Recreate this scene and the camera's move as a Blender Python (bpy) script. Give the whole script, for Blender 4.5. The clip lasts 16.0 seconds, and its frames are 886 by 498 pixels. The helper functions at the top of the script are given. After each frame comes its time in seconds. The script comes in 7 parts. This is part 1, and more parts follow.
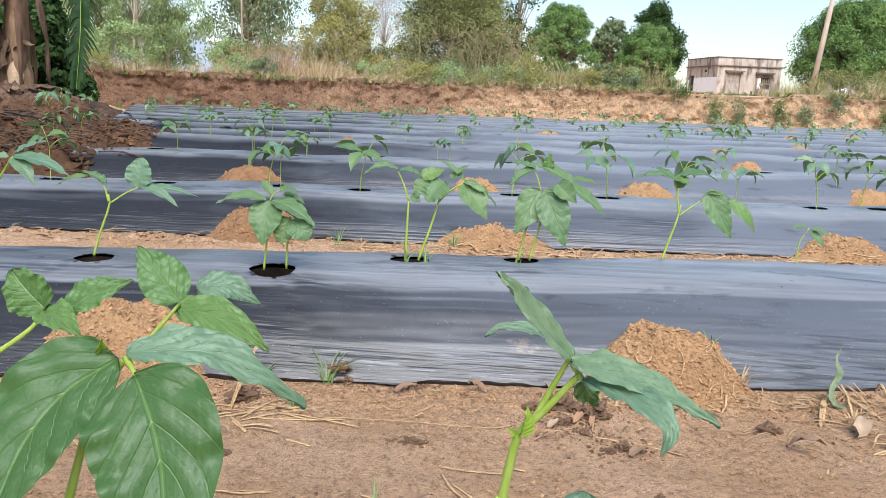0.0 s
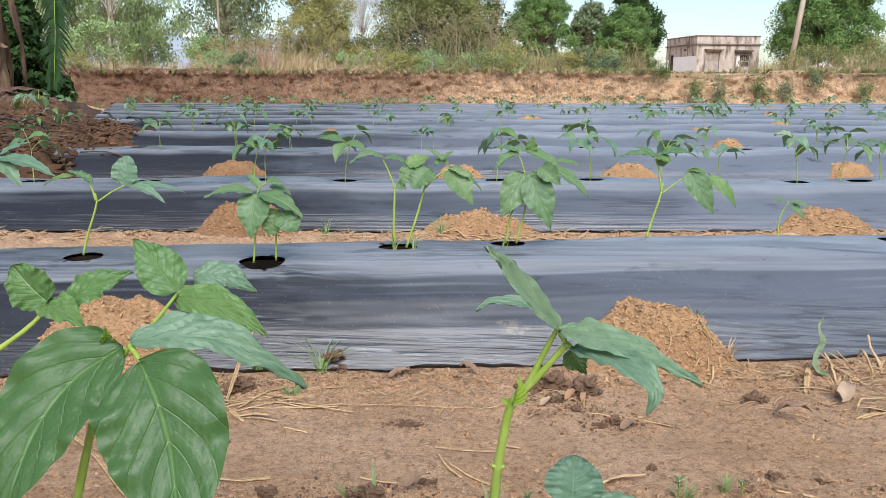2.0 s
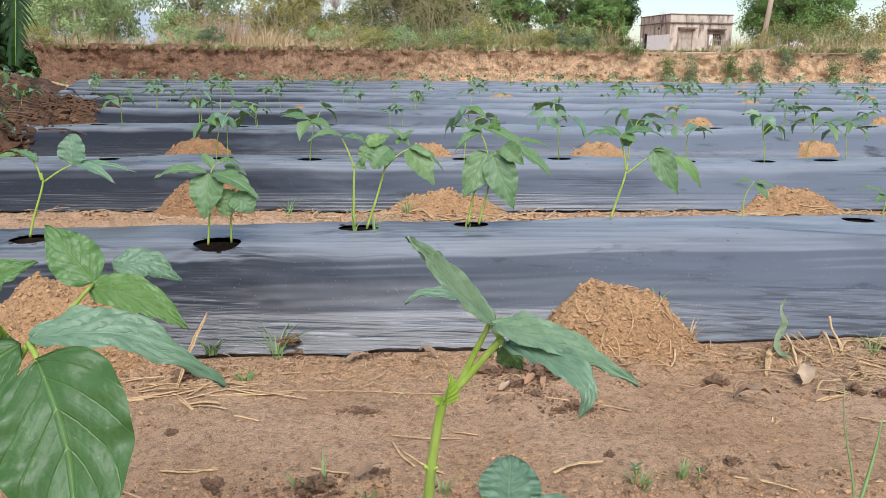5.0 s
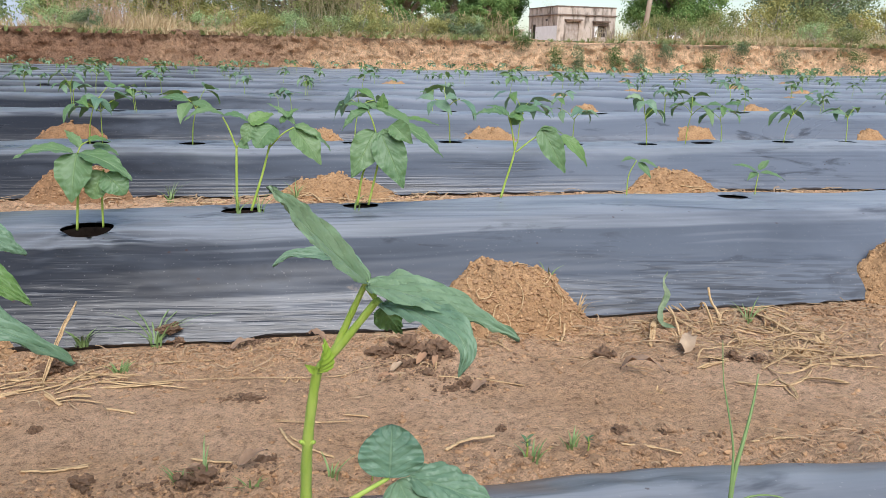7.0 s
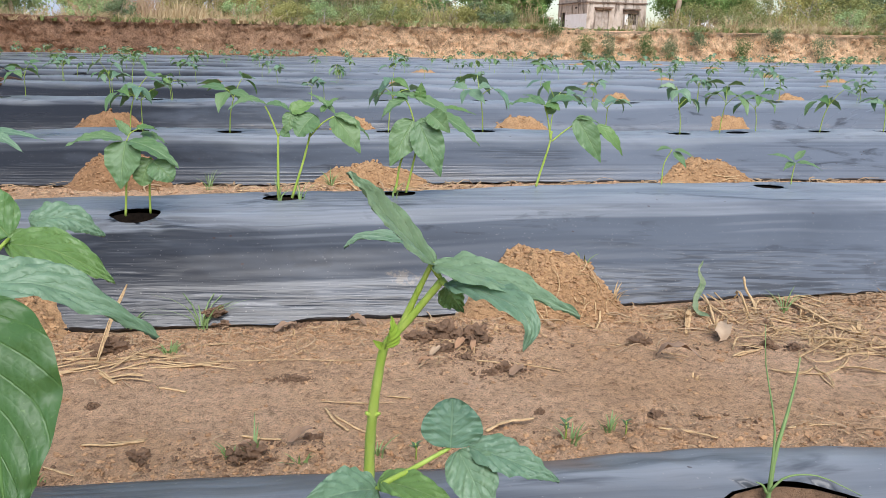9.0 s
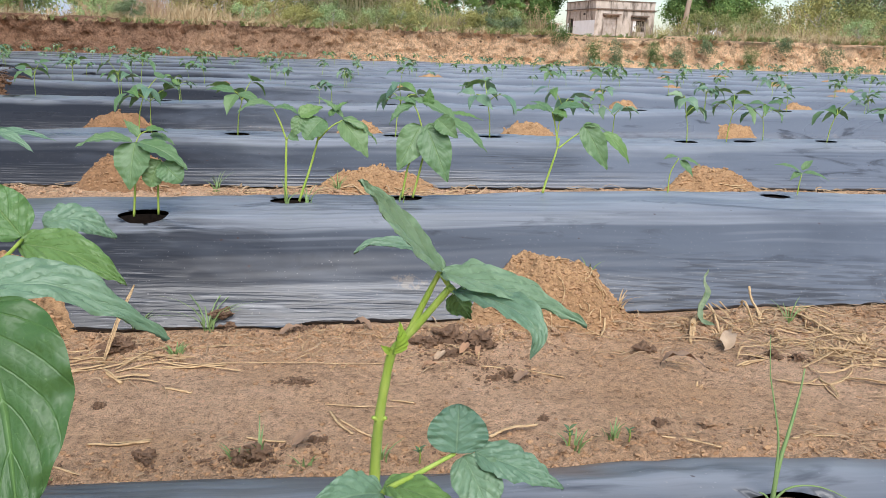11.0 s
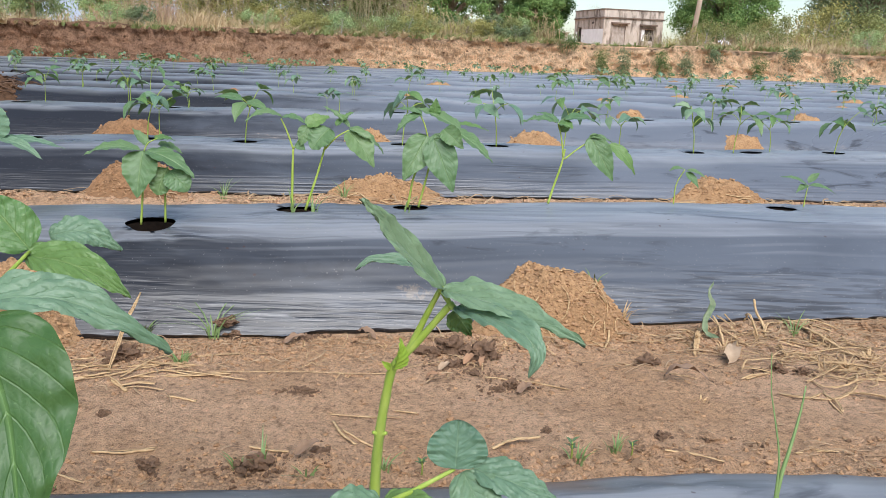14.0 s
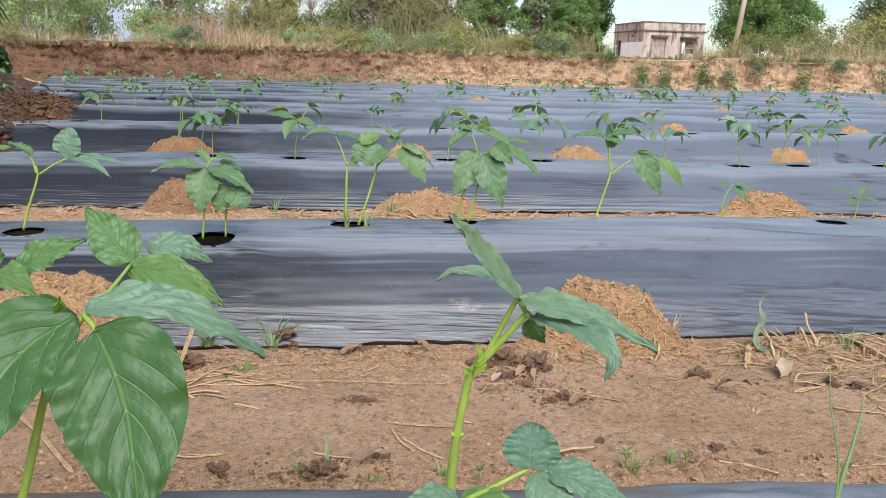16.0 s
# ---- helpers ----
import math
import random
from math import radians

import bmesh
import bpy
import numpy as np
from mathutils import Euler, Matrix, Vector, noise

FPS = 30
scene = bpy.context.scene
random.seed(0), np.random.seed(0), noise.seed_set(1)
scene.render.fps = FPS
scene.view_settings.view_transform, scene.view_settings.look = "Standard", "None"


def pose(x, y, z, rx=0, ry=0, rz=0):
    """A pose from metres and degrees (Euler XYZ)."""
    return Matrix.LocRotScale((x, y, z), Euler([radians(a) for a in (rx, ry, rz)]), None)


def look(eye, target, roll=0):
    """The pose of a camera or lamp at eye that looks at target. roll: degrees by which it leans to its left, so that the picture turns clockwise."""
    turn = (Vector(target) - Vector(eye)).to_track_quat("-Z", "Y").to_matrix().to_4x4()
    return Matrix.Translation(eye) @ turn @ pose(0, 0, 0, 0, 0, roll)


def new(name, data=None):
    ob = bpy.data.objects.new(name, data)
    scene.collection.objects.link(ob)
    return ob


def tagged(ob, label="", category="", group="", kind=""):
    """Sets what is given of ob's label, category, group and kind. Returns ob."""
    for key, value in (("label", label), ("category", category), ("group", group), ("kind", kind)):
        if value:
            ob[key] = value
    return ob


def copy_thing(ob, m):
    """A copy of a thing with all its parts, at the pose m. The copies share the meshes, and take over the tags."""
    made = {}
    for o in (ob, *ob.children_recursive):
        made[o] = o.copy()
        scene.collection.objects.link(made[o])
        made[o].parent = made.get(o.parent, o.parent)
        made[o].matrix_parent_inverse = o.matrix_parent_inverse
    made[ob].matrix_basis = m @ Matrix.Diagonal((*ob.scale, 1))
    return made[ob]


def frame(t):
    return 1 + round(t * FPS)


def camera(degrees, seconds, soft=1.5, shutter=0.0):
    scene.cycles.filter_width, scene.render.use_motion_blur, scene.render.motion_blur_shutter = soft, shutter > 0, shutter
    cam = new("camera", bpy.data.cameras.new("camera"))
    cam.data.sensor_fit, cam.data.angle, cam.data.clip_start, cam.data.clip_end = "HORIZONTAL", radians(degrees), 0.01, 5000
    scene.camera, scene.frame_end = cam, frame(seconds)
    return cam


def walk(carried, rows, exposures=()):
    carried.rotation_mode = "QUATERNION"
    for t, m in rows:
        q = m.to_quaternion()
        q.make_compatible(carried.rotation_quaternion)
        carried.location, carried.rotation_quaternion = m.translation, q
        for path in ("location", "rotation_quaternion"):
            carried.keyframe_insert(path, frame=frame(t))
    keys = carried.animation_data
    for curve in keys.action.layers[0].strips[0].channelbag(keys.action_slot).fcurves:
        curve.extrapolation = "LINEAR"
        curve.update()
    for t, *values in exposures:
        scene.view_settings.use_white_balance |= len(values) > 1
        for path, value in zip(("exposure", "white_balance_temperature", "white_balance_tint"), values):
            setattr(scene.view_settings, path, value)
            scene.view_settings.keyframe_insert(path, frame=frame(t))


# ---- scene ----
cam = camera(59.2, 16.0, 0.4)
PATH = [
    (0, (0.02, 0.009, 0.478), (-0.04, 1.972, 0.099), 2.0),
    (0.5, (0.012, 0.002, 0.467), (-0.045, 1.962, 0.072), 1.4),
    (1, (0.014, -0.001, 0.471), (-0.031, 1.957, 0.064), 0.9),
    (1.5, (0.024, -0.006, 0.48), (-0.011, 1.952, 0.075), 0.5),
    (2, (0.019, -0.009, 0.476), (-0.007, 1.949, 0.069), 0.0),
    (2.5, (0.016, 0.002, 0.468), (0.0, 1.96, 0.059), -0.3),
    (3, (0.015, 0.006, 0.467), (0.007, 1.962, 0.05), -0.2),
    (3.5, (0.002, 0.004, 0.458), (0.001, 1.957, 0.027), -0.1),
    (4, (0.003, 0.005, 0.456), (0.011, 1.954, 0.009), 0.1),
    (4.5, (0.022, 0.01, 0.467), (0.036, 1.958, 0.015), 0.2),
    (5, (0.045, 0.023, 0.475), (0.084, 1.969, 0.014), 0.3),
    (5.2, (0.059, 0.039, 0.471), (0.185, 1.979, 0.004), 0.7),
    (7.3, (0.057, 0.043, 0.451), (0.361, 1.959, -0.036), 1.0),
    (7.5, (0.051, 0.04, 0.45), (0.353, 1.955, -0.04), 1.0),
    (8, (0.029, 0.018, 0.451), (0.27, 1.939, -0.05), 0.8),
    (8.5, (0.036, 0.021, 0.455), (0.274, 1.941, -0.055), 0.8),
    (9, (0.036, 0.022, 0.455), (0.271, 1.941, -0.057), 0.9),
    (11.5, (0.033, 0.018, 0.458), (0.252, 1.942, -0.042), 1.8),
    (12, (0.034, 0.02, 0.456), (0.249, 1.944, -0.043), 1.9),
    (12.5, (0.032, 0.017, 0.457), (0.244, 1.943, -0.041), 1.9),
    (13, (0.033, 0.02, 0.458), (0.242, 1.946, -0.038), 2.1),
    (13.5, (0.033, 0.016, 0.46), (0.24, 1.944, -0.031), 2.1),
    (14, (0.036, 0.016, 0.464), (0.242, 1.946, -0.021), 2.0),
    (14.5, (0.027, 0.003, 0.47), (0.226, 1.936, -0.005), 2.0),
    (15, (0.032, 0.003, 0.475), (0.226, 1.938, 0.009), 1.9),
    (15.5, (0.017, -0.009, 0.471), (0.184, 1.931, 0.017), 1.8),
    (16, (0.011, -0.013, 0.47), (0.118, 1.932, 0.018), 1.3),
]
walk(cam, [(t, look(eye, target, roll)) for t, eye, target, roll in PATH],
     [(0, 1.19), (1, 1.08), (3.5, 1.02), (7.5, 0.97), (9, 1.02), (16, 1.01)])

# ---------- world, sun ----------
world = bpy.data.worlds.new("hazy_sky")
scene.world = world
world.use_nodes = True
wn = world.node_tree.nodes
sky = wn.new("ShaderNodeTexSky")
sky.sky_type = "NISHITA"
sky.sun_disc = False
sky.sun_elevation, sky.sun_rotation = radians(48), radians(172)
sky.air_density, sky.dust_density, sky.ozone_density = 1.0, 1.2, 1.0
world.node_tree.links.new(sky.outputs[0], wn["Background"].inputs[0])
wn["Background"].inputs[1].default_value = 0.09
sun_data = bpy.data.lights.new("sun", "SUN")
sun_data.energy, sun_data.angle, sun_data.color = 2.15, radians(45), (0.98, 0.975, 0.99)
sun = new("sun", sun_data)
SUN_AZ, SUN_EL = radians(172), radians(48)
sun_dir = Vector((math.sin(SUN_AZ) * math.cos(SUN_EL), math.cos(SUN_AZ) * math.cos(SUN_EL), math.sin(SUN_EL)))
sun.matrix_world = look(sun_dir * 50, (0, 0, 0))


# ---------- materials ----------
class Mat:
    """A small builder of node materials."""

    def __init__(self, name):
        self.m = bpy.data.materials.new(name)
        self.m.use_nodes = True
        self.n, self.l = self.m.node_tree.nodes, self.m.node_tree.links
        self.b = self.n["Principled BSDF"]
        self.co = self.n.new("ShaderNodeTexCoord")

    def put(self, socket, value):
        if isinstance(value, bpy.types.NodeSocket):
            self.l.new(value, socket)
        else:
            socket.default_value = value

    def coords(self, scale=(1, 1, 1), source="Object"):
        mp = self.n.new("ShaderNodeMapping")
        self.l.new(self.co.outputs[source], mp.inputs[0])
        mp.inputs["Scale"].default_value = scale
        return mp.outputs[0]

    def noise(self, scale, detail=4, rough=0.55, vec=None, dist=0.0):
        t = self.n.new("ShaderNodeTexNoise")
        t.inputs["Scale"].default_value, t.inputs["Detail"].default_value = scale, detail
        t.inputs["Roughness"].default_value, t.inputs["Distortion"].default_value = rough, dist
        self.l.new(vec or self.co.outputs["Object"], t.inputs["Vector"])
        return t.outputs[0]

    def voronoi(self, scale, vec=None, out="Distance"):
        t = self.n.new("ShaderNodeTexVoronoi")
        t.inputs["Scale"].default_value = scale
        self.l.new(vec or self.co.outputs["Object"], t.inputs["Vector"])
        return t.outputs[out]

    def ramp(self, value, stops):
        r = self.n.new("ShaderNodeValToRGB")
        el = r.color_ramp.elements
        while len(el) < len(stops):
            el.new(0.5)
        for e, (p, c) in zip(el, stops):
            e.position = p
            e.color = (*c, 1) if len(c) == 3 else c
        self.put(r.inputs[0], value)
        return r.outputs[0]

    def mix(self, f, a, b, mode="MIX"):
        x = self.n.new("ShaderNodeMix")
        x.data_type, x.blend_type = "RGBA", mode
        self.put(x.inputs[0], f)
        for s, v in ((x.inputs[6], a), (x.inputs[7], b)):
            self.put(s, (*v, 1) if isinstance(v, tuple) and len(v) == 3 else v)
        return x.outputs[2]

    def math(self, op, a, b=0.0, c=0.0):
        x = self.n.new("ShaderNodeMath")
        x.operation = op
        for s, v in zip(x.inputs, (a, b, c)):
            self.put(s, v)
        return x.outputs[0]

    def bump(self, height, strength=0.5, distance=0.01, normal=None):
        x = self.n.new("ShaderNodeBump")
        x.inputs["Strength"].default_value, x.inputs["Distance"].default_value = strength, distance
        self.l.new(height, x.inputs["Height"])
        if normal:
            self.l.new(normal, x.inputs["Normal"])
        return x.outputs[0]

    def random(self):
        return self.n.new("ShaderNodeObjectInfo").outputs["Random"]

    def island(self):
        return self.n.new("ShaderNodeNewGeometry").outputs["Random Per Island"]

    def done(self, color=None, rough=None, normal=None, spec=None, sheen=None):
        if color is not None:
            self.put(self.b.inputs["Base Color"], (*color, 1) if isinstance(color, tuple) else color)
        if rough is not None:
            self.put(self.b.inputs["Roughness"], rough)
        if normal is not None:
            self.put(self.b.inputs["Normal"], normal)
        if spec is not None:
            self.put(self.b.inputs["Specular IOR Level"], spec)
        return self.m


def soil_material(name, light, dark, fine=90.0, bump=0.7):
    k = Mat(name)
    big, mid, grit, dot = k.noise(2.2, 5), k.noise(22, 8, 0.72), k.noise(fine, 6, 0.75), k.voronoi(fine * 1.2)
    c = k.mix(k.ramp(big, [(0.36, (0, 0, 0)), (0.68, (1, 1, 1))]), light, dark)
    c = k.mix(k.ramp(mid, [(0.45, (0, 0, 0)), (0.75, (0.6, 0.6, 0.6))]), c, tuple(v * 0.6 for v in dark))
    c = k.mix(1.0, c, k.ramp(grit, [(0.33, (0.52, 0.50, 0.48)), (0.5, (1.0, 1.0, 1.0)), (0.7, (1.25, 1.24, 1.22))]), "MULTIPLY")
    c = k.mix(k.ramp(dot, [(0.10, (0.45, 0.45, 0.45)), (0.22, (0, 0, 0))]), c, tuple(min(1, v * 1.35) for v in light))
    h = k.math("ADD", k.math("MULTIPLY", mid, 0.6), k.math("MULTIPLY", grit, 0.55))
    return k.done(c, 0.93, k.bump(h, bump, 0.009), 0.15)


def furrow_material():
    k = Mat("furrow_soil")
    broad, mid, fine, grit = k.noise(3.2, 6, 0.65), k.noise(15, 8, 0.72), k.noise(95, 6, 0.75), k.noise(380, 4, 0.7)
    pos = k.n.new("ShaderNodeSeparateXYZ")
    k.l.new(k.n.new("ShaderNodeNewGeometry").outputs["Position"], pos.inputs[0])
    across = k.math("ADD", k.math("MULTIPLY_ADD", pos.outputs[0], -0.06, pos.outputs[1]), k.math("MULTIPLY", k.math("SUBTRACT", broad, 0.5), 0.25))
    loose = k.ramp(across, [(1.06, (0, 0, 0)), (1.16, (1, 1, 1))])
    c = k.mix(k.ramp(broad, [(0.36, (0, 0, 0)), (0.62, (1, 1, 1))]), (0.655, 0.428, 0.272), (0.555, 0.343, 0.197))
    c = k.mix(k.math("MULTIPLY", loose, 0.55), c, (0.60, 0.345, 0.172))
    c = k.mix(k.math("MULTIPLY", loose, k.ramp(k.noise(46, 5, 0.7), [(0.53, (0, 0, 0)), (0.66, (0.6, 0.6, 0.6))])), c, (0.24, 0.135, 0.074))
    c = k.mix(k.ramp(mid, [(0.52, (0, 0, 0)), (0.70, (0.5, 0.5, 0.5))]), c, (0.37, 0.22, 0.125))
    c = k.mix(1.0, c, k.ramp(fine, [(0.35, (0.52, 0.49, 0.46)), (0.48, (1.0, 1.0, 1.0)), (0.68, (1.27, 1.25, 1.22))]), "MULTIPLY")
    c = k.mix(1.0, c, k.ramp(grit, [(0.32, (0.76, 0.74, 0.72)), (0.47, (1.0, 1.0, 1.0)), (0.70, (1.12, 1.11, 1.10))]), "MULTIPLY")
    h = k.math("ADD", k.math("MULTIPLY", mid, k.math("MULTIPLY_ADD", loose, 0.35, 0.18)), k.math("ADD", k.math("MULTIPLY", fine, 0.5), k.math("MULTIPLY", grit, 0.3)))
    return k.done(c, 0.93, k.bump(h, 1.0, 0.015), 0.15)


M_SOIL = furrow_material()
M_MOUND = soil_material("mound_soil", (0.46, 0.282, 0.146), (0.345, 0.20, 0.10), 130, 1.0)
M_MOUND_DARK = soil_material("dark_mound_soil", (0.345, 0.195, 0.10), (0.225, 0.124, 0.062), 110, 1.0)
M_CLOD = soil_material("dark_clod", (0.27, 0.165, 0.102), (0.155, 0.094, 0.058), 150, 1.0)
M_CLODDY = soil_material("cloddy_soil", (0.150, 0.082, 0.046), (0.060, 0.034, 0.020), 60, 1.0)
# near-black colour stands in for the shade inside the planting holes
M_PIT = soil_material("shaded_pit_soil", (0.022, 0.014, 0.009), (0.012, 0.008, 0.006), 120)


def bank_material():
    k = Mat("bank_earth")
    sx = k.n.new("ShaderNodeSeparateXYZ")
    k.l.new(k.co.outputs["Object"], sx.inputs[0])
    along = k.ramp(k.math("ADD", k.math("MULTIPLY", sx.outputs[0], 0.06), k.math("MULTIPLY", k.noise(0.5, 4), 0.5)), [(0.05, (0, 0, 0)), (0.45, (1, 1, 1))])
    c = k.mix(along, (0.33, 0.195, 0.125), (0.86, 0.58, 0.36))
    # browner topsoil and the overhang's shade, both painted as a dark top band
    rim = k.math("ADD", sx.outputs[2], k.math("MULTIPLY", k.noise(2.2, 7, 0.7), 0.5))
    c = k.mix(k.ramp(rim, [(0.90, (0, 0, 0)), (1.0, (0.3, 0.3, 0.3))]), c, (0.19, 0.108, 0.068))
    mid = k.noise(4.0, 9, 0.78, k.coords((1, 1, 0.8)), 0.5)
    c = k.mix(1.0, c, k.ramp(mid, [(0.36, (0.55, 0.52, 0.50)), (0.48, (1, 1, 1)), (0.66, (1.3, 1.28, 1.26))]), "MULTIPLY")
    crust = k.noise(11, 8, 0.8, k.coords((1, 1, 0.55)), 0.6)
    c = k.mix(1.0, c, k.ramp(crust, [(0.34, (0.50, 0.46, 0.43)), (0.47, (1, 1, 1)), (0.68, (1.28, 1.26, 1.22))]), "MULTIPLY")
    small = k.noise(26, 6, 0.8)
    c = k.mix(1.0, c, k.ramp(small, [(0.36, (0.62, 0.60, 0.58)), (0.50, (1, 1, 1)), (0.7, (1.15, 1.13, 1.1))]), "MULTIPLY")
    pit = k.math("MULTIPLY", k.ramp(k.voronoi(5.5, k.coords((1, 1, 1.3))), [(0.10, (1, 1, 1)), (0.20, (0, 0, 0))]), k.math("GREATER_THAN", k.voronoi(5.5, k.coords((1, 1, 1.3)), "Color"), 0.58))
    # shade inside the small pits, painted as dark earth
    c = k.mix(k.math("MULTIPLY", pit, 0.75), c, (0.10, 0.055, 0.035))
    h = k.math("ADD", k.math("ADD", k.math("MULTIPLY", mid, 0.6), k.math("MULTIPLY", crust, 0.7)), k.math("ADD", k.math("MULTIPLY", small, 0.45), k.math("MULTIPLY", pit, -0.5)))
    return k.done(c, 0.95, k.bump(h, 1.0, 0.16), 0.1)


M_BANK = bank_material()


def film_material():
    """Black plastic sheet: dust lying on it in drifts, reflected sky and glints put into its colour, tight creases
    along the bed, smears, specks and dried splashes.
    """
    k = Mat("black_mulch_film")
    pos = k.n.new("ShaderNodeSeparateXYZ")
    k.l.new(k.n.new("ShaderNodeNewGeometry").outputs["Position"], pos.inputs[0])
    nrm = k.n.new("ShaderNodeSeparateXYZ")
    k.l.new(k.n.new("ShaderNodeNewGeometry").outputs["Normal"], nrm.inputs[0])
    loc = k.n.new("ShaderNodeSeparateXYZ")
    k.l.new(k.co.outputs["Object"], loc.inputs[0])
    crease = k.noise(1.0, 2, 0.5, k.coords((0.9, 125, 125)), 0.10)
    fine = k.noise(1.0, 3, 0.55, k.coords((2.2, 230, 230)), 0.12)
    broad = k.noise(1.0, 5, 0.62, k.coords((1.1, 20, 20)), 0.5)
    patch = k.noise(1.5, 5, 0.62, k.coords((0.7, 2.2, 2.2)), 0.6)
    zone = k.noise(1.0, 4, 0.6, k.coords((1.7, 6, 6)), 0.4)
    # dust, plus reflected sky painted in as it pales rightwards and with distance
    dust_and_sky = k.math("ADD", k.math("MULTIPLY", pos.outputs[0], 0.28), k.math("ADD", k.math("MULTIPLY", patch, 0.95), k.math("MINIMUM", k.math("MULTIPLY_ADD", pos.outputs[1], 0.066, -0.34), 0.20)))
    dust_and_sky = k.math("ADD", dust_and_sky, k.math("MULTIPLY", k.math("SUBTRACT", broad, 0.5), 0.03))
    c = k.mix(k.ramp(dust_and_sky, [(0.18, (0, 0, 0)), (0.40, (0.55, 0.55, 0.55)), (0.72, (1, 1, 1))]), (0.018, 0.019, 0.022), (0.120, 0.136, 0.162))
    # the flat tops' reflection of the low sky, painted pale along with their dust
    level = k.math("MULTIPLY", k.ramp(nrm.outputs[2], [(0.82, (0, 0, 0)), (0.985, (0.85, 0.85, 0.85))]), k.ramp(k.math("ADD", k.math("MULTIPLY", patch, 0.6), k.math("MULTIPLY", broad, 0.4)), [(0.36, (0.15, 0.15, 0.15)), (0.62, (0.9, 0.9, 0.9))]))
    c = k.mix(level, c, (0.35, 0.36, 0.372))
    # wiped and wetted dark smears
    smear = k.noise(1.0, 5, 0.6, k.coords((4.5, 13, 13)), 0.8)
    c = k.mix(k.ramp(smear, [(0.59, (0, 0, 0)), (0.68, (0.7, 0.7, 0.7))]), c, (0.026, 0.027, 0.031))
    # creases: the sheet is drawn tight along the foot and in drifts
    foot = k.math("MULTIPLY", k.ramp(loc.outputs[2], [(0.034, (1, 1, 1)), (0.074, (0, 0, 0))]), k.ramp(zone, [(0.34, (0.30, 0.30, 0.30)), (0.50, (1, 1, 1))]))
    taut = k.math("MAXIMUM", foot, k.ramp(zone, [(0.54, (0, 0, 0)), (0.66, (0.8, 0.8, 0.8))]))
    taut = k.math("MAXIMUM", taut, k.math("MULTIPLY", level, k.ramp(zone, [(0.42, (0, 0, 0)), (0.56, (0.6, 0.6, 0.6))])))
    taut = k.math("MULTIPLY", taut, k.ramp(dust_and_sky, [(0.40, (1, 1, 1)), (0.70, (0.35, 0.35, 0.35))]))
    # glints on the crease ridges, painted as pale lines
    glint = k.math("MULTIPLY", k.ramp(fine, [(0.60, (0, 0, 0)), (0.635, (1, 1, 1))]), k.math("ADD", k.math("MULTIPLY", taut, 0.65), 0.02))
    c = k.mix(glint, c, (0.175, 0.178, 0.183))
    # dark hollows between the glints: the creases' shade, painted in
    crease_shade = k.math("MULTIPLY", k.ramp(crease, [(0.45, (0.85, 0.85, 0.85)), (0.53, (0, 0, 0))]), taut)
    c = k.mix(crease_shade, c, (0.014, 0.015, 0.018))
    # dust grains, pale splashes and dark clots
    dust = k.noise(150, 5, 0.75)
    c = k.mix(k.ramp(dust, [(0.64, (0, 0, 0)), (0.73, (0.45, 0.45, 0.45))]), c, (0.40, 0.36, 0.31))
    mud = k.math("MULTIPLY", k.ramp(k.noise(1.0, 6, 0.7, k.coords((5, 17, 17)), 0.4), [(0.66, (0, 0, 0)), (0.70, (0.6, 0.6, 0.6))]), foot)
    c = k.mix(mud, c, (0.42, 0.32, 0.235))
    # one dried splash of tan mud on the face of the first bed
    aside = k.math("MULTIPLY", k.math("SUBTRACT", pos.outputs[0], 0.127), 26.0)
    above = k.math("MULTIPLY", k.math("SUBTRACT", pos.outputs[1], 1.317), 70.0)
    near = k.math("ADD", k.math("ADD", k.math("MULTIPLY", aside, aside), k.math("MULTIPLY", above, above)), k.math("MULTIPLY", k.math("SUBTRACT", k.noise(70, 6, 0.75), 0.5), 5.0))
    c = k.mix(k.ramp(near, [(0.0, (0.45, 0.45, 0.45)), (0.45, (0, 0, 0))]), c, (0.24, 0.19, 0.138))
    fleck = k.math("MULTIPLY", k.math("LESS_THAN", k.voronoi(52), 0.085), k.math("GREATER_THAN", k.voronoi(52, None, "Color"), 0.66))
    speck = k.math("MULTIPLY", k.math("LESS_THAN", k.voronoi(140), 0.13), k.math("GREATER_THAN", k.voronoi(140, None, "Color"), 0.62))
    c = k.mix(k.math("MULTIPLY", speck, 0.3), c, (0.42, 0.40, 0.37))
    clot = k.math("MULTIPLY", k.math("LESS_THAN", k.voronoi(27), 0.07), k.math("GREATER_THAN", k.voronoi(27, None, "Color"), 0.6))
    c = k.mix(k.math("MULTIPLY", clot, 0.75), c, (0.05, 0.022, 0.016))
    c = k.mix(k.math("MULTIPLY", fleck, 0.14), c, (0.52, 0.49, 0.45))
    r = k.math("ADD", k.ramp(patch, [(0.3, (0.24, 0.24, 0.24)), (0.75, (0.38, 0.38, 0.38))]), k.math("MULTIPLY", level, 0.10))
    h = k.math("MULTIPLY", k.math("ADD", crease, k.math("MULTIPLY", fine, 0.35)), k.math("ADD", k.math("MULTIPLY", taut, 0.98), 0.02))
    h = k.math("ADD", h, k.math("MULTIPLY", broad, 0.02))
    return k.done(c, r, k.bump(h, 1.0, 0.0025), 0.5)


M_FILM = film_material()


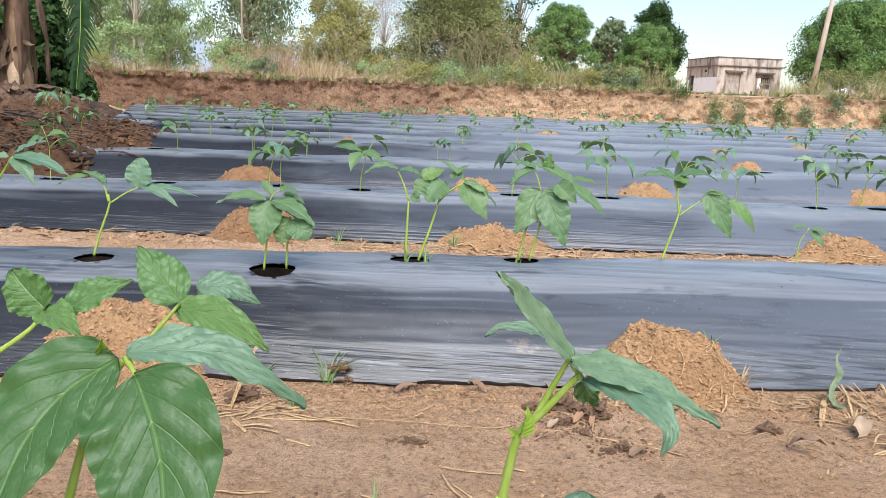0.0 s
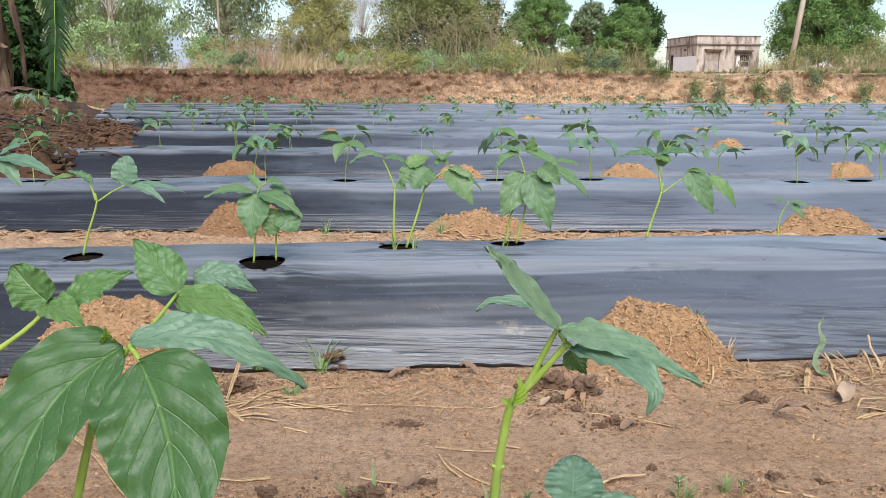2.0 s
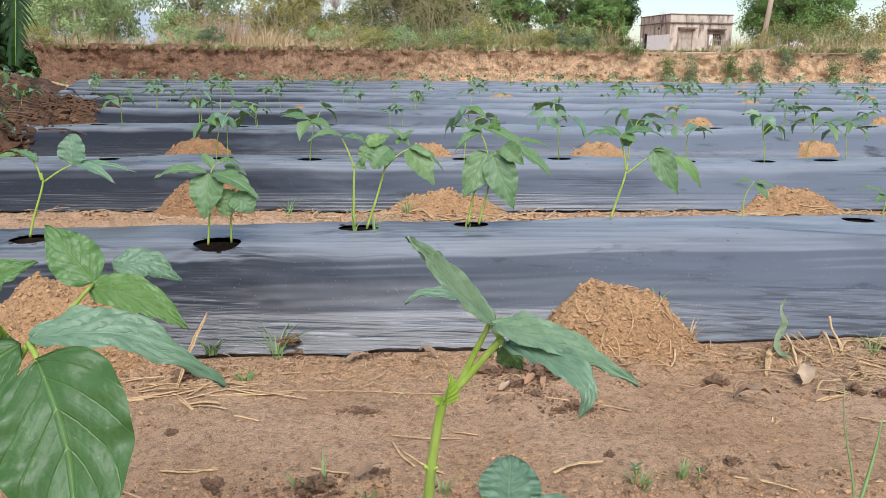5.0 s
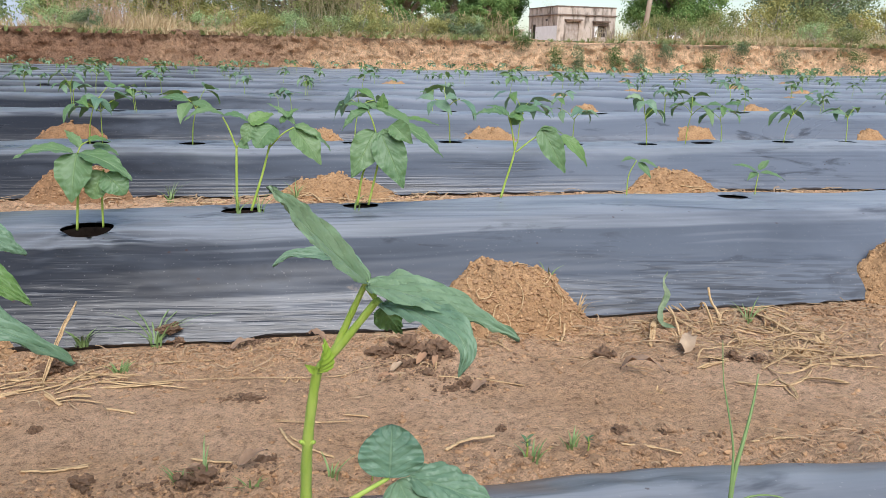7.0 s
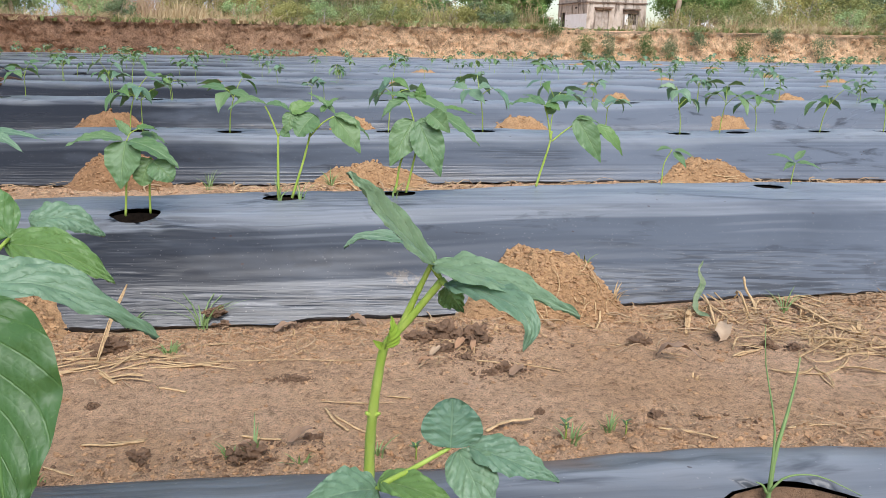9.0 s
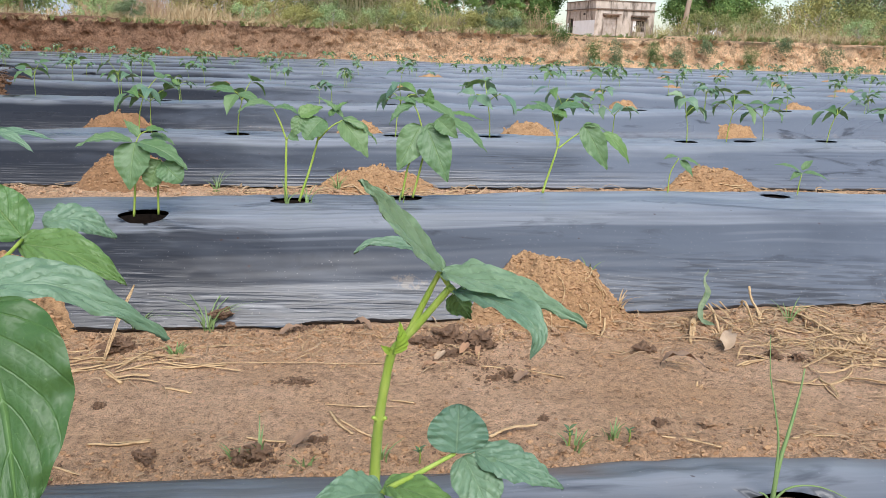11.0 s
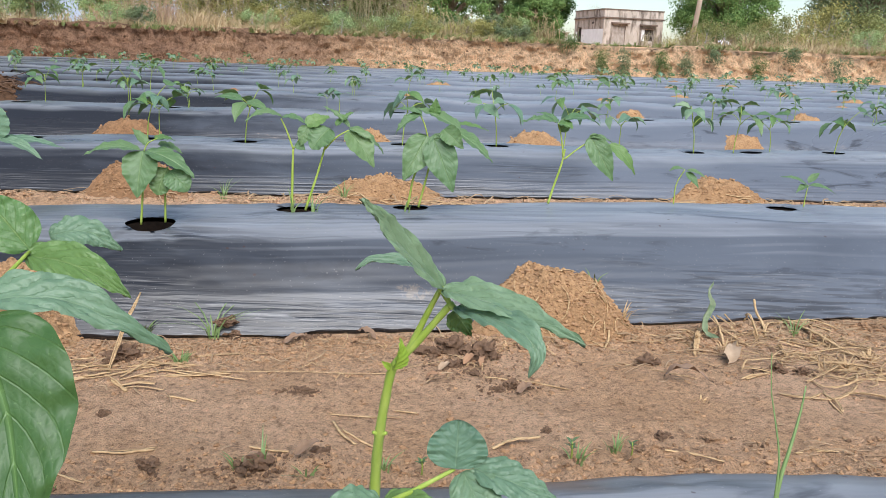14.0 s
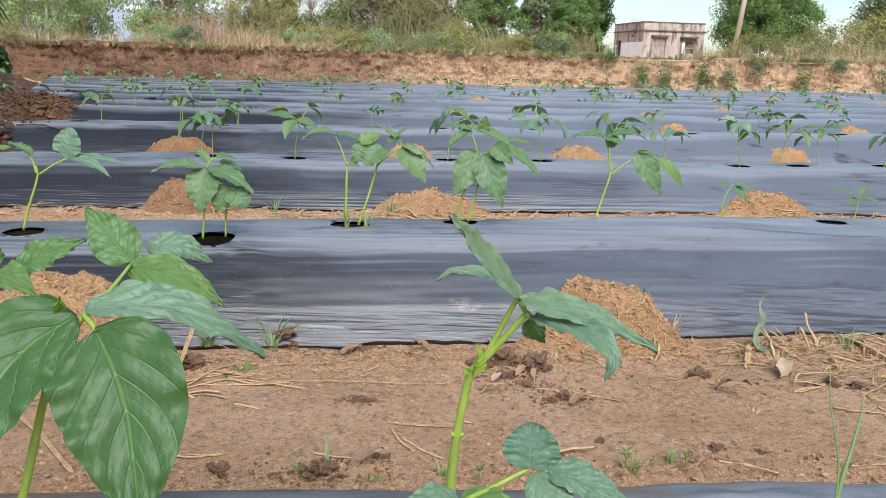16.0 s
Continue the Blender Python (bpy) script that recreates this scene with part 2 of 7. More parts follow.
def leaf_material(name, deep, pale, vein, rough=0.42):
    k = Mat(name)
    uv = k.n.new("ShaderNodeUVMap")
    sx = k.n.new("ShaderNodeSeparateXYZ")
    k.l.new(uv.outputs[0], sx.inputs[0])
    a = k.math("ABSOLUTE", k.math("SUBTRACT", sx.outputs[0], 0.5))
    stray = k.math("MULTIPLY", k.noise(2.3, 2, 0.5, k.coords((1, 1, 1), "UV")), 0.08)
    rib = k.math("FRACT", k.math("ADD", stray, k.math("SUBTRACT", k.math("MULTIPLY", sx.outputs[1], 5.5), k.math("MULTIPLY", a, 4.4))))
    side = k.math("SUBTRACT", 1.0, k.math("MULTIPLY", k.math("ABSOLUTE", k.math("SUBTRACT", rib, 0.5)), 17.0))
    side = k.math("MAXIMUM", side, 0.0)
    mid = k.math("MAXIMUM", k.math("SUBTRACT", 1.0, k.math("MULTIPLY", a, 34.0)), 0.0)
    v = k.math("MINIMUM", k.math("ADD", k.math("MULTIPLY", side, 0.30), mid), 1.0)
    blot = k.noise(3.0, 4, 0.55, k.coords((1, 1.6, 1), "UV"))
    c = k.mix(k.ramp(blot, [(0.22, (0, 0, 0)), (0.82, (1, 1, 1))]), deep, pale)
    c = k.mix(k.math("MULTIPLY", k.random(), 0.6), c, tuple(x * y for x, y in zip(pale, (1.35, 1.15, 0.95))))
    speck = k.noise(420, 2, 0.5)
    c = k.mix(k.ramp(speck, [(0.66, (0, 0, 0)), (0.74, (0.35, 0.35, 0.35))]), c, vein)
    c = k.mix(k.math("MULTIPLY", v, 0.6), c, vein)
    pucker = k.noise(4.2, 1, 0.4, k.coords((1, 1.4, 1), "UV"))
    swell = k.math("MULTIPLY", k.math("SINE", k.math("MULTIPLY", rib, math.pi)), -0.9)
    net = k.n.new("ShaderNodeTexVoronoi")
    net.feature = "DISTANCE_TO_EDGE"
    net.inputs["Scale"].default_value = 17.0
    k.l.new(k.coords((1, 1.7, 1), "UV"), net.inputs["Vector"])
    cell = k.math("MINIMUM", k.math("MULTIPLY", net.outputs[0], 3.5), 1.0)
    c = k.mix(k.ramp(cell, [(0.0, (0.06, 0.06, 0.06)), (0.3, (0, 0, 0))]), c, vein)
    high = k.math("ADD", k.math("MULTIPLY", k.math("SUBTRACT", 0.0, swell), 0.22), k.math("MULTIPLY", cell, 0.04))
    nrm = k.bump(k.math("ADD", k.math("ADD", k.math("MULTIPLY", v, -0.75), high), k.math("MULTIPLY", pucker, 0.9)), 0.5, 0.0036)
    gloss = k.math("ADD", rough - 0.06, k.math("MULTIPLY", k.noise(5.0, 3, 0.6, k.coords((1, 1, 1), "UV")), 0.14))
    m = k.done(c, gloss, nrm, 0.45)
    k.b.inputs["Sheen Weight"].default_value = 0.05
    k.b.inputs["Sheen Roughness"].default_value = 0.4
    k.b.inputs["Sheen Tint"].default_value = (0.75, 0.9, 1.0, 1)
    tr = k.n.new("ShaderNodeBsdfTranslucent")
    k.l.new(k.mix(0.6, c, (0.22, 0.42, 0.05)), tr.inputs[0])
    mx = k.n.new("ShaderNodeMixShader")
    mx.inputs[0].default_value = 0.15
    k.l.new(k.b.outputs[0], mx.inputs[1])
    k.l.new(tr.outputs[0], mx.inputs[2])
    k.l.new(mx.outputs[0], k.n["Material Output"].inputs[0])
    return m


M_LEAF = leaf_material("bean_leaf", (0.050, 0.122, 0.044), (0.120, 0.214, 0.100), (0.25, 0.35, 0.16), 0.44)
M_LEAF_DARK = leaf_material("dark_bean_leaf", (0.011, 0.048, 0.012), (0.044, 0.114, 0.034), (0.16, 0.28, 0.09), 0.46)
# bluish sheen of the sky is put into the waxy and pale leaf colours
M_LEAF_WAXY = leaf_material("waxy_bean_leaf", (0.068, 0.150, 0.092), (0.148, 0.252, 0.168), (0.25, 0.36, 0.23), 0.44)
M_LEAF_PALE = leaf_material("pale_bean_leaf", (0.088, 0.180, 0.108), (0.185, 0.290, 0.190), (0.31, 0.41, 0.27), 0.42)
M_LEAF_YOUNG = leaf_material("young_bean_leaf", (0.060, 0.148, 0.036), (0.118, 0.220, 0.075), (0.25, 0.35, 0.14), 0.44)


def plain(name, a, b, scale, rough=0.8, bump=0.3, dist=0.004, spec=0.3, stretch=(1, 1, 1), by_object=0.0, by_island=0.0):
    k = Mat(name)
    f = k.ramp(k.noise(scale, 5, 0.6, k.coords(stretch)), [(0.35, (0, 0, 0)), (0.66, (1, 1, 1))])
    c = k.mix(f, a, b)
    for part_of, amount in ((k.random, by_object), (k.island, by_island)):
        if amount:
            c = k.mix(k.math("MULTIPLY", part_of(), amount), c, tuple(min(1, v * 1.4) for v in b))
    return k.done(c, rough, k.bump(k.noise(scale * 3, 4, 0.6, k.coords(stretch)), bump, dist), spec)


M_STEM = plain("bean_stem", (0.255, 0.365, 0.052), (0.35, 0.44, 0.095), 70, 0.42, 0.4, 0.002, stretch=(2, 2, 0.3))
M_STIPULE = plain("stipule_green", (0.20, 0.33, 0.035), (0.28, 0.40, 0.06), 60, 0.45, 0.15, 0.002)
M_STRAW = plain("dry_straw", (0.32, 0.195, 0.092), (0.56, 0.39, 0.21), 90, 0.75, 0.5, 0.002, stretch=(1, 3, 3), by_object=0.3)
M_STRAW_STUFF = plain("dry_litter", (0.20, 0.125, 0.07), (0.36, 0.25, 0.145), 30, 0.8, 0.2, 0.002, by_island=0.5)
M_DRYLEAF = plain("dry_leaf", (0.22, 0.115, 0.06), (0.36, 0.215, 0.125), 25, 0.8, 0.4, 0.003, by_object=0.4)
M_WEED = plain("weed_green", (0.10, 0.165, 0.05), (0.19, 0.27, 0.10), 30, 0.55, 0.2, 0.002, by_island=0.3)
M_GRASS_DRY = plain("dry_grass", (0.27, 0.20, 0.105), (0.45, 0.345, 0.20), 2, 0.8, 0.1, 0.002, by_island=0.35)
M_GRASS_PINK = plain("reddish_dry_grass", (0.28, 0.175, 0.11), (0.42, 0.29, 0.19), 2, 0.8, 0.1, 0.002, by_island=0.3)
M_GRASS_GREEN = plain("rough_grass", (0.10, 0.13, 0.04), (0.20, 0.23, 0.08), 2, 0.7, 0.1, 0.002, by_island=0.4)
M_BRUSH = plain("brown_brush", (0.17, 0.13, 0.075), (0.30, 0.255, 0.14), 2, 0.85, 0.1, 0.002, by_island=0.5)
M_BARK = plain("tree_bark", (0.17, 0.13, 0.09), (0.30, 0.25, 0.19), 8, 0.9, 0.6, 0.03, stretch=(1, 1, 0.3))
M_BARK_PALE = plain("pale_bark", (0.38, 0.33, 0.25), (0.56, 0.50, 0.40), 6, 0.85, 0.4, 0.02, stretch=(1, 1, 0.3))
M_TWIG = plain("grey_twig", (0.33, 0.30, 0.275), (0.45, 0.42, 0.39), 8, 0.9)


def foliage(name, a, b):
    k = Mat(name)
    c = k.mix(k.island(), a, b)
    c = k.mix(k.ramp(k.noise(0.9, 3), [(0.4, (0, 0, 0)), (0.65, (0.6, 0.6, 0.6))]), c, tuple(v * 0.6 for v in a))
    m = k.done(c, 0.75, None, 0.12)
    tr = k.n.new("ShaderNodeBsdfTranslucent")
    k.l.new(c, tr.inputs[0])
    mx = k.n.new("ShaderNodeMixShader")
    mx.inputs[0].default_value = 0.2
    k.l.new(k.b.outputs[0], mx.inputs[1])
    k.l.new(tr.outputs[0], mx.inputs[2])
    k.l.new(mx.outputs[0], k.n["Material Output"].inputs[0])
    return m


M_MANGO = foliage("mango_foliage", (0.098, 0.190, 0.056), (0.26, 0.385, 0.130))
M_EUCALYPT = foliage("eucalyptus_foliage", (0.25, 0.36, 0.15), (0.47, 0.58, 0.28))
M_GREYGREEN = foliage("grey_green_foliage", (0.13, 0.18, 0.09), (0.25, 0.31, 0.16))
M_OLIVE = foliage("olive_scrub_foliage", (0.165, 0.190, 0.068), (0.37, 0.39, 0.155))
M_YELLOW = foliage("yellowing_foliage", (0.29, 0.285, 0.095), (0.47, 0.44, 0.17))
M_DARKGREEN = foliage("dark_foliage", (0.03, 0.07, 0.02), (0.08, 0.14, 0.045))
M_PALE_SEED = foliage("pale_blossom_twigs", (0.40, 0.38, 0.36), (0.55, 0.52, 0.50))


# ---------- helpers for building ----------
def mesh_object(name, verts, faces, material, parent=None, smooth=True, uvs=None):
    me = bpy.data.meshes.new(name)
    me.from_pydata([tuple(v) for v in verts], [], faces)
    if uvs is not None:
        layer = me.uv_layers.new(name="UVMap")
        idx = np.empty(len(me.loops), dtype=np.int32)
        me.loops.foreach_get("vertex_index", idx)
        layer.data.foreach_set("uv", np.asarray(uvs, dtype=np.float32)[idx].ravel())
    me.materials.append(material)
    me.polygons.foreach_set("use_smooth", [smooth] * len(me.polygons))
    ob = new(name, me)
    if parent:
        ob.parent = parent
    return ob


def part(name, bm, material, parent, label=""):
    me = bpy.data.meshes.new(name)
    bm.to_mesh(me)
    bm.free()
    me.materials.append(material)
    ob = new(name, me)
    ob.parent = parent
    return tagged(ob, label)


def thing(name, at, label, category, group=""):
    ob = new(name)
    ob.location = at
    return tagged(ob, label, category, group)


def grid_faces(nu, nv, off=0):
    return [(off + i * nv + j, off + i * nv + j + 1, off + (i + 1) * nv + j + 1, off + (i + 1) * nv + j) for i in range(nu - 1) for j in range(nv - 1)]


def tube(points, radii, sides=7, off=0):
    """A tapered tube along points, as vertices and faces."""
    pts = [Vector(p) for p in points]
    verts, faces = [], []
    for i, p in enumerate(pts):
        d = (pts[min(i + 1, len(pts) - 1)] - pts[max(i - 1, 0)]).normalized()
        a = d.orthogonal().normalized() if abs(d.z) < 0.999 else Vector((1, 0, 0))
        a = (Vector((0, 1, 0)).cross(d) if abs(d.y) < 0.95 else Vector((1, 0, 0)).cross(d)).normalized()
        b = d.cross(a)
        r = radii[i] if isinstance(radii, (list, tuple)) else radii
        for k in range(sides):
            t = 2 * math.pi * k / sides
            verts.append(p + a * (r * math.cos(t)) + b * (r * math.sin(t)))
    n = len(pts)
    for i in range(n - 1):
        for k in range(sides):
            k2 = (k + 1) % sides
            faces.append((off + i * sides + k, off + i * sides + k2, off + (i + 1) * sides + k2, off + (i + 1) * sides + k))
    faces.append(tuple(off + k for k in reversed(range(sides))))
    faces.append(tuple(off + (n - 1) * sides + k for k in range(sides)))
    return verts, faces


def curve_points(points, n):
    """n points along a smooth curve through the given ones."""
    p = np.array(points, float)
    if len(p) == 2:
        return [Vector(p[0] + (p[1] - p[0]) * t) for t in np.linspace(0, 1, n)]
    ext = np.vstack([2 * p[0] - p[1], p, 2 * p[-1] - p[-2]])
    out = []
    for t in np.linspace(0, len(p) - 1, n):
        i = min(int(t), len(p) - 2)
        u = t - i
        a, b, c, d = ext[i:i + 4]
        out.append(Vector(0.5 * (2 * b + (c - a) * u + (2 * a - 5 * b + 4 * c - d) * u * u + (3 * b - a - 3 * c + d) * u ** 3)))
    return out


def fbm(x, y, z=0.0, octaves=4):
    v, a, f = 0.0, 1.0, 1.0
    for _ in range(octaves):
        v += a * noise.noise((x * f, y * f, z * f + 7.3 * f))
        a *= 0.5
        f *= 2.1
    return v


def smooth(e0, e1, v):
    t = min(1.0, max(0.0, (v - e0) / (e1 - e0)))
    return t * t * (3 - 2 * t)


# ---------- the ground, one sheet to the horizon ----------
def field_edge(y):
    """Where the beds end on the banana plant's side."""
    return -2.15 - 0.40 * max(0.0, y - 4.3) - max(0.0, 3.6 - y) * 0.4


def ground_height(x, y):
    z = 0.0
    if y < 16.9:
        r = math.hypot(x, y)
        z += 0.007 * fbm(x * 5, y * 5, 0, 3) + (0.0035 * fbm(x * 26, y * 26, 3, 3) if r < 4 else 0)
        if r < 2.2:
            strip = max(smooth(0.17, 0.03, 1.26 + 0.075 * x - y), smooth(0.90, 0.80, y)) * (y > 0.6) * smooth(0.0, 0.045, 1.262 + 0.075 * x - y)
            z += strip * (0.008 * fbm(x * 17, y * 17, 6, 3) + 0.014 * max(0.0, noise.noise((x * 40, y * 40, 4))) + 0.009 * abs(noise.noise((x * 85, y * 85, 8))))
        z += 0.02 * smooth(1.9, 2.4, y)
        if 2.26 < y < 2.44 and abs(x) < 3:
            z += smooth(2.44, 2.39, y) * (0.010 * fbm(x * 14, y * 14, 6, 3) + 0.012 * max(0.0, noise.noise((x * 34, y * 34, 4))))
        left = smooth(0.05, 0.6, field_edge(y) - x) * smooth(3.0, 3.8, y)
        if left:
            z += left * (0.10 + 0.06 * fbm(x * 1.7, y * 1.7, 5, 4) + 0.03 * fbm(x * 7, y * 7, 9, 3))
    if y > 16.3:
        up = smooth(16.40, 16.85, y)
        z = z * (1 - up) + up * (0.755 + 0.012 * min(y - 16.2, 150) + 0.04 * fbm(x * 0.8, y * 0.8, 1, 3))
    return z


def axis(*runs):
    out = []
    for a, b, step in runs:
        out += [q for q in np.arange(a, b, step) if q < b - 0.2 * step]
    return out + [runs[-1][1]]


gx = axis((-3000, -200, 400), (-200, -40, 20), (-40, -12, 1.5), (-12, -4, 0.16), (-4, -1.3, 0.05), (-1.3, -0.8, 0.012), (-0.8, 1.15, 0.0058), (1.15, 1.6, 0.03), (1.6, 4, 0.06), (4, 16, 0.4), (16, 40, 2), (40, 200, 20), (200, 3000, 400))
gy = axis((-60, -6, 6), (-6, 0.0, 0.5), (0.0, 0.55, 0.05), (0.55, 0.75, 0.03), (0.75, 1.33, 0.0058), (1.33, 1.42, 0.03), (1.42, 2.1, 0.05), (2.1, 2.28, 0.02), (2.28, 2.46, 0.009), (2.46, 2.7, 0.02), (2.7, 5, 0.06), (5, 15.6, 0.14), (15.6, 17, 0.08), (17, 40, 1.2), (40, 200, 12), (200, 3500, 300))
verts = [(x, y, ground_height(x, y)) for x in gx for y in gy]
ground = mesh_object("ground", verts, [f[::-1] for f in grid_faces(len(gx), len(gy))], M_SOIL)
tagged(ground, "dry trodden reddish-brown soil of the field and furrows", "ground", kind="structure")


# ---------- the eroded bank behind the field ----------
def build_bank():
    xs = axis((-30, -12, 0.4), (-12, 14, 0.04), (14, 40, 0.5))
    nv = 30
    verts = []
    for x in xs:
        top = 0.77 + 0.07 * fbm(x * 0.6, 2.0, 0, 5) - 0.005 * x
        for j in range(nv):
            v = min(1.0, j / (nv - 3))
            z = -0.05 + (top + 0.05) * v
            y = 15.93 + 0.26 * v ** 1.3 - 0.05 * math.exp(-((v - 0.93) / 0.07) ** 2) + 0.06 * (1 - v) ** 4 * -2
            rel = fbm(x * 1.1, z * 1.6, 4, 3)
            crag = 1 - abs(fbm(x * 2.6, z * 3.4, 9, 4))
            gully = max(0.0, noise.noise((x * 0.9, 0.3, 8))) ** 2
            pits = max(0.0, noise.noise((x * 5, z * 7, 2)) - 0.25)
            y += 0.13 * rel - 0.08 * (crag - 0.6) + gully * 0.3 * math.sin(math.pi * v) + 0.18 * pits + 0.06 * fbm(x * 8, z * 11, 3, 4)
            if j >= nv - 2:
                y = 16.35 + 0.55 * (j - nv + 2)
                z += 0.02
            verts.append((x, y, z + (0.03 * fbm(x * 3, 5, 1, 3) if j >= nv - 3 else 0)))
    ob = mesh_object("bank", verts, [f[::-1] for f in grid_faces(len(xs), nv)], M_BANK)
    tagged(ob, "eroded cut bank of bare red-brown earth behind the field", "bank", kind="structure")


build_bank()

# ---------- raised beds under black film ----------
PROFILE = [(0.0, 0.0), (0.018, 0.16), (0.048, 0.40), (0.090, 0.65), (0.135, 0.86), (0.18, 0.955), (0.235, 0.99), (0.30, 1.0), (0.36, 0.995), (0.405, 0.90), (0.45, 0.65), (0.485, 0.33), (0.51, 0.0)]


def profile_at(u):
    t = u * (len(PROFILE) - 1)
    i = min(int(t), len(PROFILE) - 2)
    f = t - i
    return PROFILE[i][0] * (1 - f) + PROFILE[i + 1][0] * f, PROFILE[i][1] * (1 - f) + PROFILE[i + 1][1] * f


class Bed:
    """One raised bed: its front edge, base, height and yaw (metres across per metre along)."""

    def __init__(self, front, base, height, yaw, x0, x1, step, nu, seed, holes=()):
        self.front, self.base, self.height, self.yaw, self.seed, self.holes = front, base, height, yaw, seed, holes
        xs = axis(*step) if isinstance(step, tuple) else axis((x0, x1, step))
        self.x0, self.x1 = xs[0], xs[-1]
        centre = Vector(((xs[0] + xs[-1]) / 2, front, base))
        self.ob = thing("mulch_bed", centre, "raised soil bed wrapped in dusty black plastic mulch film", "mulch bed", "raised beds of the field")
        v = np.array([self.point(x, j / (nu - 1)) for x in xs for j in range(nu)])
        faces = grid_faces(len(xs), nu)
        dead = np.zeros(len(v), bool)
        for hx, hy, rx, ry in holes:
            ox, oy = v[:, 0] - hx, v[:, 1] - hy
            d = np.hypot(ox / rx, oy / ry) + 1e-9
            near = (d < 1.25) & (v[:, 2] > base + height * 0.4)
            ring = near & (d > 0.7)
            k = (1.0 + 0.05 * np.sin(np.arctan2(oy, ox) * 5 + hx * 40)) / d
            v[ring, 0] = hx + ox[ring] * k[ring]
            v[ring, 1] = hy + oy[ring] * k[ring]
            for i in np.nonzero(ring)[0]:
                v[i, 2] = self.height_at(v[i, 0], v[i, 1]) - 0.001
            dead |= near & (d <= 0.7)
        faces = [f for f in faces if not any(dead[i] for i in f)]
        cx = list(np.linspace(xs[0] + 0.02, xs[-1] - 0.02, max(20, int((xs[-1] - xs[0]) * 4))))
        core = [(x - centre.x, self.edge(x) + 0.012 + dy * 0.955 - centre.y, height * h - (0.10 if holes else 0.02) * min(h * 4, 1) + 0.01 * fbm(x * 3, dy * 9, seed, 2) - 0.02) for x in cx for dy, h in PROFILE]
        np_ = len(PROFILE)
        ends = [tuple(range(np_)), tuple(range((len(cx) - 1) * np_, len(cx) * np_))[::-1]]
        tagged(mesh_object("soil_core", core, [f[::-1] for f in grid_faces(len(cx), np_)] + ends, M_CLODDY, self.ob, smooth=False), "ridge of loose brown soil under the film")
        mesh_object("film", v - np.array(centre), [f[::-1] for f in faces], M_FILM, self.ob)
        for hx, hy, rx, ry in holes:
            pv = []
            for i in range(7):
                r = 1.04 * i / 6
                for j in range(18):
                    t = 2 * math.pi * j / 18
                    x, y = hx + math.cos(t) * r * rx, hy + math.sin(t) * r * ry
                    z = self.height_at(hx, hy) - (0.032 if rx > 0.055 else 0.085) * (1 - smooth(0.6, 1.05, r)) + 0.006 * fbm(x * 60, y * 60, 2, 3) * (r < 0.9) - 0.006
                    pv.append((x - centre.x, y - centre.y, z - centre.z))
            pf = [(i * 18 + j, i * 18 + (j + 1) % 18, (i + 1) * 18 + (j + 1) % 18, (i + 1) * 18 + j) for i in range(6) for j in range(18)]
            tagged(mesh_object("planting_hole", pv, pf, M_CLOD if rx > 0.055 else M_PIT, self.ob), "brown crumbly soil inside a planting hole" if rx > 0.055 else "soil inside a planting hole, its shade put into the colour")

    def swell(self, x):
        """How the bed's height rises and falls along its length."""
        rough = 0.07 if self.front < 3 else 0.11
        return 1 + rough * noise.noise((x * 1.3, self.seed, 5)) + (rough - 0.07) * noise.noise((x * 3.1, self.seed, 8))

    def edge(self, x):
        return self.front + self.yaw * x + 0.012 * noise.noise((x * 1.6, self.seed, 0))

    def point(self, x, u):
        dy, h = profile_at(u)
        s = self.seed
        fy = self.edge(x)
        z = self.base + self.height * h * self.swell(x) + 0.005 * noise.noise((x * 5, u * 5, s)) * min(1, h * 3)
        z += (0.0007 * noise.noise((x * 2.0, u * 15, s + 3)) + 0.0009 * noise.noise((x * 3.5, u * 60, s + 6)) + 0.0022 * noise.noise((x * 1.6, u * 52, s + 9)) * smooth(0.9, 0.2, h) * smooth(-0.2, 0.4, noise.noise((x * 1.1, s, 3)))) * (h > 0.05)
        for hx, hy, rx, ry in self.holes:
            dx, dw = x - hx, fy + dy - hy
            far = math.hypot(dx / rx, dw / ry)
            if 1.0 < far < 6.5 and h > 0.5:
                fan = smooth(6.5, 1.6, far) * smooth(0.9, 1.5, far) * min(1.0, abs(dx) / rx)
                z += fan * 0.0011 * math.sin(13 * math.atan2(dw, abs(dx)) + 2.5 * noise.noise((dx * 6, dw * 6, s)) + hx * 9)
        if u == 0:
            fy += 0.006 * noise.noise((x * 3, s, 2))
            z = 0.007 + ground_height(x, fy) + 0.004 * noise.noise((x * 4, s, 1))
        return (x, fy + dy, z)

    def top(self, x, u=0.5):
        return Vector(self.point(x, u))

    def height_at(self, x, y):
        dy = y - self.edge(x)
        return self.base + self.height * float(np.interp(dy, [p[0] for p in PROFILE], [p[1] for p in PROFILE])) * self.swell(x)


def surface(x, y):
    """The height of what lies uppermost at a place: film or soil."""
    z = ground_height(x, y)
    for bed in beds:
        if bed.x0 < x < bed.x1 and bed.edge(x) < y < bed.edge(x) + PROFILE[-1][0]:
            z = max(z, bed.height_at(x, y) + 0.003)
    return z


